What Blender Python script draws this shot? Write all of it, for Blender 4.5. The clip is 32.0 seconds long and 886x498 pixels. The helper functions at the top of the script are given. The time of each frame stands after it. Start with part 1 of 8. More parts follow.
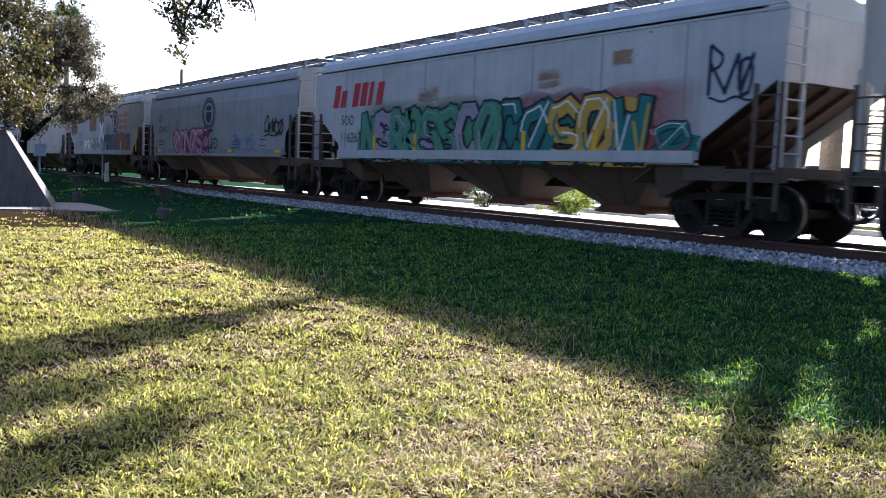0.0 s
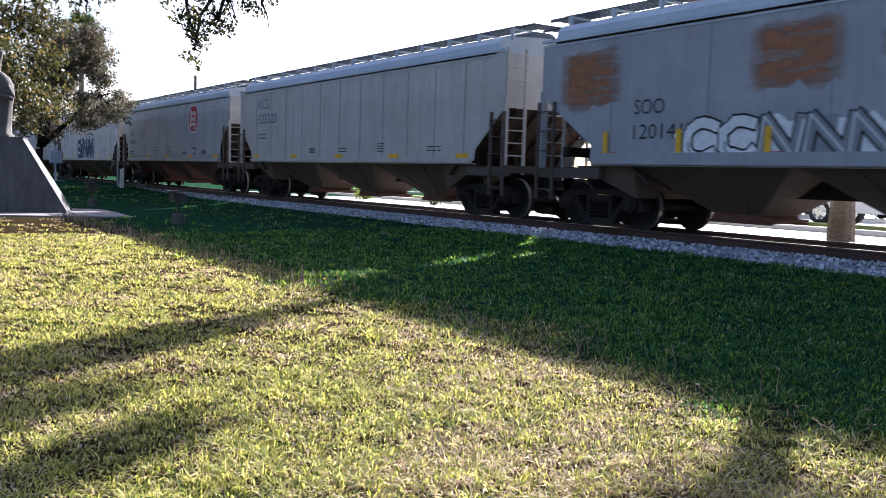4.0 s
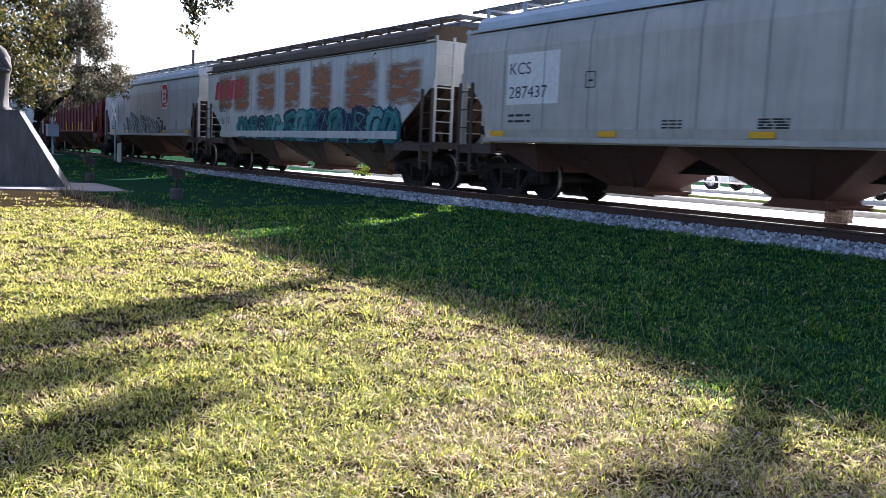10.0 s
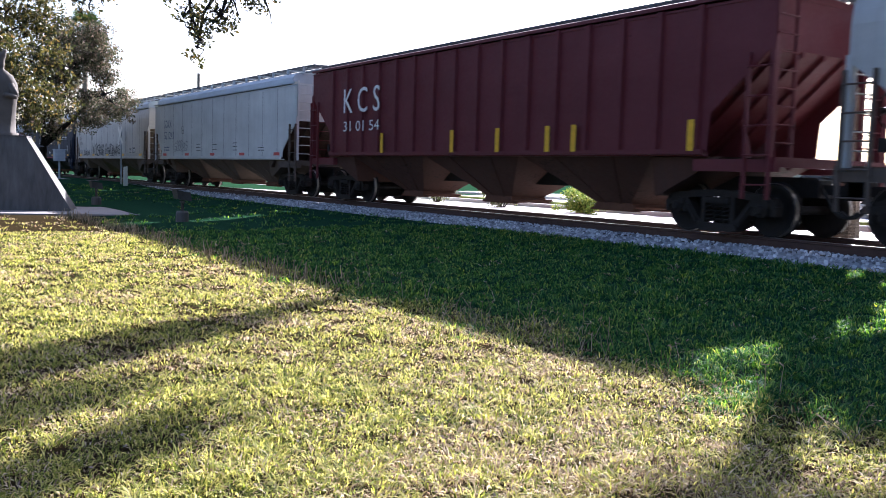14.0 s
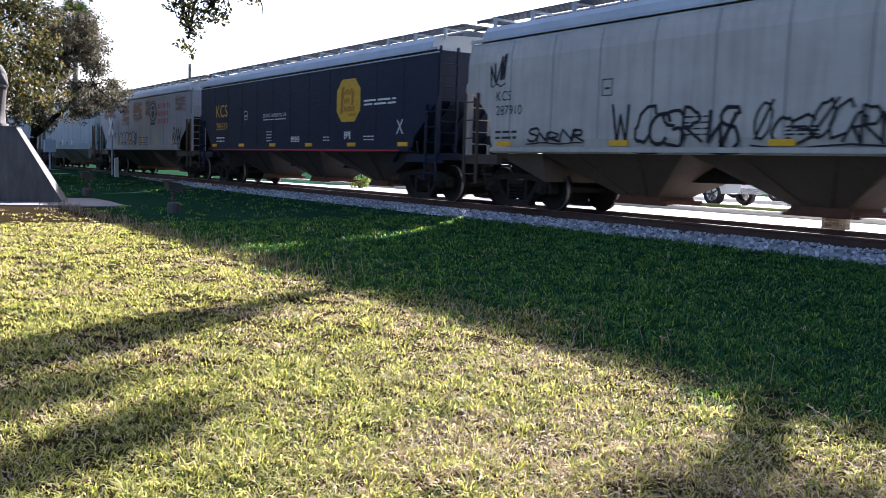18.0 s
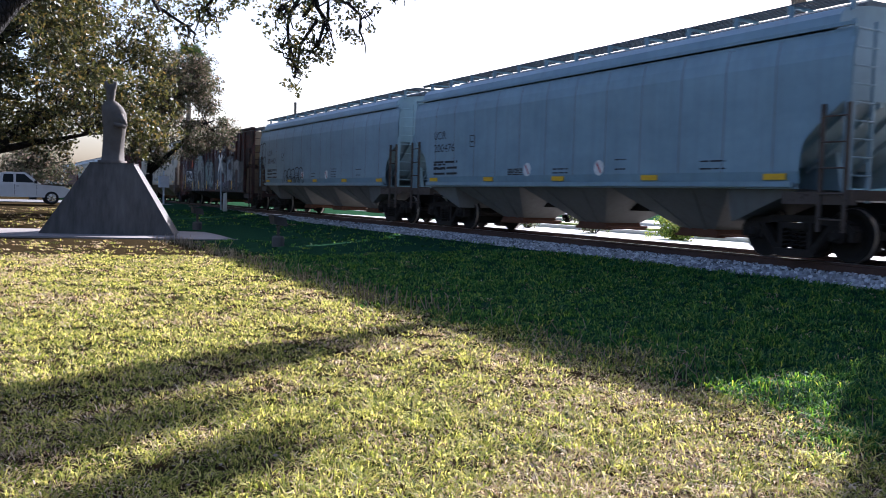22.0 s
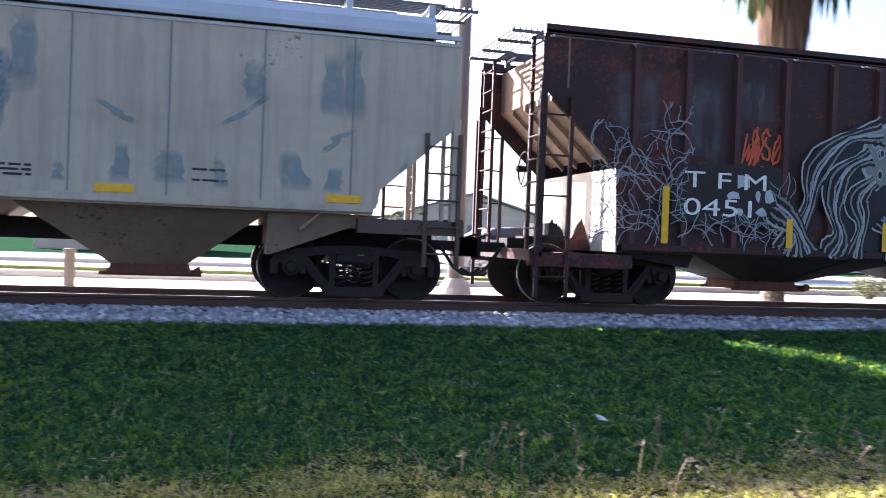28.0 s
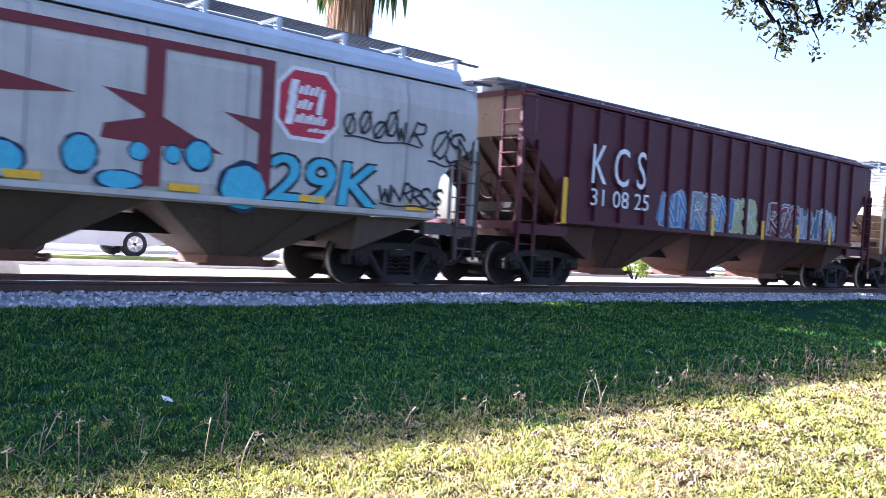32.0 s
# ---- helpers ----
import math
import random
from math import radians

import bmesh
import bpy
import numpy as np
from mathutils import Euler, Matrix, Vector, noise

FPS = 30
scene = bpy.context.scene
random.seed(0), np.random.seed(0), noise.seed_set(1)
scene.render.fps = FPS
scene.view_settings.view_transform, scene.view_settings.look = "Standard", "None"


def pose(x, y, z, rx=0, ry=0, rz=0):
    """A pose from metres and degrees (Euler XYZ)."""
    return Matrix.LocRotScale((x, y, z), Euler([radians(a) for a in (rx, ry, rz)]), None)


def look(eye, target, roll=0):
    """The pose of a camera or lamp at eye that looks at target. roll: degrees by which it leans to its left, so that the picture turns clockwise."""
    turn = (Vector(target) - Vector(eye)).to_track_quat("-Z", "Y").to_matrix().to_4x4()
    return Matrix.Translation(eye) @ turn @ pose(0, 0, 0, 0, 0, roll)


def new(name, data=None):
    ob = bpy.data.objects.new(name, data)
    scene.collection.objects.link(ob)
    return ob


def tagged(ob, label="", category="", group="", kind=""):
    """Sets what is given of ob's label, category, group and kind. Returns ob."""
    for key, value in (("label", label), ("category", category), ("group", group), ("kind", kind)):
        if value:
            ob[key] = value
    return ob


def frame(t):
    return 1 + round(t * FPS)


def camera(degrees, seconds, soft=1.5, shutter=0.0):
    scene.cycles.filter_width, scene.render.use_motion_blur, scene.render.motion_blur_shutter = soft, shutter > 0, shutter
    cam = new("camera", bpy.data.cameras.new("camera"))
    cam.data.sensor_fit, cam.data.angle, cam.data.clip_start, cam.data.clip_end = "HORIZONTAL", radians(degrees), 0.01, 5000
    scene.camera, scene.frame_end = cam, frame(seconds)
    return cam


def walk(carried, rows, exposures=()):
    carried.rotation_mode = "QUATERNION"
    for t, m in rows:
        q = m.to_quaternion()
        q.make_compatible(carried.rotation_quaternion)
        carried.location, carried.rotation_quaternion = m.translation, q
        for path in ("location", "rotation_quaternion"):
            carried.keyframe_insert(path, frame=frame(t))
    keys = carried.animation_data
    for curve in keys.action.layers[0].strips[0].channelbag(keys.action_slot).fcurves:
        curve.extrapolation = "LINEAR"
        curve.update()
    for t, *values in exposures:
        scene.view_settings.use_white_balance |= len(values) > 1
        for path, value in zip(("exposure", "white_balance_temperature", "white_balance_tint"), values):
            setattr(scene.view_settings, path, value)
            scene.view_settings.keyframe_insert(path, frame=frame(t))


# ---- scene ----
# ---- the camera: held by hand on the lawn, turning with the passing train ----
cam = camera(53.3, 32.0, soft=0.7, shutter=0.2)
EYE = (0.0, 0.0, 1.45)
AIM = [  # seconds, yaw, pitch, roll (yaw 0 looks square at the track)
    (0, 55.34, -4.88, -2.26), (0.5, 55.51, -4.97, -2.02), (1, 55.74, -4.88, -1.93), (1.5, 55.91, -4.63, -2.15),
    (2, 55.92, -4.01, -2.32), (2.5, 55.83, -3.61, -2.36), (3, 56.00, -3.86, -2.19), (3.5, 56.16, -4.38, -1.86),
    (4.2, 56.20, -4.75, -1.90), (4.9, 56.30, -5.00, -2.00), (5.5, 56.33, -5.00, -2.08), (6, 56.35, -4.91, -2.10),
    (6.5, 56.47, -5.02, -2.35), (7, 56.67, -5.24, -2.50), (7.5, 56.58, -5.40, -2.60), (8, 56.34, -5.76, -2.68),
    (8.5, 56.26, -5.99, -2.70), (9, 56.13, -6.00, -2.39), (9.5, 56.23, -6.15, -2.48), (10, 56.09, -6.12, -2.40),
    (10.5, 56.15, -5.98, -2.32), (11, 55.81, -5.95, -2.31), (11.5, 55.33, -6.17, -2.28), (12, 55.12, -6.13, -2.26),
    (12.5, 55.05, -5.49, -2.12), (13, 55.20, -5.01, -1.86), (13.5, 55.84, -4.81, -1.75), (14, 56.40, -4.86, -1.70),
    (14.5, 56.52, -4.82, -1.71), (15.2, 56.30, -5.00, -1.70), (15.8, 56.10, -5.35, -1.72), (16.5, 55.96, -5.55, -1.75),
    (17, 55.96, -5.45, -1.75), (17.5, 55.87, -5.37, -1.79), (18, 55.90, -5.41, -1.73), (18.5, 56.25, -5.18, -1.80),
    (19, 56.63, -4.68, -1.67), (19.5, 56.96, -4.18, -1.72), (20, 57.04, -3.74, -1.82), (20.5, 57.27, -3.79, -1.73),
    (21, 58.07, -3.71, -1.54), (21.5, 59.64, -3.19, -1.64), (22, 62.27, -3.36, -1.68), (22.5, 63.63, -3.12, -1.22),
    (23, 64.69, -3.22, -0.71), (23.5, 65.87, -3.26, -1.00), (24, 66.99, -3.20, -0.79), (24.5, 67.27, -2.70, -0.45),
    (25, 65.11, -2.05, -0.44), (25.5, 59.33, -1.55, -0.86), (26, 50.30, -1.20, -0.90), (26.5, 37.50, -0.80, -0.95),
    (27, 22.50, -0.20, -1.00), (27.5, 4.50, 0.20, -1.00), (27.6, -0.07, 0.10, -1.30), (28, -14.56, -0.56, -2.15),
    (28.5, -29.26, -1.00, -2.33), (29, -39.41, -1.61, -2.35), (29.5, -43.91, -2.13, -2.94), (30, -45.06, -2.60, -3.11),
    (30.5, -44.67, -2.55, -3.33), (31, -43.92, -2.20, -3.49), (31.5, -43.36, -1.52, -3.29), (32, -41.99, -0.70, -3.26),
]
walk(cam, [(t, pose(*EYE, 90 + p, r, y)) for t, y, p, r in AIM],
     exposures=((0, 2.08, 5580, 21), (9, 2.2, 5580, 21), (14, 2.25, 5580, 21), (17, 2.18, 5580, 21), (19, 2.1, 5580, 21), (22, 1.88, 5580, 21), (25.5, 1.88, 5600, 21), (27.5, 2.58, 5800, 24), (28.0, 2.78, 5800, 27), (29.4, 2.98, 5580, 26), (30, 2.86, 5480, 26), (31, 3.1, 5250, 25), (32, 3.03, 5400, 27)))

# ---- sky and sun ----
SUN_AZ, SUN_EL = radians(-30.5), radians(28.0)
world = bpy.data.worlds.new("sky")
scene.world = world
world.use_nodes = True
sky = world.node_tree.nodes.new("ShaderNodeTexSky")
sky.sky_type = "NISHITA"
sky.sun_disc = False
sky.sun_elevation, sky.sun_rotation = SUN_EL, SUN_AZ
sky.air_density, sky.dust_density, sky.ozone_density = 1.0, 3.2, 1.5
world.node_tree.nodes["Background"].inputs[1].default_value = 0.06
world.node_tree.links.new(sky.outputs[0], world.node_tree.nodes["Background"].inputs[0])
sun_dir = Vector((math.sin(SUN_AZ) * math.cos(SUN_EL), math.cos(SUN_AZ) * math.cos(SUN_EL), math.sin(SUN_EL)))
sun = new("sun", bpy.data.lights.new("sun", "SUN"))
sun.data.energy, sun.data.angle, sun.data.color = 5.0, radians(0.55), (1.0, 0.95, 0.86)
sun.matrix_world = look(tuple(sun_dir * 60), (0, 0, 0))

# ---- measures of the place ----
TRACK_Y = 13.54          # centre line of the track
RAIL_Z = 0.55            # top of the rails
GAUGE = 1.435


def smooth(u):
    u = min(max(u, 0.0), 1.0)
    return u * u * (3 - 2 * u)


def ground_z(x, y):
    z = 0.27 * smooth((y - 5.0) / 6.6)
    z += 0.42 * smooth((-x - 30) / 25) * (1 - 0.6 * smooth((y - 6) / 6))
    z += 0.15 * smooth((y - 15.2) / 1.2)
    return z + 0.012 * noise.noise((x * 0.35, y * 0.35, 0.0))

# ---- mesh helpers ----
class Geo:
    """Collects faces for one mesh; each face carries a material slot."""

    def __init__(self):
        self.v, self.f, self.m = [], [], []

    def face(self, pts, mi=0):
        n = len(self.v)
        self.v += [tuple(p) for p in pts]
        self.f.append(tuple(range(n, n + len(pts))))
        self.m.append(mi)

    def hexa(self, c, mi=0):
        n = len(self.v)
        self.v += [tuple(p) for p in c]
        for q in ((0, 3, 2, 1), (4, 5, 6, 7), (0, 1, 5, 4), (1, 2, 6, 5), (2, 3, 7, 6), (3, 0, 4, 7)):
            self.f.append(tuple(n + i for i in q))
            self.m.append(mi)

    def box(self, x0, x1, y0, y1, z0, z1, mi=0):
        self.hexa([(x0, y0, z0), (x1, y0, z0), (x1, y1, z0), (x0, y1, z0),
                   (x0, y0, z1), (x1, y0, z1), (x1, y1, z1), (x0, y1, z1)], mi)

    def prism(self, poly, y0, y1, mi=0):
        """A polygon in x, z swept from y0 to y1."""
        n, k = len(self.v), len(poly)
        self.v += [(x, y0, z) for x, z in poly] + [(x, y1, z) for x, z in poly]
        self.f += [tuple(n + i for i in range(k)), tuple(n + k + i for i in reversed(range(k)))]
        self.f += [(n + i, n + k + i, n + k + (i + 1) % k, n + (i + 1) % k) for i in range(k)]
        self.m += [mi] * (k + 2)

    def along(self, poly, x0, x1, mi=0):
        """A polygon in y, z swept from x0 to x1."""
        n, k = len(self.v), len(poly)
        self.v += [(x0, y, z) for y, z in poly] + [(x1, y, z) for y, z in poly]
        self.f += [tuple(n + i for i in reversed(range(k))), tuple(n + k + i for i in range(k))]
        self.f += [(n + i, n + (i + 1) % k, n + k + (i + 1) % k, n + k + i) for i in range(k)]
        self.m += [mi] * (k + 2)

    def tube(self, p, q, r, r2=None, n=6, mi=0, caps=True):
        p, q = Vector(p), Vector(q)
        r2 = r if r2 is None else r2
        d = (q - p)
        if d.length < 1e-6:
            return
        d.normalize()
        a = d.orthogonal().normalized()
        b = d.cross(a)
        s = len(self.v)
        for c, rr in ((p, r), (q, r2)):
            for i in range(n):
                w = 2 * math.pi * i / n
                self.v.append(tuple(c + a * (rr * math.cos(w)) + b * (rr * math.sin(w))))
        self.f += [(s + i, s + (i + 1) % n, s + n + (i + 1) % n, s + n + i) for i in range(n)]
        self.m += [mi] * n
        if caps:
            self.f += [tuple(s + i for i in reversed(range(n))), tuple(s + n + i for i in range(n))]
            self.m += [mi] * 2

    def rod(self, pts, r, n=6, mi=0):
        for a, b in zip(pts, pts[1:]):
            self.tube(a, b, r, n=n, mi=mi)

    def lathe(self, prof, n=24, axis="z", at=(0, 0, 0), mi=0):
        """prof: (radius, height) pairs turned round an axis."""
        s = len(self.v)
        for r, h in prof:
            for i in range(n):
                w = 2 * math.pi * i / n
                a, b = r * math.cos(w), r * math.sin(w)
                p = (a, b, h) if axis == "z" else (a, h, b)
                self.v.append((p[0] + at[0], p[1] + at[1], p[2] + at[2]))
        for j in range(len(prof) - 1):
            for i in range(n):
                self.f.append((s + j * n + i, s + j * n + (i + 1) % n, s + (j + 1) * n + (i + 1) % n, s + (j + 1) * n + i))
                self.m.append(mi)

    def mesh(self, name, mats, soft=False):
        me = bpy.data.meshes.new(name)
        me.from_pydata(self.v, [], self.f)
        for mt in (mats if isinstance(mats, (list, tuple)) else [mats]):
            me.materials.append(mt)
        if any(self.m):
            me.polygons.foreach_set("material_index", self.m)
        me.polygons.foreach_set("use_smooth", [soft] * len(self.f))
        bm = bmesh.new()
        bm.from_mesh(me)
        bmesh.ops.recalc_face_normals(bm, faces=bm.faces)
        bm.to_mesh(me)
        bm.free()
        me.update()
        return me


def part(name, geo, mats, parent=None, label="", soft=False):
    me = geo if isinstance(geo, bpy.types.Mesh) else geo.mesh(name, mats, soft)
    ob = new(name, me)
    if parent is not None:
        ob.parent = parent
    if label:
        tagged(ob, label)
    return ob


def thing(name, at, label, category, group="", kind="", rz=0):
    ob = new(name)
    ob.empty_display_size = 0.2
    ob.matrix_basis = pose(*at, 0, 0, rz)
    return tagged(ob, label, category, group, kind)


SHARED = {}


def shared(key, make, mats, soft=False):
    if key not in SHARED:
        SHARED[key] = make().mesh(key, mats, soft)
    return SHARED[key]


# ---- materials ----
def shade(name, color, rough=0.6, metal=0.0):
    m = bpy.data.materials.new(name)
    m.use_nodes = True
    b = m.node_tree.nodes["Principled BSDF"]
    b.inputs["Base Color"].default_value = (*color, 1)
    b.inputs["Roughness"].default_value = rough
    b.inputs["Metallic"].default_value = metal
    b.inputs["Specular IOR Level"].default_value = 0.25 if rough > 0.3 else 0.5
    return m


def node(m, kind, **values):
    n = m.node_tree.nodes.new(kind)
    for k, v in values.items():
        n.inputs[k.replace("_", " ")].default_value = v
    return n


def link(m, a, b):
    m.node_tree.links.new(a, b)


def coords(m, scale=(1, 1, 1), world_space=False):
    tc = node(m, "ShaderNodeTexCoord")
    mp = node(m, "ShaderNodeMapping")
    mp.inputs["Scale"].default_value = scale
    if world_space:
        geo = node(m, "ShaderNodeNewGeometry")
        link(m, geo.outputs["Position"], mp.inputs["Vector"])
    else:
        link(m, tc.outputs["Object"], mp.inputs["Vector"])
    return mp.outputs[0]


def ramp(m, fac, stops):
    r = node(m, "ShaderNodeValToRGB")
    e = r.color_ramp.elements
    while len(e) < len(stops):
        e.new(0.5)
    for el, (p, c) in zip(e, stops):
        el.position = p
        el.color = (*c, 1) if len(c) == 3 else c
    link(m, fac, r.inputs[0])
    return r.outputs[0]


def noise_of(m, vec, scale, detail=4, rough=0.6):
    n = node(m, "ShaderNodeTexNoise", Scale=scale, Detail=detail, Roughness=rough)
    link(m, vec, n.inputs["Vector"])
    return n.outputs["Fac"]


def mix(m, fac, a, b, kind="MIX"):
    n = node(m, "ShaderNodeMix")
    n.data_type, n.blend_type = "RGBA", kind
    if isinstance(fac, (int, float)):
        n.inputs[0].default_value = fac
    else:
        link(m, fac, n.inputs[0])
    for i, c in ((6, a), (7, b)):
        if isinstance(c, tuple):
            n.inputs[i].default_value = (*c, 1)
        else:
            link(m, c, n.inputs[i])
    return n.outputs[2]


def bump(m, height, strength=0.3, dist=0.02):
    b = node(m, "ShaderNodeBump", Strength=strength, Distance=dist)
    link(m, height, b.inputs["Height"])
    link(m, b.outputs[0], m.node_tree.nodes["Principled BSDF"].inputs["Normal"])


def bsdf(m, what):
    return m.node_tree.nodes["Principled BSDF"].inputs[what]


def paint(name, color, rust=0.25, dirt=0.4, rough=0.45, rust_color=(0.16, 0.065, 0.03), fade=0.12):
    """Weathered paint on steel: chalky fading, streaks that run down, rust blooms."""
    m = shade(name, color, rough)
    big = noise_of(m, coords(m, (0.5, 0.5, 0.8)), 1.3, 5, 0.65)
    streak = noise_of(m, coords(m, (5.0, 5.0, 0.35)), 1.5, 4, 0.6)
    fine = noise_of(m, coords(m, (1, 1, 1)), 14, 4, 0.7)
    light = tuple(min(1, c * (1 + fade) + 0.02 * min(1, 4 * max(color))) for c in color)
    dark = tuple(c * (1 - fade) for c in color)
    base = ramp(m, big, [(0.3, dark), (0.7, light)])
    dirty = mix(m, ramp(m, streak, [(0.45, (0, 0, 0)), (0.8, (dirt, dirt, dirt))]), base, tuple(0.3 * c + 0.7 * d * min(1, 5 * max(color)) for c, d in zip(color, (0.13, 0.1, 0.07))))
    blend = mix(m, 0.5, ramp(m, big, [(0, (0, 0, 0)), (1, (1, 1, 1))]), ramp(m, fine, [(0, (0, 0, 0)), (1, (1, 1, 1))]))
    lo = 0.66 - 0.2 * rust
    mask = ramp(m, blend, [(lo, (0, 0, 0)), (lo + 0.05, (1, 1, 1))])
    out = mix(m, mask, dirty, rust_color)
    link(m, out, bsdf(m, "Base Color"))
    link(m, ramp(m, fine, [(0.2, (rough - 0.08,) * 3), (0.8, (min(1, rough + 0.2),) * 3)]), bsdf(m, "Roughness"))
    bump(m, big, 0.12, 0.03)
    return m


def flat_paint(name, color, rough=0.55, wear=0.15):
    """Sprayed or stencilled paint with a thin worn break-up."""
    m = shade(name, color, rough)
    n = noise_of(m, coords(m), 9, 5, 0.7)
    link(m, ramp(m, n, [(0.3, tuple(c * (1 - wear) for c in color)), (0.7, tuple(min(1, c * (1 + wear)) for c in color))]), bsdf(m, "Base Color"))
    return m


def mottled(name, a, b, scale=6, rough=0.8, strength=0.4, dist=0.02, metal=0.0, stretch=(1, 1, 1), world_space=False):
    m = shade(name, a, rough, metal)
    v = coords(m, stretch, world_space)
    n1 = noise_of(m, v, scale, 6, 0.65)
    n2 = noise_of(m, v, scale * 0.13, 3, 0.5)
    fac = mix(m, 0.45, ramp(m, n1, [(0.25, (0, 0, 0)), (0.75, (1, 1, 1))]), ramp(m, n2, [(0.3, (0, 0, 0)), (0.7, (1, 1, 1))]))
    link(m, mix(m, fac, a, b), bsdf(m, "Base Color"))
    bump(m, n1, strength, dist)
    return m


def per_island(name, stops, rough=0.7, patch=None, through_light=0.0, through_tint=None):
    """Leaves or blades: the colour varies from piece to piece and over patches of ground."""
    m = shade(name, stops[0][1], rough)
    g = node(m, "ShaderNodeNewGeometry")
    col = ramp(m, g.outputs["Random Per Island"], stops)
    if patch:
        n = noise_of(m, coords(m, (1, 1, 0), True), patch[0], 4, 0.6)
        col = mix(m, ramp(m, n, [(patch[1], (0, 0, 0)), (patch[2], (1, 1, 1))]), col, patch[3], "MIX")
    link(m, col, bsdf(m, "Base Color"))
    bsdf(m, "Specular IOR Level").default_value = 0.3 if rough < 0.6 else 0.08
    if through_light:
        t = node(m, "ShaderNodeBsdfTranslucent")
        link(m, mix(m, 1.0, col, through_tint, "MULTIPLY") if through_tint else col, t.inputs["Color"])
        ms = node(m, "ShaderNodeMixShader")
        ms.inputs[0].default_value = through_light
        link(m, m.node_tree.nodes["Principled BSDF"].outputs[0], ms.inputs[1])
        link(m, t.outputs[0], ms.inputs[2])
        link(m, ms.outputs[0], m.node_tree.nodes["Material Output"].inputs[0])
    return m


DARK_STEEL = mottled("dark_grimy_steel", (0.008, 0.007, 0.007), (0.024, 0.02, 0.018), 9, 0.75, 0.3)
TRUCK_STEEL = mottled("truck_casting", (0.009, 0.007, 0.006), (0.032, 0.024, 0.019), 12, 0.7, 0.3)
WHEEL_STEEL = mottled("wheel_steel", (0.008, 0.007, 0.006), (0.022, 0.017, 0.014), 10, 0.75, 0.2)
TREAD_STEEL = mottled("wheel_tread", (0.25, 0.22, 0.18), (0.4, 0.36, 0.3), 12, 0.35, 0.1, metal=0.8)
RUST_STEEL = mottled("rust_brown_steel", (0.07, 0.032, 0.02), (0.16, 0.07, 0.04), 5, 0.85, 0.3)
GRATING = mottled("galvanised_grating", (0.07, 0.075, 0.08), (0.15, 0.155, 0.16), 8, 0.55, 0.2, metal=0.4)
YELLOW = flat_paint("yellow_reflector", (0.72, 0.4, 0.02), 0.4)
RED_REFLECTOR = flat_paint("red_reflector", (0.5, 0.06, 0.05), 0.4)
BLACK_INK = flat_paint("black_stencil", (0.02, 0.022, 0.026), 0.5)
FADED_INK = flat_paint("faded_blue_ink", (0.09, 0.12, 0.19), 0.6)
WHITE_INK = flat_paint("white_stencil", (0.72, 0.7, 0.66), 0.5)
GOLD_INK = flat_paint("gold_stencil", (0.62, 0.36, 0.03), 0.5)
RED_INK = flat_paint("faded_red_ink", (0.45, 0.03, 0.05), 0.5)
SEAM_INK = flat_paint("seam_grime", (0.2, 0.2, 0.2), 0.8)
RUBBER = mottled("black_rubber", (0.015, 0.015, 0.015), (0.035, 0.033, 0.03), 20, 0.8, 0.2)
GLASS = shade("dark_car_glass", (0.02, 0.025, 0.03), 0.05)
CHROME = shade("bright_metal", (0.6, 0.6, 0.6), 0.25, 0.9)

# ---- ground, ballast, rails ----


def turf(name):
    """Dry thatch in the open lawn; greener turf towards the track, darkened for the train's shade; both broken up."""
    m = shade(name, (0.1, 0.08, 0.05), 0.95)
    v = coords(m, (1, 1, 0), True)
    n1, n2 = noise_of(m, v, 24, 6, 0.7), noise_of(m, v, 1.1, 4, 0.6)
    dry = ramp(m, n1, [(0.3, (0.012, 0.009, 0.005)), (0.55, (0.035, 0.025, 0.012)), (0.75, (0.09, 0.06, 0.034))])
    # greener turf, with the train's shade put into its dark blue-green
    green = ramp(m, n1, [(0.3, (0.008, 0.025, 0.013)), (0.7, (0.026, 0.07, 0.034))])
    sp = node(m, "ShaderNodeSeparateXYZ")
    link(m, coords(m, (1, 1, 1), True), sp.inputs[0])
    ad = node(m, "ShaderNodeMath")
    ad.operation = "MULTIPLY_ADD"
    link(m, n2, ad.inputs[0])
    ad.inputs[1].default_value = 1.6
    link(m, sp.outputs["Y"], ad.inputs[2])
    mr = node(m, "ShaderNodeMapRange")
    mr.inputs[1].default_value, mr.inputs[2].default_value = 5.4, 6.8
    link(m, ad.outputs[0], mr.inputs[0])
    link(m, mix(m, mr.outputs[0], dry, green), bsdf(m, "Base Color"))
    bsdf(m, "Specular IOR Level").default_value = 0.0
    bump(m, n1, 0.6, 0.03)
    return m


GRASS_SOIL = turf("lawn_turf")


def lawn_height_grid(xs, ys):
    g = Geo()
    for x in xs:
        for y in ys:
            g.v.append((x, y, ground_z(x, y)))
    n = len(ys)
    for i in range(len(xs) - 1):
        for j in range(n - 1):
            g.f.append((i * n + j, (i + 1) * n + j, (i + 1) * n + j + 1, i * n + j + 1))
            g.m.append(0)
    return g


xs = [-2500, -900, -400, -250, -160] + list(range(-120, -40, 4)) + list(range(-40, 42, 1)) + list(range(44, 120, 4)) + [160, 250, 400, 900, 2500]
ys = [-2500, -900, -300, -120, -60, -30, -15, -8] + [v * 0.75 for v in range(-7, 22)] + [18, 22, 30, 45, 70, 120, 300, 900, 2500]
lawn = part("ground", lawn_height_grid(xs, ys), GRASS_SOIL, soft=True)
tagged(lawn, "mown park lawn of coarse green and straw-coloured grass", "ground", kind="structure")

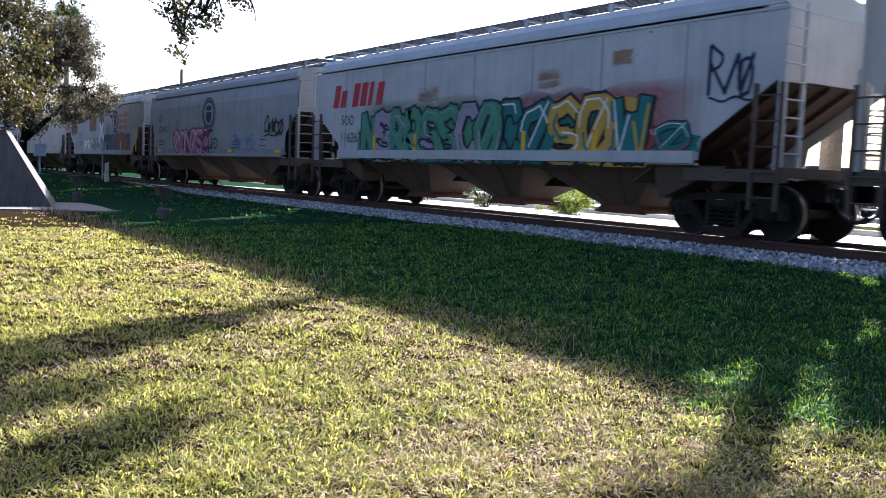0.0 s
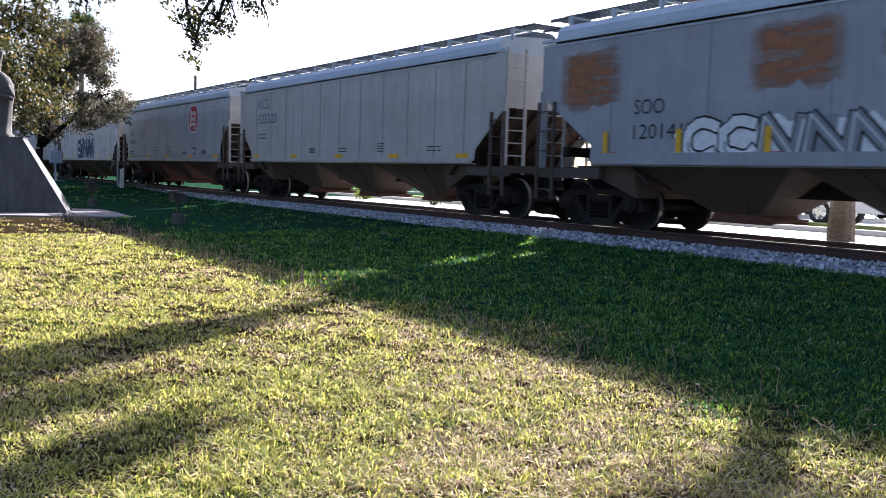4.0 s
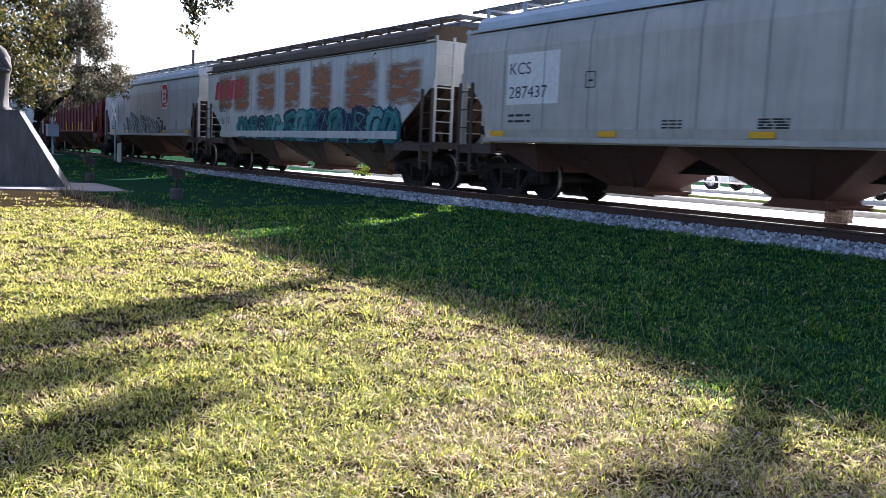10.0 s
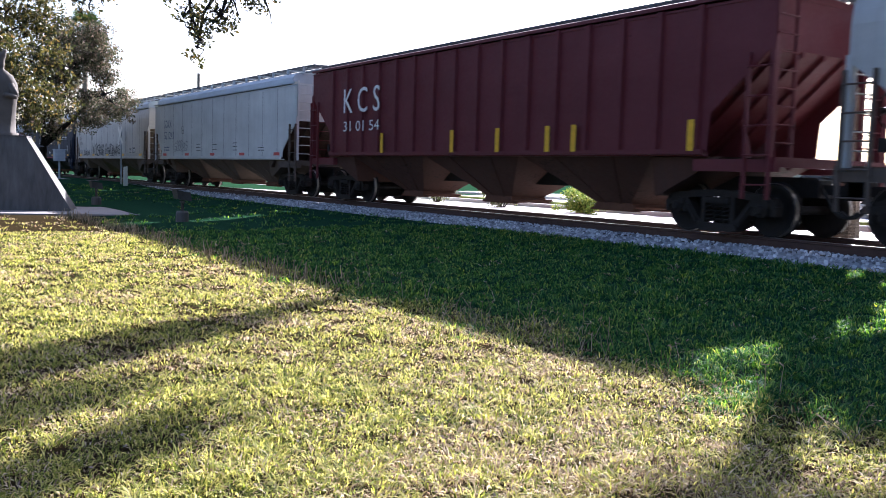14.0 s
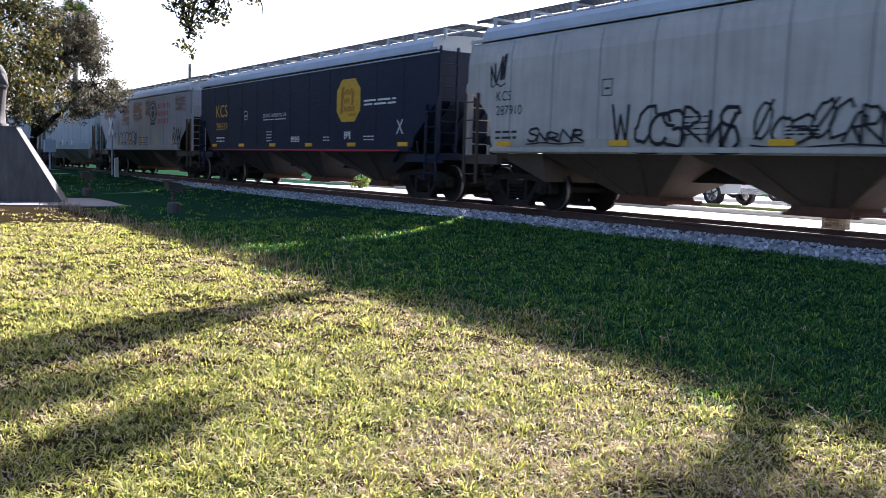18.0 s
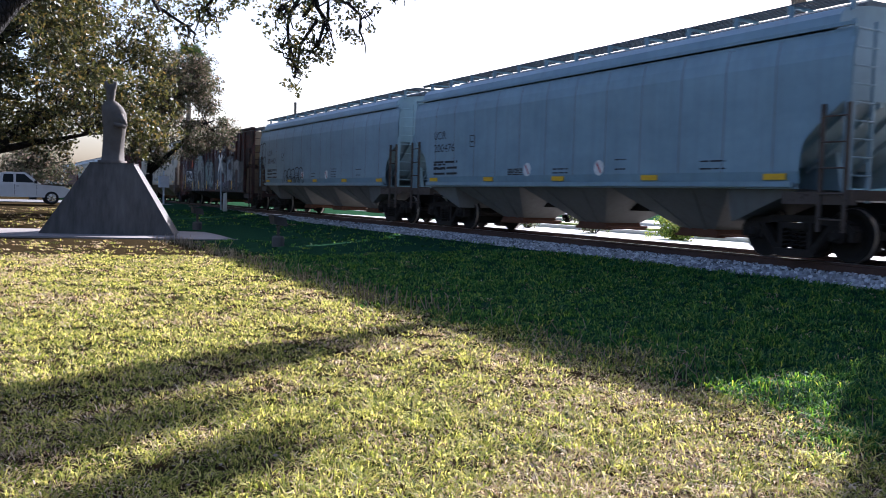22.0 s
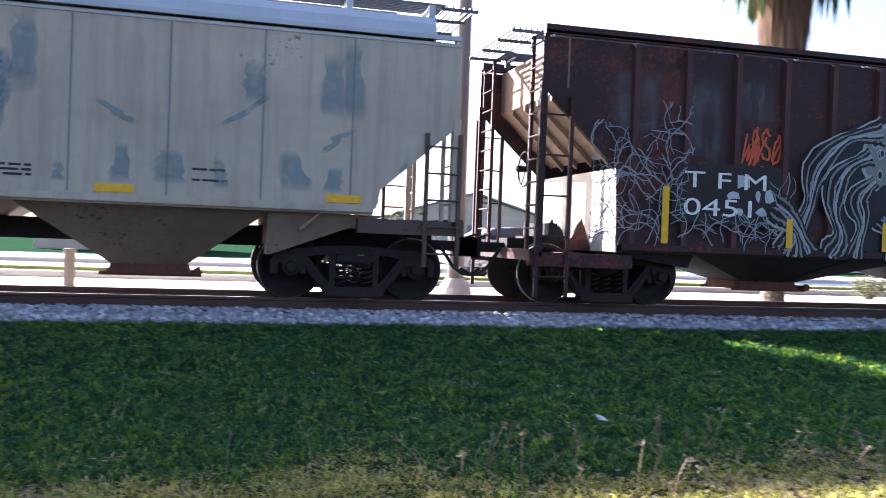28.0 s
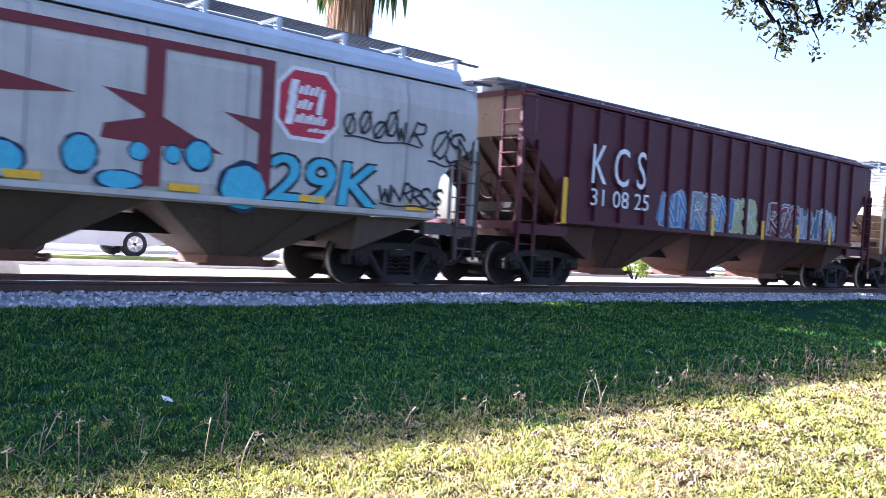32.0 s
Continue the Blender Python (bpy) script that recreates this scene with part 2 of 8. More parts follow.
BALLAST = mottled("ballast_grey", (0.14, 0.14, 0.15), (0.5, 0.5, 0.5), 18, 0.9, 0.8, 0.04, world_space=True)
bed = Geo()
edge_n, edge_f = TRACK_Y - 1.85, TRACK_Y + 2.0
bed.along([(edge_n - 0.15, 0.12), (edge_n, 0.275), (TRACK_Y - 1.25, 0.375), (TRACK_Y + 1.25, 0.375), (edge_f, 0.24), (edge_f + 0.2, 0.1)], -420, 420)
ballast = part("ballast_bed", bed, BALLAST)
tagged(ballast, "pale grey crushed-stone ballast bed under the track", "railway ballast", kind="structure")

RAIL_MAT = mottled("rail_rust", (0.045, 0.026, 0.022), (0.1, 0.055, 0.04), 8, 0.7, 0.2)
RAIL_HEAD = mottled("polished_rail_head", (0.3, 0.28, 0.27), (0.45, 0.43, 0.42), 5, 0.28, 0.05, metal=0.9)
track = thing("railway_track", (0, TRACK_Y, 0), "straight railway track with rusty rails on dark wooden ties", "railway track", kind="structure")
for side in (-1, 1):
    c = side * (GAUGE / 2 + 0.036)
    g = Geo()
    z = RAIL_Z
    g.along([(c - 0.07, z - 0.178), (c + 0.07, z - 0.178), (c + 0.07, z - 0.165), (c + 0.014, z - 0.145), (c + 0.014, z - 0.05),
             (c + 0.036, z - 0.04), (c + 0.036, z - 0.006), (c - 0.036, z - 0.006), (c - 0.036, z - 0.04), (c - 0.014, z - 0.05), (c - 0.014, z - 0.145), (c - 0.07, z - 0.165)], -420, 420)
    rail = part("rail", g, RAIL_MAT, track)
    h = Geo()
    h.along([(c - 0.033, z - 0.006), (c + 0.033, z - 0.006), (c + 0.026, z), (c - 0.026, z)], -420, 420)
    part("rail_head", h, RAIL_HEAD, rail, "polished running surface")

# ---- lettering and spray paint ----
WORDS = ("SOO 116267 CP 652492 120141 KCS 525320 288939 525126 287437 118117 288596 310154 SOXX 521243 287910 286519 "
         "119770 UCIR 200476 200482 TFM 0451 525348 310825 29K LFD X").split() + ["DO NOT HAMMER ON CAR", "K C S", "31 01 54", "31 08 25", "T F M"]


def letter_shapes():
    made, temp = {}, []
    for w in WORDS:
        cu = bpy.data.curves.new("lettering", "FONT")
        cu.body = w
        cu.resolution_u = 3
        temp.append((w, new("lettering", cu)))
    dg = bpy.context.evaluated_depsgraph_get()
    for w, ob in temp:
        me = bpy.data.meshes.new_from_object(ob.evaluated_get(dg))
        v = np.zeros(len(me.vertices) * 3)
        me.vertices.foreach_get("co", v)
        v = v.reshape(-1, 3)
        v[:, :2] -= v[:, :2].min(0)
        v[:, :2] /= v[:, :2].max(0)
        made[w] = ([tuple(p) for p in v[:, :2]], [tuple(p.vertices) for p in me.polygons])
        cu = ob.data
        bpy.data.objects.remove(ob)
        bpy.data.curves.remove(cu)
        bpy.data.meshes.remove(me)
    return made


LETTERS = letter_shapes()
SIDE = 1.56              # half the width of a car body


ART = [0.0]              # shift of the lettering along the car being painted


def on_side(x, z, off):
    return (x + ART[0], -SIDE - off, z)


def lettering(car, word, x0, x1, z0, z1, mat, off=0.006, slant=0.0, name="letter"):
    """One part for each letter."""
    pts, faces = LETTERS[word]
    home = list(range(len(pts)))
    for f in faces:
        low = min(home[i] for i in f)
        old = {home[i] for i in f}
        if len(old) > 1:
            home = [low if h in old else h for h in home]
    for h in sorted({home[f[0]] for f in faces}):
        mine = [f for f in faces if home[f[0]] == h]
        used = sorted({i for f in mine for i in f})
        at = {v: i for i, v in enumerate(used)}
        me = bpy.data.meshes.new(name)
        me.from_pydata([on_side(x0 + (x1 - x0) * pts[i][0] + slant * pts[i][1] * (z1 - z0), z0 + (z1 - z0) * pts[i][1], off) for i in used], [], [tuple(at[i] for i in f) for f in mine])
        me.materials.append(mat)
        new(name, me).parent = car


def ring(cx, cz, rx, rz, n, rnd, jag=0.0, square=0.0):
    pts = []
    for i in range(n):
        a = 2 * math.pi * (i + 0.5) / n
        c, s = math.cos(a), math.sin(a)
        k = 1 + jag * (rnd.random() - 0.5)
        q = (abs(c) ** 4 + abs(s) ** 4) ** -0.25
        k *= 1 + square * (q - 1)
        pts.append((cx + rx * k * c, cz + rz * k * s))
    return pts


def ribbon(g, pts, w, off, mi=0):
    """A painted line of width w; each stretch lies a hair above the last."""
    for i, (a, b) in enumerate(zip(pts, pts[1:])):
        dx, dz = b[0] - a[0], b[1] - a[1]
        l = math.hypot(dx, dz) or 1
        nx, nz = -dz / l * w / 2, dx / l * w / 2
        ex, ez = dx / l * w * 0.3, dz / l * w * 0.3
        o = off + 0.0006 * (i % 7)
        g.face([on_side(a[0] - ex + nx, a[1] - ez + nz, o), on_side(a[0] - ex - nx, a[1] - ez - nz, o),
                on_side(b[0] + ex - nx, b[1] + ez - nz, o), on_side(b[0] + ex + nx, b[1] + ez + nz, o)], mi)


def bend(pts, n=6):
    """A smooth line through the points."""
    out = []
    for i in range(len(pts) - 1):
        p0, p1, p2, p3 = pts[max(i - 1, 0)], pts[i], pts[i + 1], pts[min(i + 2, len(pts) - 1)]
        for k in range(n):
            t = k / n
            out.append(tuple(0.5 * (2 * p1[a] + (p2[a] - p0[a]) * t + (2 * p0[a] - 5 * p1[a] + 4 * p2[a] - p3[a]) * t * t + (3 * p1[a] - p0[a] - 3 * p2[a] + p3[a]) * t ** 3) for a in (0, 1)))
    return out + [tuple(pts[-1])]


def arc(cx, cz, rx, rz, a0, a1, n=8):
    return [(cx + rx * math.cos(radians(a0 + (a1 - a0) * i / n)), cz + rz * math.sin(radians(a0 + (a1 - a0) * i / n))) for i in range(n + 1)]


def stroke_letter(rnd, x, z, w, h):
    """One abstract hand-drawn sign made of one to three strokes."""
    k = rnd.randrange(6)
    m = z + h * rnd.uniform(0.4, 0.6)
    if k == 0:
        return [[(x, z), (x + w * 0.1, z + h), (x + w * 0.9, z + h * 0.1), (x + w, z + h)]]
    if k == 1:
        return [arc(x + w / 2, z + h / 2, w / 2, h / 2, 40, 320, 12)]
    if k == 2:
        return [[(x, z), (x + w * 0.1, z + h)], arc(x + w * 0.15, z + h * 0.72, w * 0.7, h * 0.28, -90, 90), [(x + w * 0.15, m), (x + w, z)]]
    if k == 3:
        return [arc(x + w / 2, z + h * 0.75, w / 2, h * 0.25, 20, 270), arc(x + w / 2, z + h * 0.25, w / 2, h * 0.25, 90, -160)]
    if k == 4:
        return [[(x, z + h), (x + w * 0.25, z), (x + w * 0.5, z + h * 0.7), (x + w * 0.75, z), (x + w, z + h)]]
    return [arc(x + w / 2, z + h / 2, w / 2, h / 2, 0, 360, 14), [(x + w * 0.2, z), (x + w * 0.9, z + h * 1.1)]]


def tag(car, x0, x1, z0, z1, n, mat, w=0.05, seed=0, label="sprayed scribble tag"):
    rnd = random.Random(seed)
    g = Geo()
    step = (x1 - x0) / n
    j = 0
    for i in range(n):
        tilt = rnd.uniform(-0.1, 0.4)
        for line in stroke_letter(rnd, x0 + i * step, z0 + rnd.uniform(0, 0.2) * (z1 - z0), step * rnd.uniform(0.8, 1.3), (z1 - z0) * rnd.uniform(0.6, 0.95)):
            line = [(p + tilt * (q - z0) + rnd.uniform(-0.04, 0.04) * step, q + rnd.uniform(-0.05, 0.05) * (z1 - z0)) for p, q in line]
            ribbon(g, line, w * rnd.uniform(0.8, 1.2), 0.008 + 0.0009 * j)
            j += 1
    under = [(x0 + (x1 - x0) * k / 8, z0 + (0.05 * math.sin(k * 1.3 + seed) - 0.02) * (z1 - z0)) for k in range(9)]
    ribbon(g, under, w * 0.6, 0.008 + 0.0009 * j)
    return tagged(part("graffiti_tag", g, mat, car, label), kind="stuff")


def piece(car, x0, x1, z0, z1, n, fills, outline, shine, seed=0, label="sprayed block-letter graffiti", jag=0.35):
    """A large graffiti piece: a cloud of colour, then fat interlocking letters with an outline, a second tone and highlights."""
    rnd = random.Random(seed)
    g = Geo()
    mats = [outline, shine] + list(fills)
    step = (x1 - x0) / n
    h = z1 - z0
    for i in range(n):
        cx, cz = x0 + step * (i + 0.5), (z0 + z1) / 2 - h * 0.08
        g.face([on_side(x, max(z, z0), 0.0045 + 0.0002 * i) for x, z in ring(cx, cz, step * 0.75, h * 0.5, 17, rnd, jag + 0.25, 0.6)], 2 + rnd.randrange(len(fills)))
    fat = min(step * 0.42, h * 0.25)
    for i in range(n):
        o = 0.011 + 0.003 * i
        x, w = x0 + step * (i + 0.08), step * rnd.uniform(0.85, 1.05)
        zb, hh = z0 + h * rnd.uniform(0.04, 0.14), h * rnd.uniform(0.74, 0.86)
        mi = 2 + rnd.randrange(len(fills))
        for line in stroke_letter(rnd, x, zb, w, hh):
            line = [(p + rnd.uniform(-1, 1) * jag * 0.12 * step, min(max(q + rnd.uniform(-1, 1) * jag * 0.16 * h, z0 + fat * 0.5), z1 - fat * 0.4)) for p, q in line]
            ribbon(g, line, fat * 1.24, o, 0)
            ribbon(g, line, fat * 0.88, o + 0.006, mi)
            ribbon(g, [(p - fat * 0.16, q + fat * 0.2) for p, q in line[: max(2, len(line) // 2 + 1)]], fat * 0.12, o + 0.012, 1)
            ribbon(g, [(p + fat * 0.2, q - fat * 0.18) for p, q in line[len(line) // 2:]], fat * 0.2, o + 0.012, 2 + rnd.randrange(len(fills)))
    ob = part("graffiti_piece", g, mats, car, label)
    return tagged(ob, kind="stuff")


def webs(car, x0, x1, z0, z1, n, mat, seed):
    """Thin sprayed veins that climb, wander and fork like bare branches."""
    rnd = random.Random(seed)
    g = Geo()
    j = 0
    for i in range(n):
        todo = [(rnd.uniform(x0, x1), rnd.uniform(z0, z0 + (z1 - z0) * 0.75), rnd.uniform(0.3, 2.84), rnd.randint(5, 9), rnd.uniform(0.013, 0.021))]
        most = j + 6
        while todo and j < most:
            x, z, a, steps, w = todo.pop()
            line = [(x, z)]
            for k in range(steps):
                a += rnd.uniform(-0.5, 0.5)
                x, z = x + 0.075 * math.cos(a), z + 0.075 * math.sin(a)
                if not (x0 - 0.1 < x < x1 + 0.1 and z0 < z < z1 + 0.15):
                    break
                line.append((x, z))
                if k > 0 and rnd.random() < 0.3 and steps > 3:
                    todo.append((x, z, a + rnd.choice((-0.9, 0.9)), steps - 2, w * 0.8))
            if len(line) > 1:
                ribbon(g, line, w, 0.079 + 0.00012 * j)
                j += 1
    tagged(part("graffiti_web", g, mat, car, "thin white branching spray lines"), kind="stuff")


def worn(name, color, amount=0.5, most=0.85, stretch=(0.5, 0.5, 3.2)):
    """Paint or rust that has flaked in streaks and fades at its border; the gaps show what lies under it."""
    m = flat_paint(name, color, 0.85, 0.4)
    n = noise_of(m, coords(m, stretch), 2.2, 7, 0.7)
    tc = node(m, "ShaderNodeTexCoord")
    sp = node(m, "ShaderNodeSeparateXYZ")
    link(m, tc.outputs["Generated"], sp.inputs[0])
    edge = None
    for axis in ("X", "Z"):
        d = node(m, "ShaderNodeMath")
        d.operation = "PINGPONG"
        d.inputs[1].default_value = 0.5
        link(m, sp.outputs[axis], d.inputs[0])
        e = ramp(m, d.outputs[0], [(0, (0, 0, 0)), (0.2, (1, 1, 1))])
        edge = e if edge is None else mix(m, 1.0, edge, e, "MULTIPLY")
    part_n = ramp(m, n, [(0.52 - amount * 0.35, (0, 0, 0)), (0.74 - amount * 0.3, (most, most, most))])
    t = node(m, "ShaderNodeBsdfTransparent")
    ms = node(m, "ShaderNodeMixShader")
    link(m, mix(m, 1.0, part_n, edge, "MULTIPLY"), ms.inputs[0])
    link(m, t.outputs[0], ms.inputs[1])
    link(m, m.node_tree.nodes["Principled BSDF"].outputs[0], ms.inputs[2])
    link(m, ms.outputs[0], m.node_tree.nodes["Material Output"].inputs[0])
    return m


def loops(car, x0, x1, z0, z1, n, mat, w=0.04, seed=0):
    """A throw-up tag: overlapping tall arches over a row of smaller ones."""
    rnd = random.Random(seed)
    g = Geo()
    step = (x1 - x0) / n
    j = 0
    for i in range(n):
        for k, (zz, hh, ww) in enumerate(((z0, (z1 - z0) * rnd.uniform(0.8, 1.0), 0.62), (z0, (z1 - z0) * rnd.uniform(0.35, 0.5), 0.5))):
            cx = x0 + step * (i + 0.5 + 0.3 * k)
            r = step * ww
            line = [(cx - r, zz + 0.03)] + [(cx + r * math.cos(radians(a)), zz + hh - r + r * math.sin(radians(a))) for a in range(170, -11, -20)] + [(cx + r * 0.9, zz + 0.05 * k)]
            ribbon(g, [(p + 0.1 * (q - z0), q) for p, q in line], w * rnd.uniform(0.8, 1.2), 0.008 + 0.0009 * j)
            j += 1
    return tagged(part("graffiti_tag", g, mat, car, "sprayed outline of rounded letters"), kind="stuff")


RUST_BLOOM = worn("rust_bloom", (0.34, 0.145, 0.065), 0.7, 0.85)
PALE_RUST = worn("pale_rust_bloom", (0.4, 0.2, 0.11), 0.5, 0.7)
BLUE_SMEAR = worn("blue_paint_remains", (0.21, 0.31, 0.32), 0.8, 0.5, (1.0, 1.0, 1.0))
WORN_CHALK = worn("scuffed_chalk_grey_spray", (0.34, 0.355, 0.36), 0.75, 0.9, (1.0, 1.0, 0.5))
WORN_MAUVE = worn("scuffed_mauve_spray", (0.2, 0.17, 0.2), 0.7, 0.8, (1.0, 1.0, 0.5))
WORN_SAGE = worn("scuffed_sage_spray", (0.25, 0.3, 0.26), 0.7, 0.85, (1.0, 1.0, 0.5))
ROSE_HAZE = worn("pink_overspray", (0.4, 0.15, 0.15), 1.0, 0.7, (1, 1, 1))
GREEN_HAZE = worn("green_overspray", (0.22, 0.27, 0.13), 0.8, 0.6, (1, 1, 1))
GREY_BLOOM = worn("grey_faded_bloom", (0.12, 0.11, 0.105), 0.6, 0.7, (2.2, 2.2, 0.6))
HATCH = mottled("dark_hatch_paint", (0.07, 0.075, 0.08), (0.15, 0.16, 0.17), 3, 0.6, 0.2)


def patch(car, x0, x1, z0, z1, mat, seed=0, label="rust patch on the side sheet", points=40, jag=0.3):
    rnd = random.Random(seed)
    g = Geo()
    n = 9
    top = [x0 + (x1 - x0) * i / n for i in range(n + 1)]
    up = [min(max(z1 + rnd.uniform(-1, 1) * jag * 0.25 * (z1 - z0), 1.45), 3.6) for _ in top]
    lo = [min(max(z0 + rnd.uniform(-1, 1) * jag * 0.35 * (z1 - z0), 1.4), 3.5) for _ in top]
    for i in range(n):
        g.face([on_side(top[i], lo[i], 0.003), on_side(top[i + 1], lo[i + 1], 0.003), on_side(top[i + 1], up[i + 1], 0.003), on_side(top[i], up[i], 0.003)])
    return part("stain", g, mat, car, label)


def end_tag(car, length, y0, y1, z0, z1, n, mat, seed):
    """Scrawled signs one above the other on the set-back end sheet that faces forward."""
    rnd = random.Random(seed)
    g = Geo()
    x = length / 2 - 0.62 - 0.355
    h = (z1 - z0) / n
    for i in range(n):
        for line in stroke_letter(rnd, y0, z0 + h * i, (y1 - y0) * rnd.uniform(0.6, 1.0), h * 0.8) + stroke_letter(rnd, (y0 + y1) / 2, z0 + h * i, (y1 - y0) * 0.45, h * 0.7):
            for (a, b), (c_, d_) in zip(line, line[1:]):
                g.tube((x, a, b), (x, c_, d_), 0.018, n=4)
    return tagged(part("graffiti_tag", g, mat, car, "dark scrawled tag on the end sheet"), kind="stuff")


def octagon(car, x0, x1, z0, z1, fill, edge, marks_mat):
    cx, cz, rx, rz = (x0 + x1) / 2, (z0 + z1) / 2, (x1 - x0) / 2, (z1 - z0) / 2
    corners = ((-1, -.5), (-.55, -1), (.55, -1), (1, -.5), (1, .5), (.55, 1), (-.55, 1), (-1, .5))
    g = Geo()
    g.face([on_side(cx + rx * 1.04 * u, cz + rz * 1.04 * v, 0.005) for u, v in corners])
    panel = part("emblem_panel", g, edge, car, "eight-sided emblem panel")
    g = Geo()
    g.face([on_side(cx + rx * 0.93 * u, cz + rz * 0.93 * v, 0.008) for u, v in corners])
    part("emblem_field", g, fill, panel)
    if marks_mat is fill:
        return panel
    rows = [(-0.66, 0.2, 0.74, 5, 0.46), (-0.7, -0.22, 0.28, 3, 0.46), (-0.74, -0.62, -0.14, 7, 0.44), (-0.3, -0.84, -0.6, 4, 0.2)]
    for u, v0, v1, n, big in rows:
        blocks = [(u, u + 0.24, v0, v0 + big)] if n != 4 else []
        w = 0.17 if n < 7 else 0.145
        blocks += [(u + 0.3 + w * i, u + 0.3 + w * (i + 0.72), v0 + 0.08, v0 + 0.08 + big * (0.5 + 0.12 * (i % 2))) for i in range(n)]
        if n == 3:
            blocks.append((0.26, 0.44, v0 - 0.02, v0 + 0.62))
        for u0, u1, b0, b1 in blocks:
            g = Geo()
            g.face([on_side(cx + rx * p, cz + rz * q, 0.011) for p, q in ((u0, b0), (u1, b0), (u1 + 0.09, b1), (u0 + 0.09, b1))])
            part("emblem_mark", g, marks_mat, panel)
    return panel


def name_blocks(car, x0, x1, z0, z1, groups, mat, slant=0.25):
    """A company name as plain slanted blocks, one to a letter."""
    n = sum(groups) + 0.6 * (len(groups) - 1)
    w, x = (x1 - x0) / n, x0
    for gi, count in enumerate(groups):
        for i in range(count):
            h = (z1 - z0) * (1.0 if i == 0 or len(groups) == 1 else (0.95, 0.74, 1.0, 1.0)[(i + gi) % 4])
            a = w * ((0.78 if i % 3 != 2 else 0.5) if slant else (0.52 if i % 3 != 2 else 0.34))
            g = Geo()
            g.face([on_side(x, z0, 0.006), on_side(x + a, z0, 0.006), on_side(x + a + slant * h, z0 + h, 0.006), on_side(x + slant * h, z0 + h, 0.006)])
            part("name_block", g, mat, car, "plain block of the painted company name")
            x += w
        x += 0.6 * w


def roundel(car, x0, x1, z0, z1, ink, ground_mat):
    g = Geo()
    cx, cz, rx, rz = (x0 + x1) / 2, (z0 + z1) / 2, (x1 - x0) / 2, (z1 - z0) / 2
    rnd = random.Random(3)
    for s, o, mi in ((1.0, 0.005, 0), (0.9, 0.007, 1), (0.84, 0.009, 0), (0.7, 0.011, 1)):
        g.face([on_side(x, z, o) for x, z in ring(cx, cz, rx * s, rz * s, 28, rnd)], mi)
    g.face([on_side(cx + rx * u, cz + rz * v, 0.013) for u, v in ((-.4, .1), (-.4, -.3), (0, -.62), (.4, -.3), (.4, .1))], 0)
    g.face([on_side(x, z, 0.013) for x, z in ring(cx, cz + rz * 0.35, rx * 0.42, rz * 0.17, 12, rnd)], 0)
    g.face([on_side(cx + rx * u, cz + rz * v, 0.015) for u, v in ((-.7, -.95), (.7, -.95), (.6, -1.12), (-.6, -1.12))], 0)
    return part("emblem", g, [ink, ground_mat], car, "round emblem with a plain shield")


def bars(car, x0, x1, z0, z1, rows, mat, seed=0, h=None, name="stencil_line"):
    rnd = random.Random(seed)
    g = Geo()
    step = (z1 - z0) / rows
    for r in range(rows):
        z = z0 + step * (r + 0.5)
        hh = (h or step * 0.32) / 2
        x = x0
        while x < x1 - 0.02:
            e = min(x1, x + rnd.uniform(0.2, 0.5) * (x1 - x0))
            g.face([on_side(x, z - hh, 0.005), on_side(e, z - hh, 0.005), on_side(e, z + hh, 0.005), on_side(x, z + hh, 0.005)])
            x = e + 0.06 * (x1 - x0)
    return tagged(part(name, g, mat, car, "small stencilled data lines"), kind="stuff")


# ---- the train ----
WHEEL_R = 0.455
AXLE = 0.89              # half the axle spacing of a truck
TRUCK_IN = 1.95          # truck centre from the coupling point


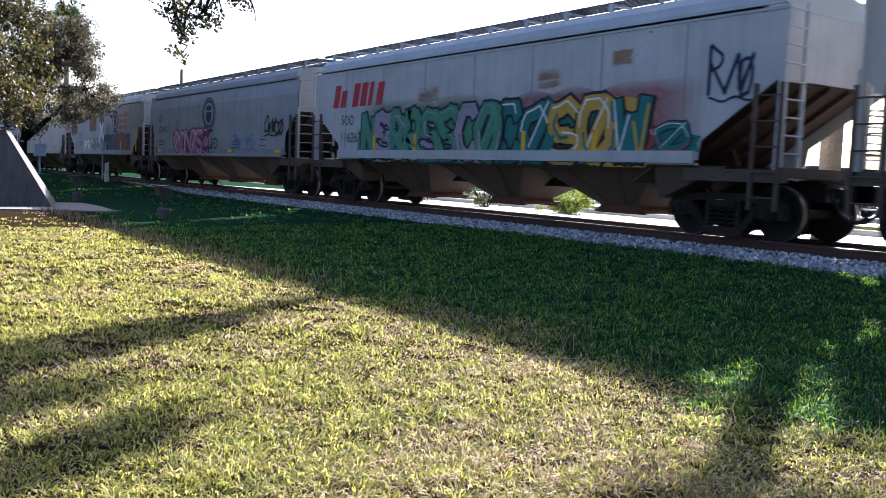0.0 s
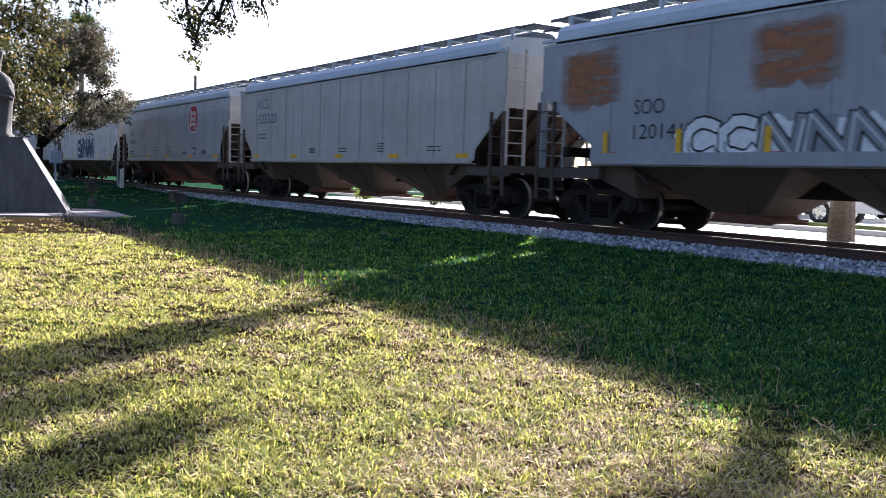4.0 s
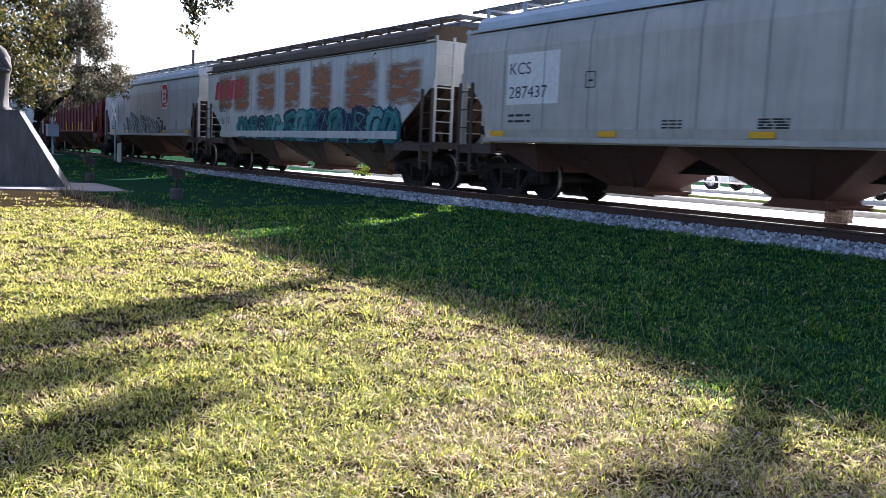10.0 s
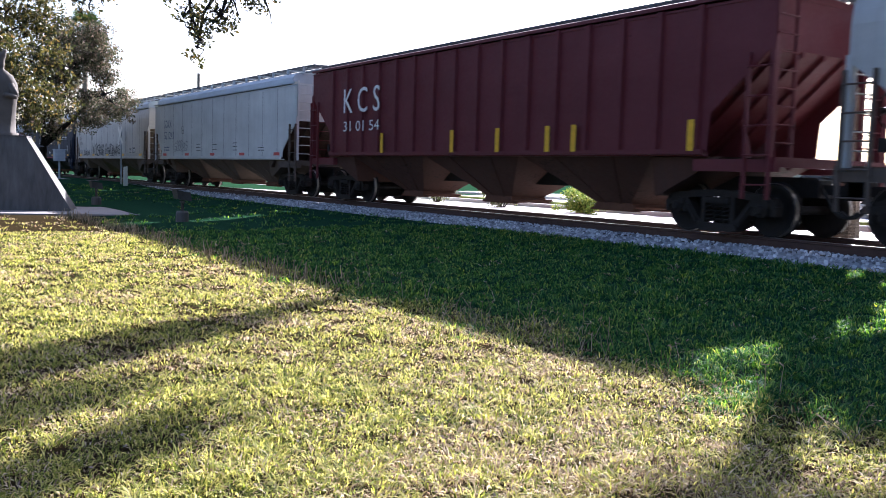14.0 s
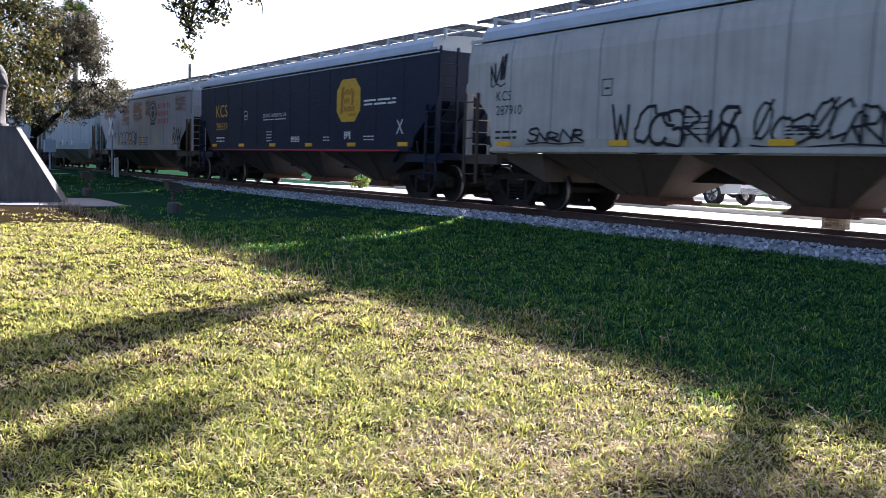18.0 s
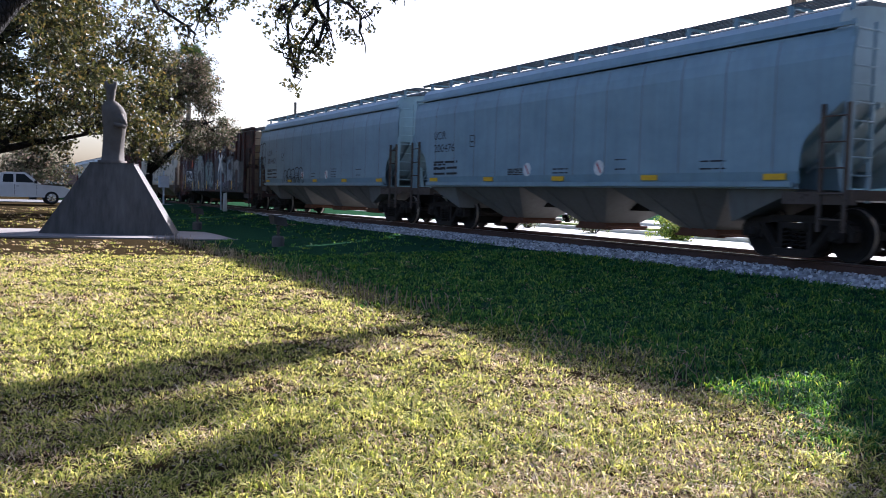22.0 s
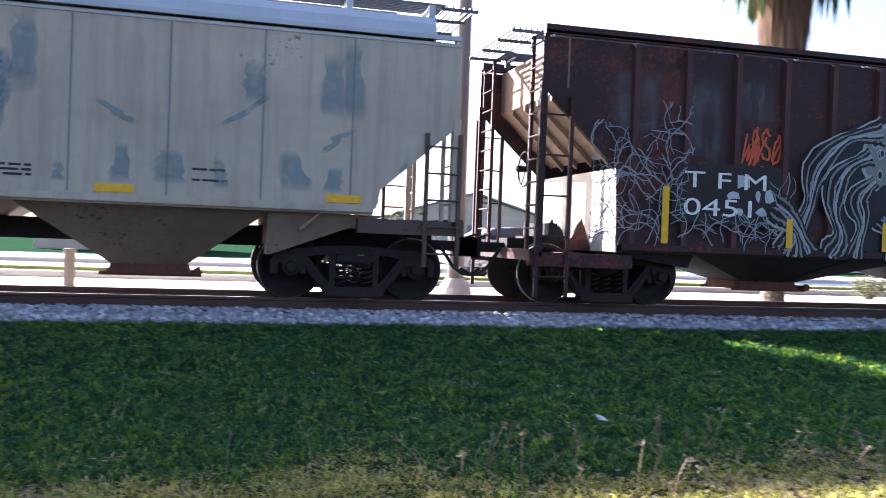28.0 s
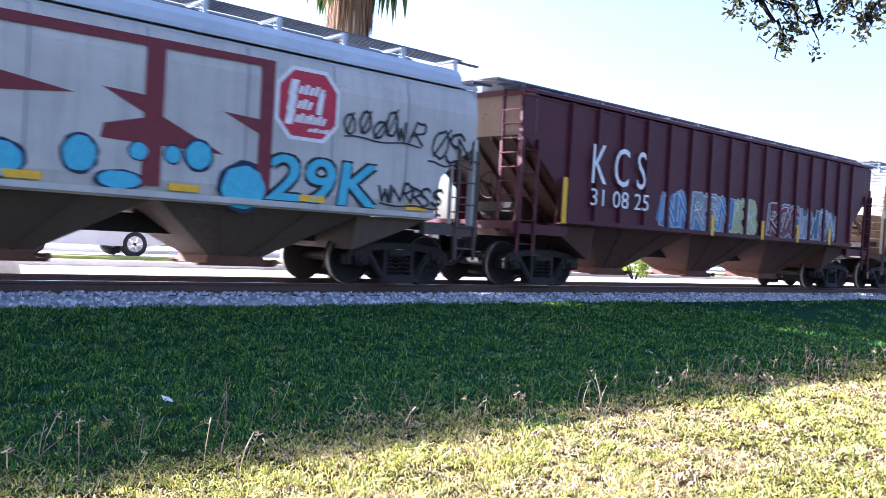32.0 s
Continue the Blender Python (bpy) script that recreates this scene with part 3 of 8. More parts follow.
def g_sideframe():
    """Cast side frame: a bowed top chord, diagonals down to the spring seat, columns and axle boxes."""
    g = Geo()
    y0, y1 = -0.09, 0.09

    def beam(pts, w):
        for i, ((ax, az), (bx, bz)) in enumerate(zip(pts, pts[1:])):
            l = math.hypot(bx - ax, bz - az)
            ox, oz = -(bz - az) / l * w / 2, (bx - ax) / l * w / 2
            e = 0.002 * (i % 2)
            g.prism([(ax + ox, az + oz), (ax - ox, az - oz), (bx - ox, bz - oz), (bx + ox, bz + oz)], y0 + e, y1 + e)

    for k in (-1, 1):
        beam([(k * 1.13, 0.5), (k * 1.06, 0.6), (k * 0.92, 0.66), (k * 0.72, 0.66), (k * 0.48, 0.695), (k * 0.24, 0.71), (0, 0.71)], 0.12)
        beam([(k * 0.76, 0.62), (k * 0.66, 0.5), (k * 0.5, 0.3), (k * 0.38, 0.17)], 0.13)
        beam([(k * 0.31, 0.14), (k * 0.31, 0.68)], 0.085)
        beam([(k * 1.13, 0.52), (k * 1.12, 0.36)], 0.09)
        beam([(k * 0.72, 0.52), (k * 0.73, 0.36)], 0.08)
        g.prism([(k * (AXLE - 0.16), 0.58), (k * (AXLE - 0.12), 0.62), (k * (AXLE + 0.12), 0.62), (k * (AXLE + 0.16), 0.58), (k * (AXLE + 0.15), 0.5), (k * (AXLE - 0.15), 0.5)], -0.12, 0.1)
        # bearing end cap with its bolts
        c = (k * AXLE, 0, WHEEL_R)
        g.lathe([(0.0, -0.19), (0.06, -0.19), (0.085, -0.16), (0.09, -0.13), (0.125, -0.12), (0.13, 0.05), (0, 0.05)], 18, "y", c)
        for i in range(3):
            q = 2.09 * i + 0.5
            g.tube((c[0] + 0.055 * math.cos(q), -0.205, c[2] + 0.055 * math.sin(q)), (c[0] + 0.055 * math.cos(q), -0.18, c[2] + 0.055 * math.sin(q)), 0.014, n=6)
        # rib along the diagonal
        g.prism([(k * 0.7, 0.51), (k * 0.62, 0.49), (k * 0.42, 0.22), (k * 0.47, 0.2)], -0.115, -0.085)
    g.prism([(-0.44, 0.08), (-0.4, 0.19), (0.4, 0.19), (0.44, 0.08), (0.3, 0.055), (-0.3, 0.055)], -0.12, 0.12)
    g.prism([(-0.26, 0.54), (-0.26, 0.64), (0.26, 0.64), (0.26, 0.54)], -0.13, 0.05)
    return g


def g_springs():
    """Three nested coils standing on the seat."""
    g = Geo()
    for cx in (-0.18, 0.0, 0.18):
        turns, n = 4.5, 40
        pts = [(cx + 0.068 * math.cos(2 * math.pi * turns * i / n), 0.068 * math.sin(2 * math.pi * turns * i / n) - 0.03, 0.2 + 0.33 * i / n) for i in range(n + 1)]
        g.rod(pts, 0.018, 5)
    return g


def g_bolster():
    g = Geo()
    g.hexa([(-0.2, -1.05, 0.5), (0.2, -1.05, 0.5), (0.2, 1.05, 0.5), (-0.2, 1.05, 0.5), (-0.18, -1.05, 0.62), (0.18, -1.05, 0.62), (0.18, 1.05, 0.62), (-0.18, 1.05, 0.62)])
    g.lathe([(0, 0.6), (0.2, 0.6), (0.2, 0.8), (0, 0.8)], 16)
    g.box(-0.34, 0.34, -0.78, 0.78, 0.15, 0.26)
    for k in (-1, 1):
        g.hexa([(k * 0.3, -0.72, 0.22), (k * 0.44, -0.72, 0.22), (k * 0.44, 0.72, 0.22), (k * 0.3, 0.72, 0.22), (k * 0.3, -0.72, 0.5), (k * 0.4, -0.72, 0.5), (k * 0.4, 0.72, 0.5), (k * 0.3, 0.72, 0.5)])
    for s in (-1, 1):
        g.box(s * 0.42 - 0.05, s * 0.42 + 0.05, -0.75, 0.75, 0.36, 0.48)
    return g


def g_wheelset():
    g = Geo()
    g.lathe([(0.08, -1.02), (0.08, 1.02)], 10, "y")
    for s in (-1, 1):
        f = lambda p: [(r, s * h) for r, h in p]
        g.lathe(f([(0.0, 0.80), (0.12, 0.80), (0.13, 0.76), (0.2, 0.72), (0.34, 0.74), (0.37, 0.79), (0.43, 0.80), (0.45, 0.79)]), 32, "y", mi=0)
        g.lathe(f([(0.45, 0.79), (WHEEL_R, 0.785), (WHEEL_R, 0.72)]), 32, "y", mi=1)
        g.lathe(f([(WHEEL_R, 0.72), (0.462, 0.69), (0.485, 0.68), (0.47, 0.655), (0.36, 0.66), (0.2, 0.7), (0.0, 0.66)]), 32, "y", mi=0)
    return g


def g_coupler(d):
    g = Geo()
    g.box(min(0, d * -1.1), max(0, d * -1.1), -0.2, 0.2, 0.68, 0.98)
    g.box(min(0, d * 0.5), max(0, d * 0.5), -0.07, 0.07, 0.74, 0.9)
    g.prism([(d * 0.42, 0.66), (d * 0.42, 0.96), (d * 0.6, 0.98), (d * 0.76, 0.95), (d * 0.76, 0.66)], -0.16, 0.13)
    g.tube((d * 0.52, -0.3, 0.96), (d * 0.52, -0.95, 1.02), 0.018)
    return g


def g_hose(d):
    g = Geo()
    g.rod([(0, 0, 0.82), (d * 0.1, -0.02, 0.68), (d * 0.22, -0.03, 0.5), (d * 0.36, -0.03, 0.4), (d * 0.5, -0.03, 0.38), (d * 0.66, -0.02, 0.48)], 0.028, 7)
    return g


def g_ladder(h0, h1, w, rungs):
    g = Geo()
    for x in (0, w):
        g.box(x - 0.028, x + 0.028, -0.035, 0.02, h0, h1)
    for i in range(rungs):
        z = h0 + (h1 - h0) * (i + 0.5) / rungs
        g.tube((0, -0.05, z), (w, -0.05, z), 0.014)
    return g


def g_brake_wheel():
    g = Geo()
    for i in range(18):
        a, b = 2 * math.pi * i / 18, 2 * math.pi * (i + 1) / 18
        g.tube((0, 0.27 * math.cos(a), 0.27 * math.sin(a)), (0, 0.27 * math.cos(b), 0.27 * math.sin(b)), 0.016, n=5)
    for i in range(4):
        a = math.pi * i / 2 + 0.4
        g.tube((0.03, 0, 0), (0, 0.27 * math.cos(a), 0.27 * math.sin(a)), 0.012, n=5)
    g.tube((-0.12, 0, 0), (0.05, 0, 0), 0.05, n=8)
    return g


def g_bay(c, top, bot, ztop, zbot, ytop, ybot):
    g = Geo()
    g.hexa([(c - bot, -ybot, zbot), (c + bot, -ybot, zbot), (c + bot, ybot, zbot), (c - bot, ybot, zbot),
            (c - top, -ytop, ztop), (c + top, -ytop, ztop), (c + top, ytop, ztop), (c - top, ytop, ztop)])
    # pressed stiffeners on the sloping side
    for u in (-0.45, 0.45):
        a, b = c + top * u, c + bot * u
        g.hexa([(b - 0.03, -ybot - 0.03, zbot), (b + 0.03, -ybot - 0.03, zbot), (b + 0.03, -ybot, zbot), (b - 0.03, -ybot, zbot),
                (a - 0.03, -ytop - 0.03, ztop), (a + 0.03, -ytop - 0.03, ztop), (a + 0.03, -ytop, ztop), (a - 0.03, -ytop, ztop)])
    return g


def g_gate():
    g = Geo()
    g.hexa([(-0.56, -0.56, 0.27), (0.56, -0.56, 0.27), (0.56, 0.56, 0.27), (-0.56, 0.56, 0.27), (-0.5, -0.52, 0.42), (0.5, -0.52, 0.42), (0.5, 0.52, 0.42), (-0.5, 0.52, 0.42)])
    for y in (-0.52, 0.46):
        g.box(-0.66, 0.72, y, y + 0.06, 0.25, 0.3)
    g.tube((0.66, -0.62, 0.33), (0.66, 0.62, 0.33), 0.03, n=8)
    g.lathe([(0, -0.05), (0.055, -0.05), (0.055, 0.02), (0, 0.02)], 8, "y", (0.66, -0.62, 0.33))
    return g


def g_board(length, y0, y1, z, roof_z, posts, post_y):
    """Open-grid walkway with its brackets."""
    g = Geo()
    n = 7
    for i in range(n):
        y = y0 + (y1 - y0) * i / (n - 1)
        g.box(-length, length, y - 0.011, y + 0.011, z - 0.03, z)
    k = int(length * 2 / 0.16)
    for i in range(k + 1):
        x = -length + 2 * length * i / k
        g.box(x - 0.008, x + 0.008, y0, y1, z - 0.022, z - 0.006)
    for i in range(posts):
        x = -length + 0.2 + (2 * length - 0.4) * i / (posts - 1)
        g.box(x - 0.045, x + 0.045, post_y - 0.03, post_y + 0.03, roof_z, z - 0.03, 1)
        g.box(x - 0.03, x + 0.03, min(y0, y1), max(y0, y1), z - 0.07, z - 0.03, 1)
    return g


def make_truck(car, x, keyed):
    bol = part("truck", shared("bolster", g_bolster, DARK_STEEL), None, car, "dark cast-steel railway truck")
    bol.location = (x, 0, 0)
    for s in (-1, 1):
        fr = part("side_frame", shared("side_frame", g_sideframe, TRUCK_STEEL), None, bol)
        fr.location = (0, s * 1.0, 0)
        sp = tagged(part("spring_set", shared("spring_set", g_springs, TRUCK_STEEL, True), None, bol), kind="stuff")
        sp.location = (0, s * 1.0, 0)
        ws = part("wheelset", shared("wheelset", g_wheelset, [WHEEL_STEEL, TREAD_STEEL], True), None, bol, "steel wheelset with a bright tread")
        ws.location = (s * AXLE, 0, WHEEL_R)
        if keyed:
            ROLLING.append(ws)


ROLLING, CARS = [], []
HOPPER_GROUP = "cars of the freight train"


def make_car(name, label, s0, s1, body, kind="smooth", sill=1.30, eave=3.66, roof=None, bay_mat=None, bays=3, ribs=0, seams=11,
             sill_mat=None, cut=None, keyed=True, refl=(YELLOW, 5), boards=True, end_mat=None, slope_mat=None, open_top=False, rib_mat=None, deep_sill=0.0):
    """A hopper car between the coupling points s0 < s1 (along the train); it runs towards +x."""
    L = s1 - s0
    car = thing(name, ((s0 + s1) / 2, TRACK_Y, RAIL_Z), label, "hopper car", HOPPER_GROUP)
    car["s_mid"] = (s0 + s1) / 2
    hl = L / 2 - 0.62
    roof, bay_mat, sill_mat, end_mat = roof or body, bay_mat or body, sill_mat or body, end_mat or body
    slope_mat = slope_mat or end_mat
    zhi, zlo, run = cut or ((2.68, 2.0, 0.9) if kind == "curved" else (2.5, 1.56, 1.08))
    for s in (-1, 1):
        # side sheet with its cut-away lower corners; the upper edge turns in to the roof
        g = Geo()
        rows = [(hl - run - 0.05, SIDE, sill), (hl - run, SIDE, zlo), (hl, SIDE, zhi), (hl, SIDE, eave - 0.06), (hl, SIDE + 0.0, eave)]
        if kind == "curved":
            rows = [(hl - run - 0.03, SIDE - 0.05, sill), (hl - run - 0.02, SIDE, sill + 0.2), (hl - run, SIDE, zlo - 0.22), (hl - run + 0.06, SIDE, zlo), (hl - run + 0.36, SIDE, zlo + 0.28), (hl, SIDE, zhi), (hl, SIDE, eave - 0.45), (hl, SIDE - 0.03, eave - 0.25), (hl, SIDE - 0.09, eave)]
        for (xa, ya, za), (xb, yb, zb) in zip(rows, rows[1:]):
            g.face([(-xa, s * ya, za), (xa, s * ya, za), (xb, s * yb, zb), (-xb, s * yb, zb)])
            g.face([(-xa, s * (ya - 0.03), za), (xa, s * (ya - 0.03), za), (xb, s * (yb - 0.03), zb), (-xb, s * (yb - 0.03), zb)])
        panel = part("side_panel", g, body, car)
        g = Geo()
        g.box(-(hl - run - 0.1), hl - run - 0.1, s * (SIDE + 0.035) - 0.045, s * (SIDE + 0.035) + 0.03, sill - 0.06, sill + 0.03 + deep_sill)
        g.box(-(hl - run - 0.1), hl - run - 0.1, s * (SIDE - 0.05) - 0.06, s * (SIDE - 0.05) + 0.06, sill - 0.09, sill - 0.06)
        part("side_sill", g, sill_mat, car)
        yo = SIDE - 0.09 if kind == "curved" else SIDE
        g = Geo()
        g.box(-hl, hl, s * (yo + 0.02) - 0.03, s * (yo + 0.02) + 0.03, eave + 0.03, eave + 0.09)
        if not open_top:
            g.box(-hl, hl, s * (yo + 0.004) - 0.012, s * (yo + 0.004) + 0.012, eave - 0.05, eave - 0.02)
        part("top_chord", g, roof if not open_top else body, car)
        if ribs:
            me = shared(f"{name}_rib_{body.name}_{s}", lambda: rib_geo(s, sill - 0.02, eave), rib_mat or body)
            for i in range(ribs):
                x = -hl + run + 0.25 + (2 * (hl - run) - 0.5) * i / (ribs - 1)
                part("side_post", me, None, car).location = (x, 0, 0)
        elif s < 0:
            seam_mat = DARK_STEEL if body.name == "dark_hopper_paint" else SEAM_INK
            me = shared(f"seam_{kind}_{eave}_{sill}_{seam_mat.name}", lambda: seam_geo(kind, sill, eave), seam_mat)
            for i in range(seams):
                x = -hl + 0.9 + (2 * hl - 1.8) * (i + 0.5) / seams
                part("weld_seam", me, None, car).location = (x, 0, 0)
        # reflectors along the sill
        if s < 0 and refl:
            me = shared(f"reflector_{refl[0].name}_{sill}", lambda: refl_geo(sill), refl[0])
            for i in range(refl[1]):
                x = -(hl - run - 0.5) + 2 * (hl - run - 0.5) * i / (refl[1] - 1)
                part("reflector", me, None, car).location = (x, 0, 0)
    # roof
    g = Geo()
    ye = SIDE - (0.09 if kind == "curved" else 0.0)
    if open_top:
        for s in (-1, 1):
            g.box(-hl, hl, s * (ye - 0.02) - 0.07, s * (ye - 0.02) + 0.05, eave + 0.05, eave + 0.17)
        part("top_rail", g, body, car)
        g = Geo()
        for i in range(4):
            x = -hl * 0.75 + hl * 0.5 * i
            g.box(x - 0.06, x + 0.06, -ye, ye, eave - 0.3, eave - 0.12)
        g.box(-hl + 2.2, hl - 2.2, -ye + 0.05, ye - 0.05, eave - 0.75, eave - 0.7)
        part("load_surface", g, DARK_STEEL, car, "dark load inside the open top")
    else:
        prof = [(-ye, eave + 0.07), (-ye * 0.97, eave + 0.25), (-ye * 0.9, eave + 0.37), (-ye * 0.5, eave + 0.46), (0, eave + 0.49), (ye * 0.5, eave + 0.46), (ye * 0.9, eave + 0.37), (ye * 0.97, eave + 0.25), (ye, eave + 0.07)]
        if ribs:
            prof = [(y, eave + 0.07 + (z - eave - 0.07) * 0.3) for y, z in prof]
        g.along(prof, -hl + 0.36, hl - 0.36)
        part("roof", g, roof, car, soft=False)
        g = Geo()
        lid = -0.22 if ribs else 0.0
        g.along([(y, z + lid) for y, z in ((-0.4, eave + 0.4), (-0.4, eave + 0.62), (-0.3, eave + 0.68), (0.3, eave + 0.68), (0.4, eave + 0.62), (0.4, eave + 0.4))], -hl + 0.7, hl - 0.7)
        part("hatch_cover", g, HATCH, car, "long dark roof hatch cover")
    if boards:
        zb = eave + (0.2 if open_top else 0.3 if ribs else 0.64)
        for s in (-1, 1):
            me = shared(f"board_{round(hl, 1)}_{round(zb, 2)}_{s}_{roof.name}", lambda: g_board(hl - 0.15, s * 0.62, s * 1.14, zb, eave + (0.05 if open_top else 0.12 if ribs else 0.34), 13, s * 1.16), [GRATING, GRATING if ribs else roof])
            part("running_board", me, None, car, "open steel grating walkway")
        for d in (-1, 1):
            g = Geo()
            for i in range(6):
                g.box(d * (hl - 0.12 + i * 0.09) - 0.011, d * (hl - 0.12 + i * 0.09) + 0.011, -1.14, 1.14, zb - 0.03, zb)
            for y in (-1.1, -0.4, 0.4, 1.1):
                g.box(min(d * (hl - 0.2), d * (hl + 0.36)), max(d * (hl - 0.2), d * (hl + 0.36)), y - 0.02, y + 0.02, zb - 0.07, zb - 0.03)
            tagged(part("end_walkway", g, GRATING, car), kind="stuff")
    # ends
    for d in (-1, 1):
        g = Geo()
        top = 0.3 if ribs else 1.0
        pts = [(-ye, eave + 0.07), (-ye, zhi), (ye, zhi), (ye, eave + 0.07), (ye * 0.9, eave + 0.07 + 0.3 * top), (0, eave + 0.07 + 0.42 * top), (-ye * 0.9, eave + 0.07 + 0.3 * top)] if not open_top else [(-ye, eave), (-ye, zhi), (ye, zhi), (ye, eave)]
        g.along(pts, d * (hl - 0.4), d * (hl - 0.37))
        part("end_wall", g, end_mat, car)
        g = Geo()
        reach = run * (1.12 if open_top else 2.0)
        x0, x1 = d * (hl - 0.38), d * (hl - reach)
        zb = zhi - (zhi - zlo) * (reach - 0.38) / run
        g.hexa([(x1, -SIDE + 0.04, zb), (x0, -SIDE + 0.04, zhi), (x0, SIDE - 0.04, zhi), (x1, SIDE - 0.04, zb),
                (x1, -SIDE + 0.04, zb + 0.05), (x0, -SIDE + 0.04, zhi + 0.05), (x0, SIDE - 0.04, zhi + 0.05), (x1, SIDE - 0.04, zb + 0.05)])
        slope = part("slope_sheet", g, slope_mat, car)
        for y in (-0.9, -0.3, 0.3, 0.9):
            g = Geo()
            g.hexa([(x1, y - 0.04, zb - 0.09), (x0, y - 0.04, zhi - 0.09), (x0, y + 0.04, zhi - 0.09), (x1, y + 0.04, zb - 0.09),
                    (x1, y - 0.04, zb), (x0, y - 0.04, zhi), (x0, y + 0.04, zhi), (x1, y + 0.04, zb)])
            part("stiffener", g, slope_mat, slope)
        g = Geo()
        px0, px1 = d * (hl - run - 0.3), d * (hl + 0.12)
        a, b = min(px0, px1), max(px0, px1)
        for s in (-1, 1):
            g.box(a, b, s * (SIDE - 0.06) - 0.08, s * (SIDE - 0.06) + 0.06, sill - 0.34, sill - 0.14)
        g.box(min(px1, px1 - d * 0.14), max(px1, px1 - d * 0.14), -SIDE, SIDE, sill - 0.26, sill - 0.1)
        g.box(a, b, -0.5, 0.5, sill - 0.2, sill - 0.12)
        g.box(min(px1 - d * 0.9, px1 - d * 0.6), max(px1 - d * 0.9, px1 - d * 0.6), -SIDE + 0.1, -0.5, sill - 0.2, sill - 0.13)
        part("end_platform", g, GRIMY_RAIL if body not in (P_RED, P_RED_BRIGHT, P_TFM, P_BLACK) else body, car)
        # a shear plate under the slope, where the hopper end meets the bolster
        bx = d * (hl - run - 0.35)
        for y in (-0.62, 0.62) if open_top else ():
            g = Geo()
            g.prism([(bx + d * 0.75, sill - 0.1), (bx + d * 0.3, sill - 0.1), (bx + d * 0.48, sill + 0.42)], y - 0.03, y + 0.03)
            part("gusset", g, body, car)
        if open_top:
            g = Geo()
            q = d * (hl - run - 0.03)
            g.box(min(q, q - d * 0.03), max(q, q - d * 0.03), -SIDE + 0.03, SIDE - 0.03, sill - 0.1, zlo + 0.02)
            part("hopper_end", g, P_CREAM if d < 0 else P_BELLY, car, "cream-painted sheet closing the hopper end" if d < 0 else "brown rusty sheet closing the hopper end")
        g = Geo()
        if not open_top:
            g.prism([(bx, sill - 0.1), (bx - d * 0.9, sill - 0.1), (bx - d * 0.9, zlo - 0.1), (bx - d * 0.2, zlo + 0.05)], -0.06, 0.06)
            part("shear_plate", g, slope_mat, car)
            g = Geo()
            g.prism([(bx, sill - 0.1), (bx - d * 0.5, sill - 0.1), (bx - d * 0.5, zlo), (bx - d * 0.1, zlo)], -1.2, -1.15)
            part("shear_plate", g, slope_mat, car)
        for s in (-1, 1):
            g = Geo()
            g.box(d * (hl - 0.02) - 0.05, d * (hl - 0.02) + 0.05, s * (SIDE - 0.03) - 0.05, s * (SIDE - 0.03) + 0.05, sill - 0.2, zhi + 0.1)
            part("corner_post", g, body, car)
        # a short ladder across the cut-away corner, and a tall one on the end sheet beside it
        grab = body if body in (P_RED, P_RED_BRIGHT, P_TFM, P_BLACK) else GRIMY_RAIL
        short = shared(f"ladder_low_{sill}_{zhi}_{grab.name}", lambda: g_ladder(sill - 0.78, zhi - 0.12, 0.47, 5), grab)
        tall = shared(f"ladder_end_{sill}_{eave}_{body.name}", lambda: g_ladder(sill - 0.3, eave + 0.12, 0.52, 10), body)
        for s in (-1, 1):
            a = part("ladder", short, None, car)
            a.matrix_basis = pose(d * (hl - 0.21) + s * 0.235, s * (SIDE + 0.03), 0, 0, 0, 0 if s < 0 else 180)
            e = part("ladder", tall, None, car)
            e.matrix_basis = pose(d * (hl - 0.06), s * (SIDE - 0.34) - d * 0.26, 0, 0, 0, 90 * d)
        cp = part("coupler", shared(f"coupler_{d}", lambda: g_coupler(d), DARK_STEEL), None, car)
        cp.location = (d * (L / 2 - 0.62), 0, 0)
        hs = part("air_hose", shared(f"hose_{d}", lambda: g_hose(d), RUBBER), None, car)
        hs.location = (d * (L / 2 - 0.5), -0.25, 0)
    bw = part("brake_wheel", shared("brake_wheel", g_brake_wheel, DARK_STEEL), None, car)
    bw.location = (-hl + 0.1, -0.6, 2.05)
    g = Geo()
    g.lathe([(0, -0.3), (0.16, -0.3), (0.19, -0.26), (0.19, 0.25), (0, 0.3)], 14, "y", (-hl + 0.62, -0.3, sill + 0.12))
    g.box(-hl + 0.3, -hl + 0.45, -1.2, -0.1, sill + 0.1, sill + 0.3)
    part("brake_cylinder", g, DARK_STEEL, car)
    g = Geo()
    g.box(-L / 2 + 0.9, L / 2 - 0.9, -0.19, 0.19, 0.72, 1.02)
    part("centre_sill", g, DARK_STEEL, car)
    # hopper bays and their outlet gates
    inner = L / 2 - TRUCK_IN - 1.15
    half = inner / bays
    for i in range(bays):
        c = -inner + half * (2 * i + 1)
        part("hopper_bay", g_bay(c, half * 0.97, 0.48, sill - 0.08, 0.4, SIDE - 0.1, 0.5), bay_mat, car)
        gt = part("outlet_gate", shared("gate", g_gate, RUST_STEEL), None, car)
        gt.location = (c, 0, 0)
    for d in (-1, 1):
        g = Geo()
        x0, x1 = d * (inner - 0.1), d * (inner + 1.5)
        g.hexa([(x0, -1.3, 0.62), (x0 + d * 0.05, -1.3, 0.62), (x0 + d * 0.05, 1.3, 0.62), (x0, 1.3, 0.62),
                (x0, -1.45, sill - 0.1), (x1, -1.45, sill - 0.09), (x1, 1.45, sill - 0.09), (x0, 1.45, sill - 0.1)])
        part("end_bay_slope", g, bay_mat, car)
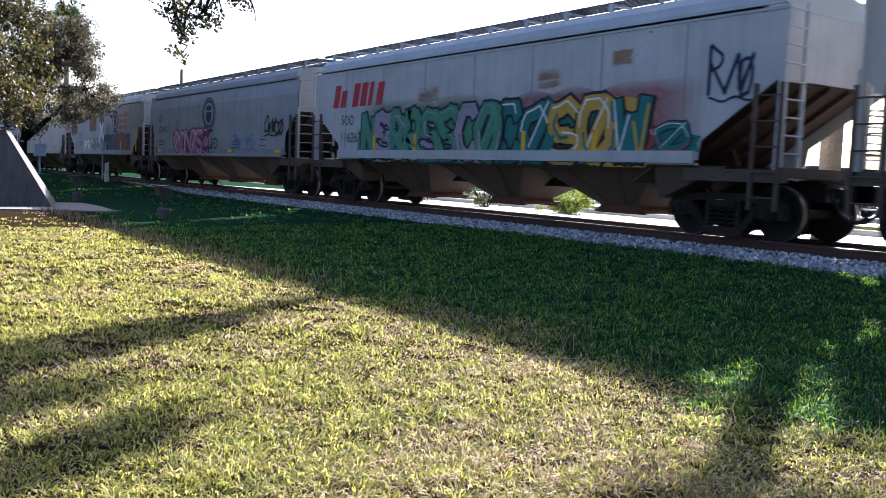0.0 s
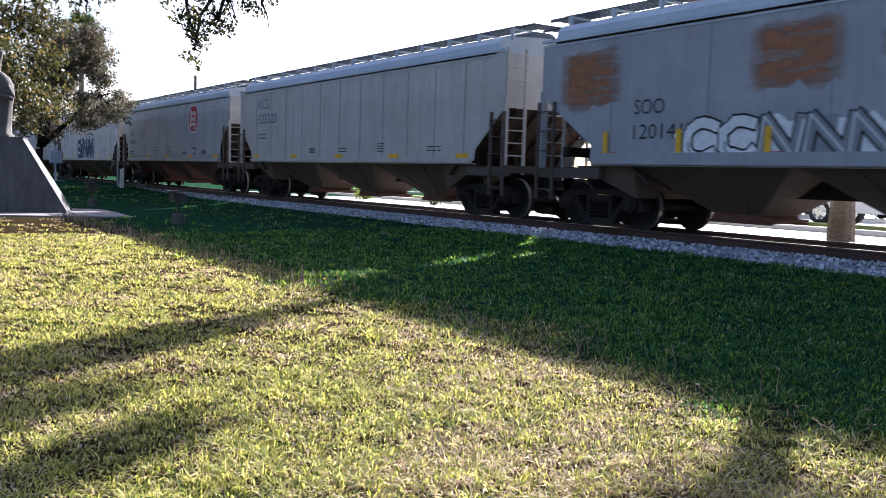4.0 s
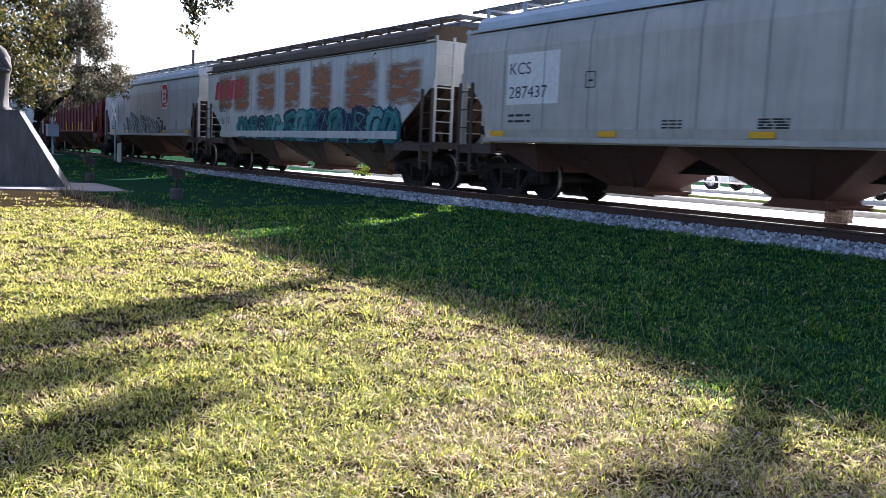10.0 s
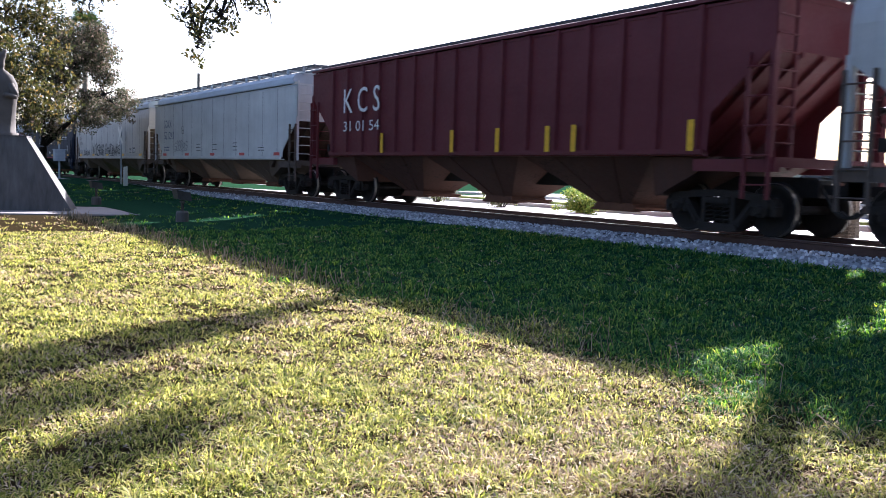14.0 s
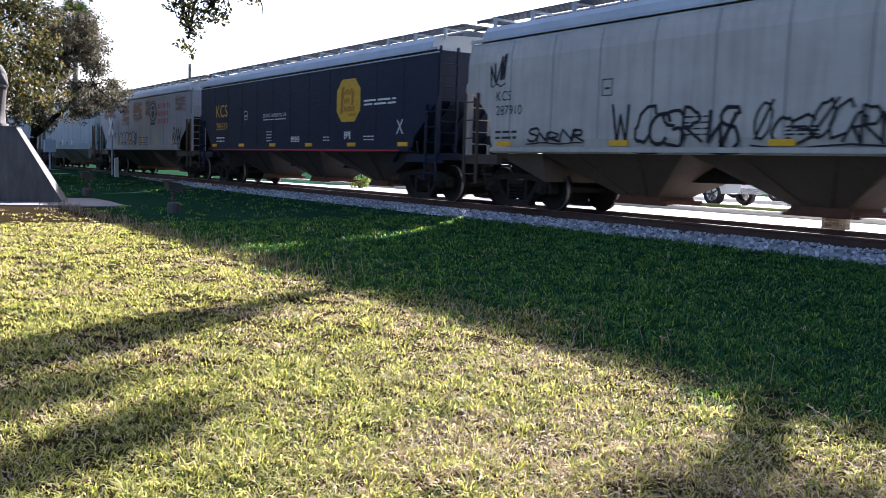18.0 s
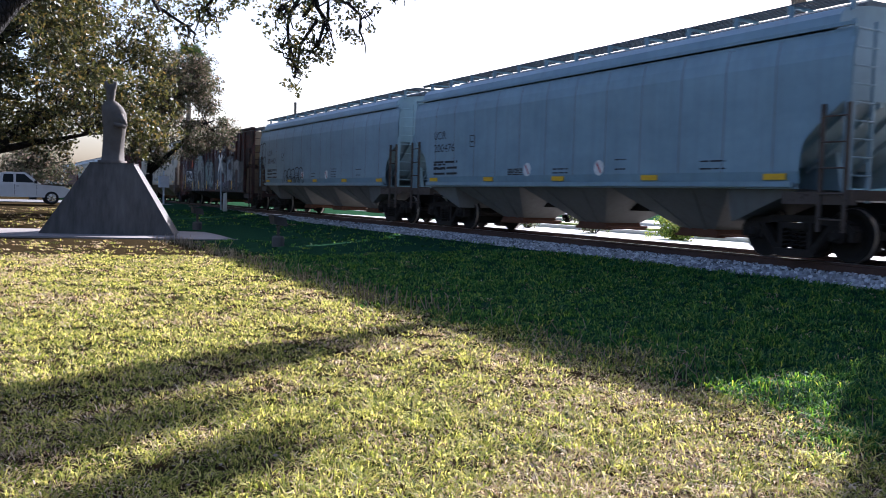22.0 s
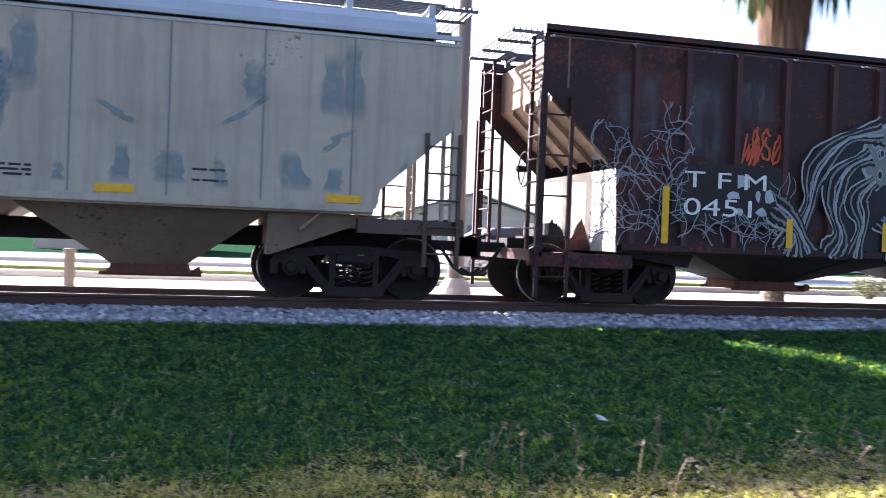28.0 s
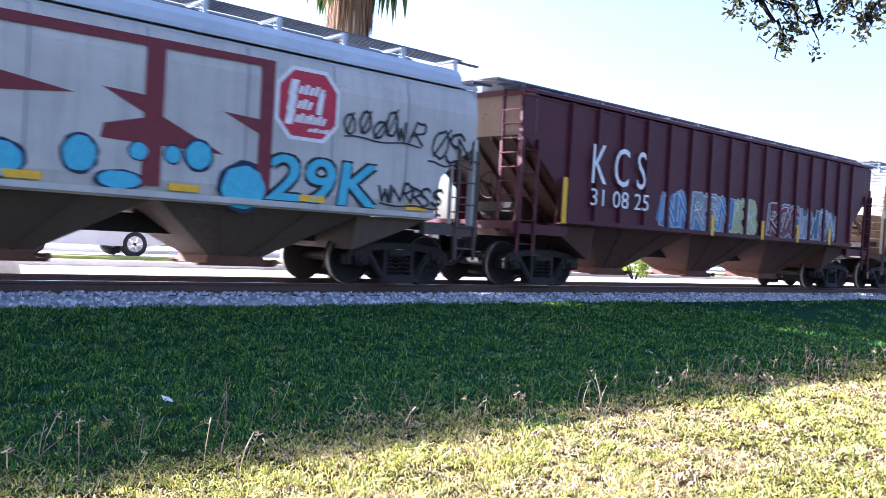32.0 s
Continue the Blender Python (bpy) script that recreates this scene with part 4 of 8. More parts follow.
        make_truck(car, d * (L / 2 - TRUCK_IN), keyed)
    CARS.append(car)
    return car


def rib_geo(s, z0, z1):
    g = Geo()
    y = s * SIDE
    g.hexa([(-0.06, y, z0), (0.06, y, z0), (0.045, y + s * 0.075, z0), (-0.045, y + s * 0.075, z0),
            (-0.06, y, z1), (0.06, y, z1), (0.045, y + s * 0.075, z1), (-0.045, y + s * 0.075, z1)])
    return g


def seam_geo(kind, sill, eave):
    g = Geo()
    rows = [(SIDE, sill + 0.05), (SIDE, eave - 0.06)]
    if kind == "curved":
        rows = [(SIDE, sill + 0.2), (SIDE, eave - 0.45), (SIDE - 0.03, eave - 0.25), (SIDE - 0.085, eave - 0.02)]
    for (ya, za), (yb, zb) in zip(rows, rows[1:]):
        g.hexa([(-0.012, -ya - 0.004, za), (0.012, -ya - 0.004, za), (0.012, -ya + 0.01, za), (-0.012, -ya + 0.01, za),
                (-0.012, -yb - 0.004, zb), (0.012, -yb - 0.004, zb), (0.012, -yb + 0.01, zb), (-0.012, -yb + 0.01, zb)])
    return g


def refl_geo(sill):
    g = Geo()
    g.box(-0.24, 0.24, -SIDE - 0.016, -SIDE - 0.004, sill + 0.06, sill + 0.165)
    return g

P_GREY = paint("grey_hopper_paint", (0.4, 0.4, 0.385), 0.06, 0.25)
P_TAN = paint("warm_grey_hopper_paint", (0.46, 0.43, 0.375), 0.1, 0.4)
P_SAND = paint("sandy_grey_hopper_paint", (0.43, 0.375, 0.285), 0.16, 0.5)
P_CREAM = paint("cream_hopper_paint", (0.74, 0.71, 0.6), 0.08, 0.3)
P_SOO = paint("chalky_grey_paint", (0.44, 0.45, 0.45), 0.14, 0.3)
P_SOO_DULL = paint("dull_grey_paint", (0.31, 0.32, 0.33), 0.1, 0.3)
P_CP = paint("blue_grey_paint", (0.27, 0.29, 0.3), 0.06, 0.3)
P_UCIR = paint("pale_blue_grey_paint", (0.215, 0.315, 0.365), 0.03, 0.25, 0.32)
P_WHITE = paint("white_hopper_paint", (0.55, 0.56, 0.53), 0.04, 0.2)
P_BLACK = paint("dark_hopper_paint", (0.006, 0.013, 0.032), 0.0, 0.03, 0.5)
P_RED = paint("oxide_red_paint", (0.07, 0.008, 0.015), 0.08, 0.15, 0.5, (0.05, 0.014, 0.012))
P_RED_BRIGHT = paint("brighter_oxide_red_paint", (0.11, 0.016, 0.02), 0.08, 0.15, 0.5, (0.045, 0.013, 0.011))
P_TFM_RIB = paint("rusty_red_post_paint", (0.07, 0.028, 0.026), 0.5, 0.2, 0.6, (0.13, 0.05, 0.03))
P_TFM = paint("dark_brown_hopper_paint", (0.034, 0.017, 0.016), 0.7, 0.15, 0.6, (0.11, 0.03, 0.02))
P_RUSTY = paint("pale_paint_over_rust", (0.53, 0.54, 0.5), 0.3, 0.4)
P_BELLY = paint("brown_stained_bay", (0.1, 0.07, 0.047), 0.45, 0.6, 0.7, (0.06, 0.03, 0.018))
P_BELLY_RUST = paint("rusty_brown_bay", (0.075, 0.032, 0.021), 0.5, 0.5, 0.75, (0.04, 0.022, 0.015))
P_SLOPE = paint("rust_streaked_slope", (0.055, 0.033, 0.023), 0.5, 0.6, 0.8, (0.024, 0.015, 0.011))
GRIMY_RAIL = paint("grimy_brown_grey_paint", (0.09, 0.066, 0.052), 0.45, 0.6, 0.75, (0.04, 0.024, 0.017))
P_SLOPE_TAN = paint("tan_slope", (0.27, 0.19, 0.125), 0.35, 0.6, 0.75, (0.12, 0.065, 0.04))
P_BELLY_GREY = paint("grey_bay", (0.15, 0.15, 0.14), 0.1, 0.5, 0.6)
P_BELLY_TAN = paint("tan_bay", (0.2, 0.15, 0.105), 0.45, 0.6, 0.7, (0.09, 0.045, 0.025))
P_BELLY_DARK = paint("black_bay", (0.03, 0.026, 0.024), 0.25, 0.4, 0.7)
P_LID = paint("pale_roof_paint", (0.42, 0.46, 0.48), 0.05, 0.15, 0.4)
SPRAY = {k: flat_paint("spray_" + k, c) for k, c in dict(
    green=(0.07, 0.24, 0.14), lilac=(0.33, 0.26, 0.34), teal=(0.02, 0.16, 0.15), gold=(0.5, 0.3, 0.05), pink=(0.42, 0.2, 0.29), plum=(0.14, 0.02, 0.07),
    navy=(0.015, 0.025, 0.06), white=(0.7, 0.7, 0.68), sky=(0.08, 0.4, 0.5), blue=(0.1, 0.2, 0.34), red=(0.35, 0.05, 0.045), purple=(0.1, 0.06, 0.16),
    steel=(0.07, 0.12, 0.15), silver=(0.42, 0.45, 0.44), sage=(0.25, 0.3, 0.26), black=(0.015, 0.015, 0.018), maroon=(0.16, 0.025, 0.03), grey=(0.24, 0.25, 0.26), lime=(0.4, 0.42, 0.16), aqua=(0.12, 0.3, 0.29), orange=(0.5, 0.09, 0.03), chalk=(0.3, 0.315, 0.31), moss=(0.17, 0.2, 0.175), ash=(0.19, 0.175, 0.19)).items()}
Z = SPRAY

# coupling points along the train, from its head
JOIN = [9.7, -7.6, -24.7, -41.32, -57.95, -75.03, -91.76, -108.7, -126.5, -144.05, -160.8, -178.72, -196.12, -214.06, -232.4, -249.2, -265.95, -282.9, -301.5, -317.7, -335.3, -352.5]
while JOIN[-1] > -560:
    JOIN.append(JOIN[-1] - 17.1)


# how far the lettering of each car sits ahead of the car's middle
SET_FORWARD = [0.55, 0.65, 0.56, 0.54, 0.59, 0.45, 0.43, 0.5, 0.53, 0.53, 0.51, 0.62, 0.64, 0.68, 0.65, 0.38, 0.17, 0.05, -0.3, -0.3, 0.0]


def car_at(i, *a, **k):
    ART[0] = SET_FORWARD[i] if i < len(SET_FORWARD) else 0.0
    k.setdefault("slope_mat", P_SLOPE if a[1] in (P_TAN, P_GREY, P_SOO, P_SOO_DULL, P_WHITE, P_RUSTY) else P_BELLY_DARK if a[1] is P_CP else None)
    return make_car("hopper_car", a[0], JOIN[i + 1], JOIN[i], *a[1:], **k)


def marks(car, mark, number, x, z, ink=BLACK_INK, h=0.27, gap=0.5, w=0.72, wn=1.15, upper=None):
    if mark:
        lettering(car, mark, x, x + w, z, z + h, upper or ink)
    lettering(car, number, x, x + wn, z - gap, z - gap + h, ink)
    bars(car, x, x + 0.75, z - gap - 0.55, z - gap - 0.3, 2, ink, 1, 0.05)


def data_bars(car, ink=BLACK_INK, seed=0, box=True):
    rnd = random.Random(seed)
    for x in (-2.6, -0.6, 1.7, 4.2):
        bars(car, x, x + rnd.uniform(0.35, 0.7), 1.5, 1.5 + rnd.choice((0.18, 0.28, 0.4)), rnd.choice((2, 3, 4)), ink, seed + int(x * 9), 0.03)
    if not box:
        return
    g = Geo()
    for a in ((-4.62, -4.34, 2.3, 2.32), (-4.62, -4.34, 2.6, 2.62), (-4.62, -4.6, 2.3, 2.62), (-4.36, -4.34, 2.3, 2.62), (-4.55, -4.41, 2.42, 2.46)):
        g.box(a[0] + ART[0], a[1] + ART[0], -SIDE - 0.006, -SIDE - 0.003, a[2], a[3])
    part("data_box", g, ink, car)


def black_label(car, x, z):
    g = Geo()
    g.face([on_side(x, z, 0.005), on_side(x + 0.5, z, 0.005), on_side(x + 0.5, z + 0.28, 0.005), on_side(x, z + 0.28, 0.005)], 0)
    for i in range(4):
        g.face([on_side(x + 0.06 + 0.1 * i, z + 0.05 * (i % 3), 0.008), on_side(x + 0.13 + 0.1 * i, z + 0.05 * (i % 3), 0.008), on_side(x + 0.13 + 0.1 * i, z + 0.22, 0.008), on_side(x + 0.06 + 0.1 * i, z + 0.22, 0.008)], 1)
    part("tracking_label", g, [BLACK_INK, WHITE_INK], car, "black tracking label")


def posts(car, xs, tall=()):
    """Upright strips of orange-yellow reflective tape."""
    for x, h in [(x, 0.5) for x in xs] + [(x, 0.95) for x in tall]:
        g = Geo()
        x += ART[0]
        g.box(x - 0.06, x + 0.06, -SIDE - 0.032, -SIDE - 0.024, 1.36, 1.36 + h)
        part("reflector", g, YELLOW, car, "upright yellow reflective strip")


# car 0: cream car just leaving
c = car_at(0, "cream-grey covered hopper car with rust stains, moving", P_TAN, roof=P_LID, bay_mat=P_BELLY)
# car 1
c = car_at(1, "pale grey covered hopper car with green and teal graffiti, moving", P_SOO, cut=(2.62, 1.62, 1.5), deep_sill=0.12, roof=P_LID, bay_mat=P_BELLY, seams=7, refl=None)
name_blocks(c, -7.45, -4.6, 2.65, 3.28, (2, 4), RED_INK)
marks(c, "SOO", "116267", -6.9, 2.15, gap=0.48)
piece(c, -5.7, 0.3, 1.15, 2.5, 8, (Z["lilac"], Z["green"], Z["lilac"], Z["green"]), Z["navy"], Z["aqua"], 11, "green and lilac graffiti piece")
patch(c, 0.1, 5.9, 1.35, 2.65, ROSE_HAZE, 15, "hazy pink overspray")
patch(c, -5.9, 0.3, 1.5, 2.75, GREEN_HAZE, 16, "hazy green overspray")
piece(c, 0.25, 4.6, 1.15, 2.5, 5, (Z["teal"], Z["teal"], Z["gold"]), Z["black"], Z["white"], 12, "teal and gold graffiti piece")
piece(c, 4.0, 5.5, 1.4, 1.95, 2, (Z["teal"], Z["red"]), Z["navy"], Z["white"], 13)
tag(c, 5.9, 6.75, 2.3, 3.1, 3, Z["navy"], 0.06, 14)
posts(c, (-5.0, -3.0, -1.0, 1.2, 3.3))
for k, (a, b, u, v) in enumerate(((-3.0, -2.0, 2.6, 3.0), (1.5, 2.3, 2.7, 3.1), (3.6, 4.2, 3.0, 3.3))):
    patch(c, a, b, u, v, PALE_RUST, k)
# car 2
c = car_at(2, "blue-grey covered hopper car with round emblem and pink graffiti, moving", P_CP, "curved", roof=P_CP, bay_mat=P_BELLY, refl=(YELLOW, 4))
marks(c, "CP", "652492", -6.95, 2.66, gap=0.47, w=0.42)
roundel(c, -1.44, 0.0, 2.2, 3.45, Z["navy"], P_CP)
piece(c, -4.8, -0.7, 1.25, 2.3, 6, (Z["plum"], Z["pink"], Z["pink"]), Z["plum"], Z["white"], 21, "pink graffiti piece")
lettering(c, "LFD", -0.7, 0.3, 1.5, 1.9, Z["black"], 0.012, name="graffiti_letter")
tag(c, 1.5, 2.6, 1.5, 2.0, 4, Z["blue"], 0.05, 22)
tag(c, 2.8, 3.75, 1.5, 2.05, 3, Z["blue"], 0.05, 23)
tag(c, 4.56, 6.05, 1.95, 2.5, 5, Z["black"], 0.08, 24)
data_bars(c, BLACK_INK, 2)
# car 3
c = car_at(3, "grey covered hopper car with emblem, red name bars and graffiti, moving", P_SOO_DULL, cut=(2.62, 1.62, 1.5), deep_sill=0.12, roof=P_LID, bay_mat=P_BELLY, seams=6, refl=(RED_REFLECTOR, 4))
marks(c, "SOO", "120141", -5.6, 2.15, gap=0.45)
roundel(c, 1.75, 2.98, 2.4, 3.45, Z["navy"], P_SOO_DULL)
for k, n_ in enumerate((8, 7, 7)):
    name_blocks(c, 3.06, 3.06 + 0.23 * n_, 3.08 - 0.3 * k, 3.28 - 0.3 * k, (n_,), RED_INK, 0.0)
piece(c, -4.4, 0.2, 1.27, 2.05, 6, (Z["white"], Z["grey"], Z["white"]), Z["black"], Z["white"], 31, "black and white graffiti piece")
piece(c, 0.1, 2.5, 1.28, 2.25, 4, (Z["purple"], Z["teal"], Z["navy"]), Z["navy"], Z["aqua"], 32, "purple graffiti piece")
piece(c, 2.5, 5.0, 1.3, 2.3, 4, (Z["teal"], Z["red"], Z["teal"]), Z["red"], Z["orange"], 33, "red and green graffiti piece")
posts(c, (-6.3, -4.5, -2.7, 0.6, 3.5), (6.2,))
for k, (a, b, u, v) in enumerate(((-7.7, -5.9, 2.3, 3.45), (-3.2, -1.45, 2.45, 3.5), (-1.0, 0.25, 2.75, 3.2))):
    patch(c, a, b, u, v, RUST_BLOOM, 30 + k)
# car 4
c = car_at(4, "warm grey covered hopper car with faded blue lettering, moving", P_TAN, roof=P_LID, bay_mat=P_BELLY)
marks(c, "KCS", "525320", -6.8, 3.03, FADED_INK, 0.33, 0.5, 0.9, 1.6)
data_bars(c, BLACK_INK, 4, False)
# car 5
c = car_at(5, "grey covered hopper car with a red eight-sided emblem panel, moving", P_GREY, "curved", roof=P_LID, bay_mat=P_BELLY_RUST)
marks(c, "KCS", "288939", -6.85, 2.46, gap=0.41, h=0.22, wn=1.05)
octagon(c, 2.56, 3.73, 2.42, 3.53, RED_INK, WHITE_INK, WHITE_INK)
black_label(c, 3.0, 1.5)
end_tag(c, 16.9, -0.75, -0.05, 2.75, 4.0, 4, Z["grey"], 55)
data_bars(c, BLACK_INK, 5)
# car 6
c = car_at(6, "warm grey covered hopper car with navy block graffiti, moving", P_TAN, roof=P_LID, bay_mat=P_BELLY)
marks(c, "KCS", "525126", -7.0, 3.03, FADED_INK, 0.33, 0.5, 0.85, 1.5)
piece(c, -2.5, 1.7, 1.28, 2.6, 5, (Z["navy"], Z["blue"], Z["navy"]), Z["white"], Z["navy"], 61, "navy graffiti piece with white outline")
data_bars(c, BLACK_INK, 6, False)
# car 7
c = car_at(7, "warm grey covered hopper car with a white number panel, moving", P_TAN, "curved", roof=P_LID, bay_mat=P_BELLY_RUST)
g = Geo()
g.face([on_side(-7.1, 2.03, 0.003), on_side(-5.4, 2.03, 0.003), on_side(-5.4, 3.1, 0.003), on_side(-7.1, 3.1, 0.003)])
part("number_panel", g, WHITE_INK, c, "white repainted number panel")
marks(c, "KCS", "287437", -7.0, 2.66, gap=0.5, h=0.25, w=0.7, wn=1.25)
black_label(c, 3.6, 1.65)
data_bars(c, BLACK_INK, 7)
# car 8
c = car_at(8, "pale covered hopper car eaten by large rust patches, moving", P_RUSTY, cut=(2.62, 1.62, 1.5), deep_sill=0.12, roof=P_BELLY, bay_mat=P_BELLY, seams=6)
for k, (a, b, u, v) in enumerate(((-7.6, -5.9, 2.2, 3.55), (-6.0, -4.2, 2.15, 3.55), (-3.8, -1.9, 2.1, 3.55), (-1.4, 0.0, 2.1, 3.5), (0.6, 2.2, 2.0, 3.5), (2.8, 5.0, 2.0, 3.4), (5.2, 7.2, 2.1, 3.3))):
    patch(c, a, b, u, v, RUST_BLOOM, 80 + k)
name_blocks(c, -7.9, -5.0, 2.62, 3.3, (2, 4), RED_INK)
marks(c, "SOO", "118117", -7.4, 2.15, gap=0.46)
piece(c, -5.4, -1.5, 1.15, 1.95, 6, (Z["teal"], Z["navy"], Z["aqua"]), Z["navy"], Z["aqua"], 81, "teal graffiti piece", 0.5)
piece(c, -1.2, 6.0, 1.12, 2.1, 9, (Z["teal"], Z["navy"], Z["aqua"]), Z["navy"], Z["aqua"], 82, "teal and navy graffiti piece", 0.5)
# car 9
c = car_at(9, "grey covered hopper car with spiky silver graffiti and red emblem, moving", P_GREY, "curved", roof=P_LID, bay_mat=P_BELLY_RUST)
marks(c, "KCS", "288596", -6.8, 2.44, gap=0.42, h=0.23, wn=1.05)
rr = random.Random(91)
for k in range(11):      # interlocking blades of dark teal spray with a silver edge
    x, high = -4.1 + 0.56 * k, 0.5 + 0.62 * math.sin(min(1.0, (k + 1.2) / 6) * 1.57)
    high *= 0.62 if k > 8 else 1.0
    x += rr.uniform(-0.16, 0.16)
    high *= rr.uniform(0.72, 1.12)
    lean, w = rr.uniform(-0.75, 0.1), rr.uniform(0.38, 0.8)
    edge = bend([(x - w * 0.3, 1.27), (x + lean * 0.5 - w * 0.25, 1.3 + high * 0.5), (x + lean - w * 0.15, 1.3 + high), (x + w * 0.35, 1.25 + high * 0.88), (x + w * 0.95, 1.25 + high * 0.5), (x + w * 0.8, 1.27)], 4)
    g = Geo()
    g.face([on_side(p, max(q, 1.25), 0.005 + 0.0016 * k) for p, q in edge], k % 3)
    ribbon(g, edge, 0.045, 0.007 + 0.0016 * k, 3)
    inner = bend([(x + lean * 0.3, 1.33), (x + lean * 0.55 + w * 0.1, 1.28 + high * 0.55), (x + w * 0.3, 1.28 + high * 0.62), (x + w * 0.5, 1.3 + high * 0.3), (x + w * 0.1, 1.3 + high * rr.uniform(0.1, 0.3))], 4)
    ribbon(g, inner, 0.035, 0.012 + 0.0016 * k, 3)
    tagged(part("graffiti_piece", g, [Z["steel"], Z["navy"], Z["steel"], Z["silver"]], c, "spiky dark teal graffiti with silver edges"), kind="stuff")
for x, z, a, b in ((2.2, 1.5, 0.32, 0.12), (2.15, 1.86, 0.3, 0.06), (2.35, 1.7, 0.16, 0.14), (1.75, 2.0, 0.2, 0.07), (2.75, 1.5, 0.16, 0.2)):
    g = Geo()
    g.face([on_side(p, q, 0.006) for p, q in ring(x, z, a, b, 14, rr, 0.35)])
    part("spray_blot", g, Z["navy"], c, "dark sprayed blot")
octagon(c, 2.1, 3.2, 2.44, 3.52, RED_INK, WHITE_INK, WHITE_INK)
data_bars(c, BLACK_INK, 9)
# car 10
RIBBED = dict(cut=(3.1, 2.05, 1.2), ribs=16, sill=1.42, eave=3.86, refl=None)
c = car_at(10, "oxide-red ribbed hopper car with white lettering, moving", P_RED_BRIGHT, roof=P_RED_BRIGHT, bay_mat=P_BELLY_RUST, **RIBBED)
lettering(c, "K C S", -6.6, -4.5, 2.56, 3.26, WHITE_INK, 0.085)
lettering(c, "31 01 54", -6.6, -4.5, 2.04, 2.33, WHITE_INK, 0.085)
for x in (-4.33, -0.96, 0.84, 2.54, 3.34, 6.3):
    g = Geo()
    x += ART[0]
    g.box(x - 0.07, x + 0.07, -SIDE - 0.09, -SIDE - 0.085, 1.42, 1.95)
    part("reflector", g, YELLOW, c)
# car 11
c = car_at(11, "white covered hopper car with dark numbers and a small tag, moving", P_WHITE, roof=P_LID, bay_mat=P_BELLY, refl=(RED_REFLECTOR, 5))
marks(c, "SOXX", "521243", -7.2, 2.62, FADED_INK, 0.34, 0.52, 1.1, 1.45)
tag(c, -5.7, -3.8, 1.58, 2.0, 6, Z["grey"], 0.035, 111)
data_bars(c, BLACK_INK, 11)
# car 12
c = car_at(12, "warm grey covered hopper car with black scrawled tags, moving", P_TAN, "curved", roof=P_LID, bay_mat=P_BELLY, slope_mat=P_SLOPE_TAN)
marks(c, "KCS", "287910", -7.9, 2.34, gap=0.31, h=0.21, w=0.52, wn=0.9)
tag(c, -4.25, -1.4, 1.28, 2.1, 7, Z["black"], 0.06, 121, "large black scrawled tag")
tag(c, -1.2, 2.2, 1.36, 2.0, 11, Z["black"], 0.05, 122, "large black scrawled tag")
tag(c, -8.1, -7.6, 2.7, 3.35, 3, Z["black"], 0.05, 123)
tag(c, -6.8, -5.1, 1.42, 1.72, 5, Z["black"], 0.045, 124)
black_label(c, 4.8, 1.5)
data_bars(c, BLACK_INK, 12)
# car 13
AMBER_INK = flat_paint("dark_amber_ink", (0.34, 0.16, 0.015), 0.5)
c = car_at(13, "near-black covered hopper car with gold lettering and gold emblem, moving", P_BLACK, "smooth", roof=P_LID, bay_mat=P_BELLY_DARK, end_mat=P_BLACK, refl=(YELLOW, 6))
lettering(c, "KCS", -7.5, -6.3, 2.46, 2.92, GOLD_INK)
lettering(c, "286519", -7.5, -6.3, 1.98, 2.26, GOLD_INK)
bars(c, -7.45, -6.6, 1.5, 1.75, 2, WHITE_INK, 1, 0.05)
lettering(c, "DO NOT HAMMER ON CAR", -2.9, -1.0, 2.34, 2.46, WHITE_INK)
bars(c, -2.9, -1.0, 2.22, 2.3, 1, WHITE_INK, 2, 0.03)
octagon(c, 2.6, 3.95, 2.08, 3.24, GOLD_INK, GOLD_INK, AMBER_INK)
bars(c, 4.2, 5.9, 2.45, 2.66, 2, WHITE_INK, 3, 0.05)
lettering(c, "X", 5.95, 6.3, 1.68, 2.05, WHITE_INK)
black_label(c, 3.0, 1.56)
data_bars(c, WHITE_INK, 13)
g = Geo()
g.box(-6.9, 6.9, -SIDE - 0.09, -SIDE - 0.083, 1.23, 1.27)
part("stripe", g, RED_INK, c, "thin red sill stripe")
# car 14
c = car_at(14, "grey covered hopper car with rust streaks, emblem and loop tag, moving", P_SOO_DULL, cut=(2.62, 1.62, 1.5), deep_sill=0.12, roof=P_LID, bay_mat=P_BELLY_DARK, seams=7, refl=None)
marks(c, "SOO", "119770", -6.2, 2.28, gap=0.48)
loops(c, -4.3, -1.4, 1.3, 2.15, 5, Z["black"], 0.05, 141)
tag(c, -1.6, -1.0, 1.4, 2.1, 2, Z["black"], 0.05, 143)
bars(c, -0.7, 0.9, 1.4, 1.85, 4, Z["black"], 144, 0.03)
posts(c, (-4.5, -2.4, 0.1, 2.4, 4.6))
roundel(c, 1.1, 2.3, 2.43, 3.48, Z["navy"], P_SOO_DULL)
for k, n_ in enumerate((8, 7, 7)):
    name_blocks(c, 2.5, 2.5 + 0.23 * n_, 3.08 - 0.34 * k, 3.3 - 0.34 * k, (n_,), RED_INK, 0.0)
tag(c, 4.6, 5.6, 1.5, 2.25, 3, Z["black"], 0.06, 142)
for k, (a, b, u, v) in enumerate(((-7.8, -4.8, 2.8, 3.6), (-3.9, -2.3, 2.4, 3.55), (-1.8, 0.0, 2.6, 3.55), (0.4, 1.3, 2.75, 3.6), (4.9, 6.6, 2.85, 3.5))):
    patch(c, a, b, u, v, PALE_RUST, 140 + k)
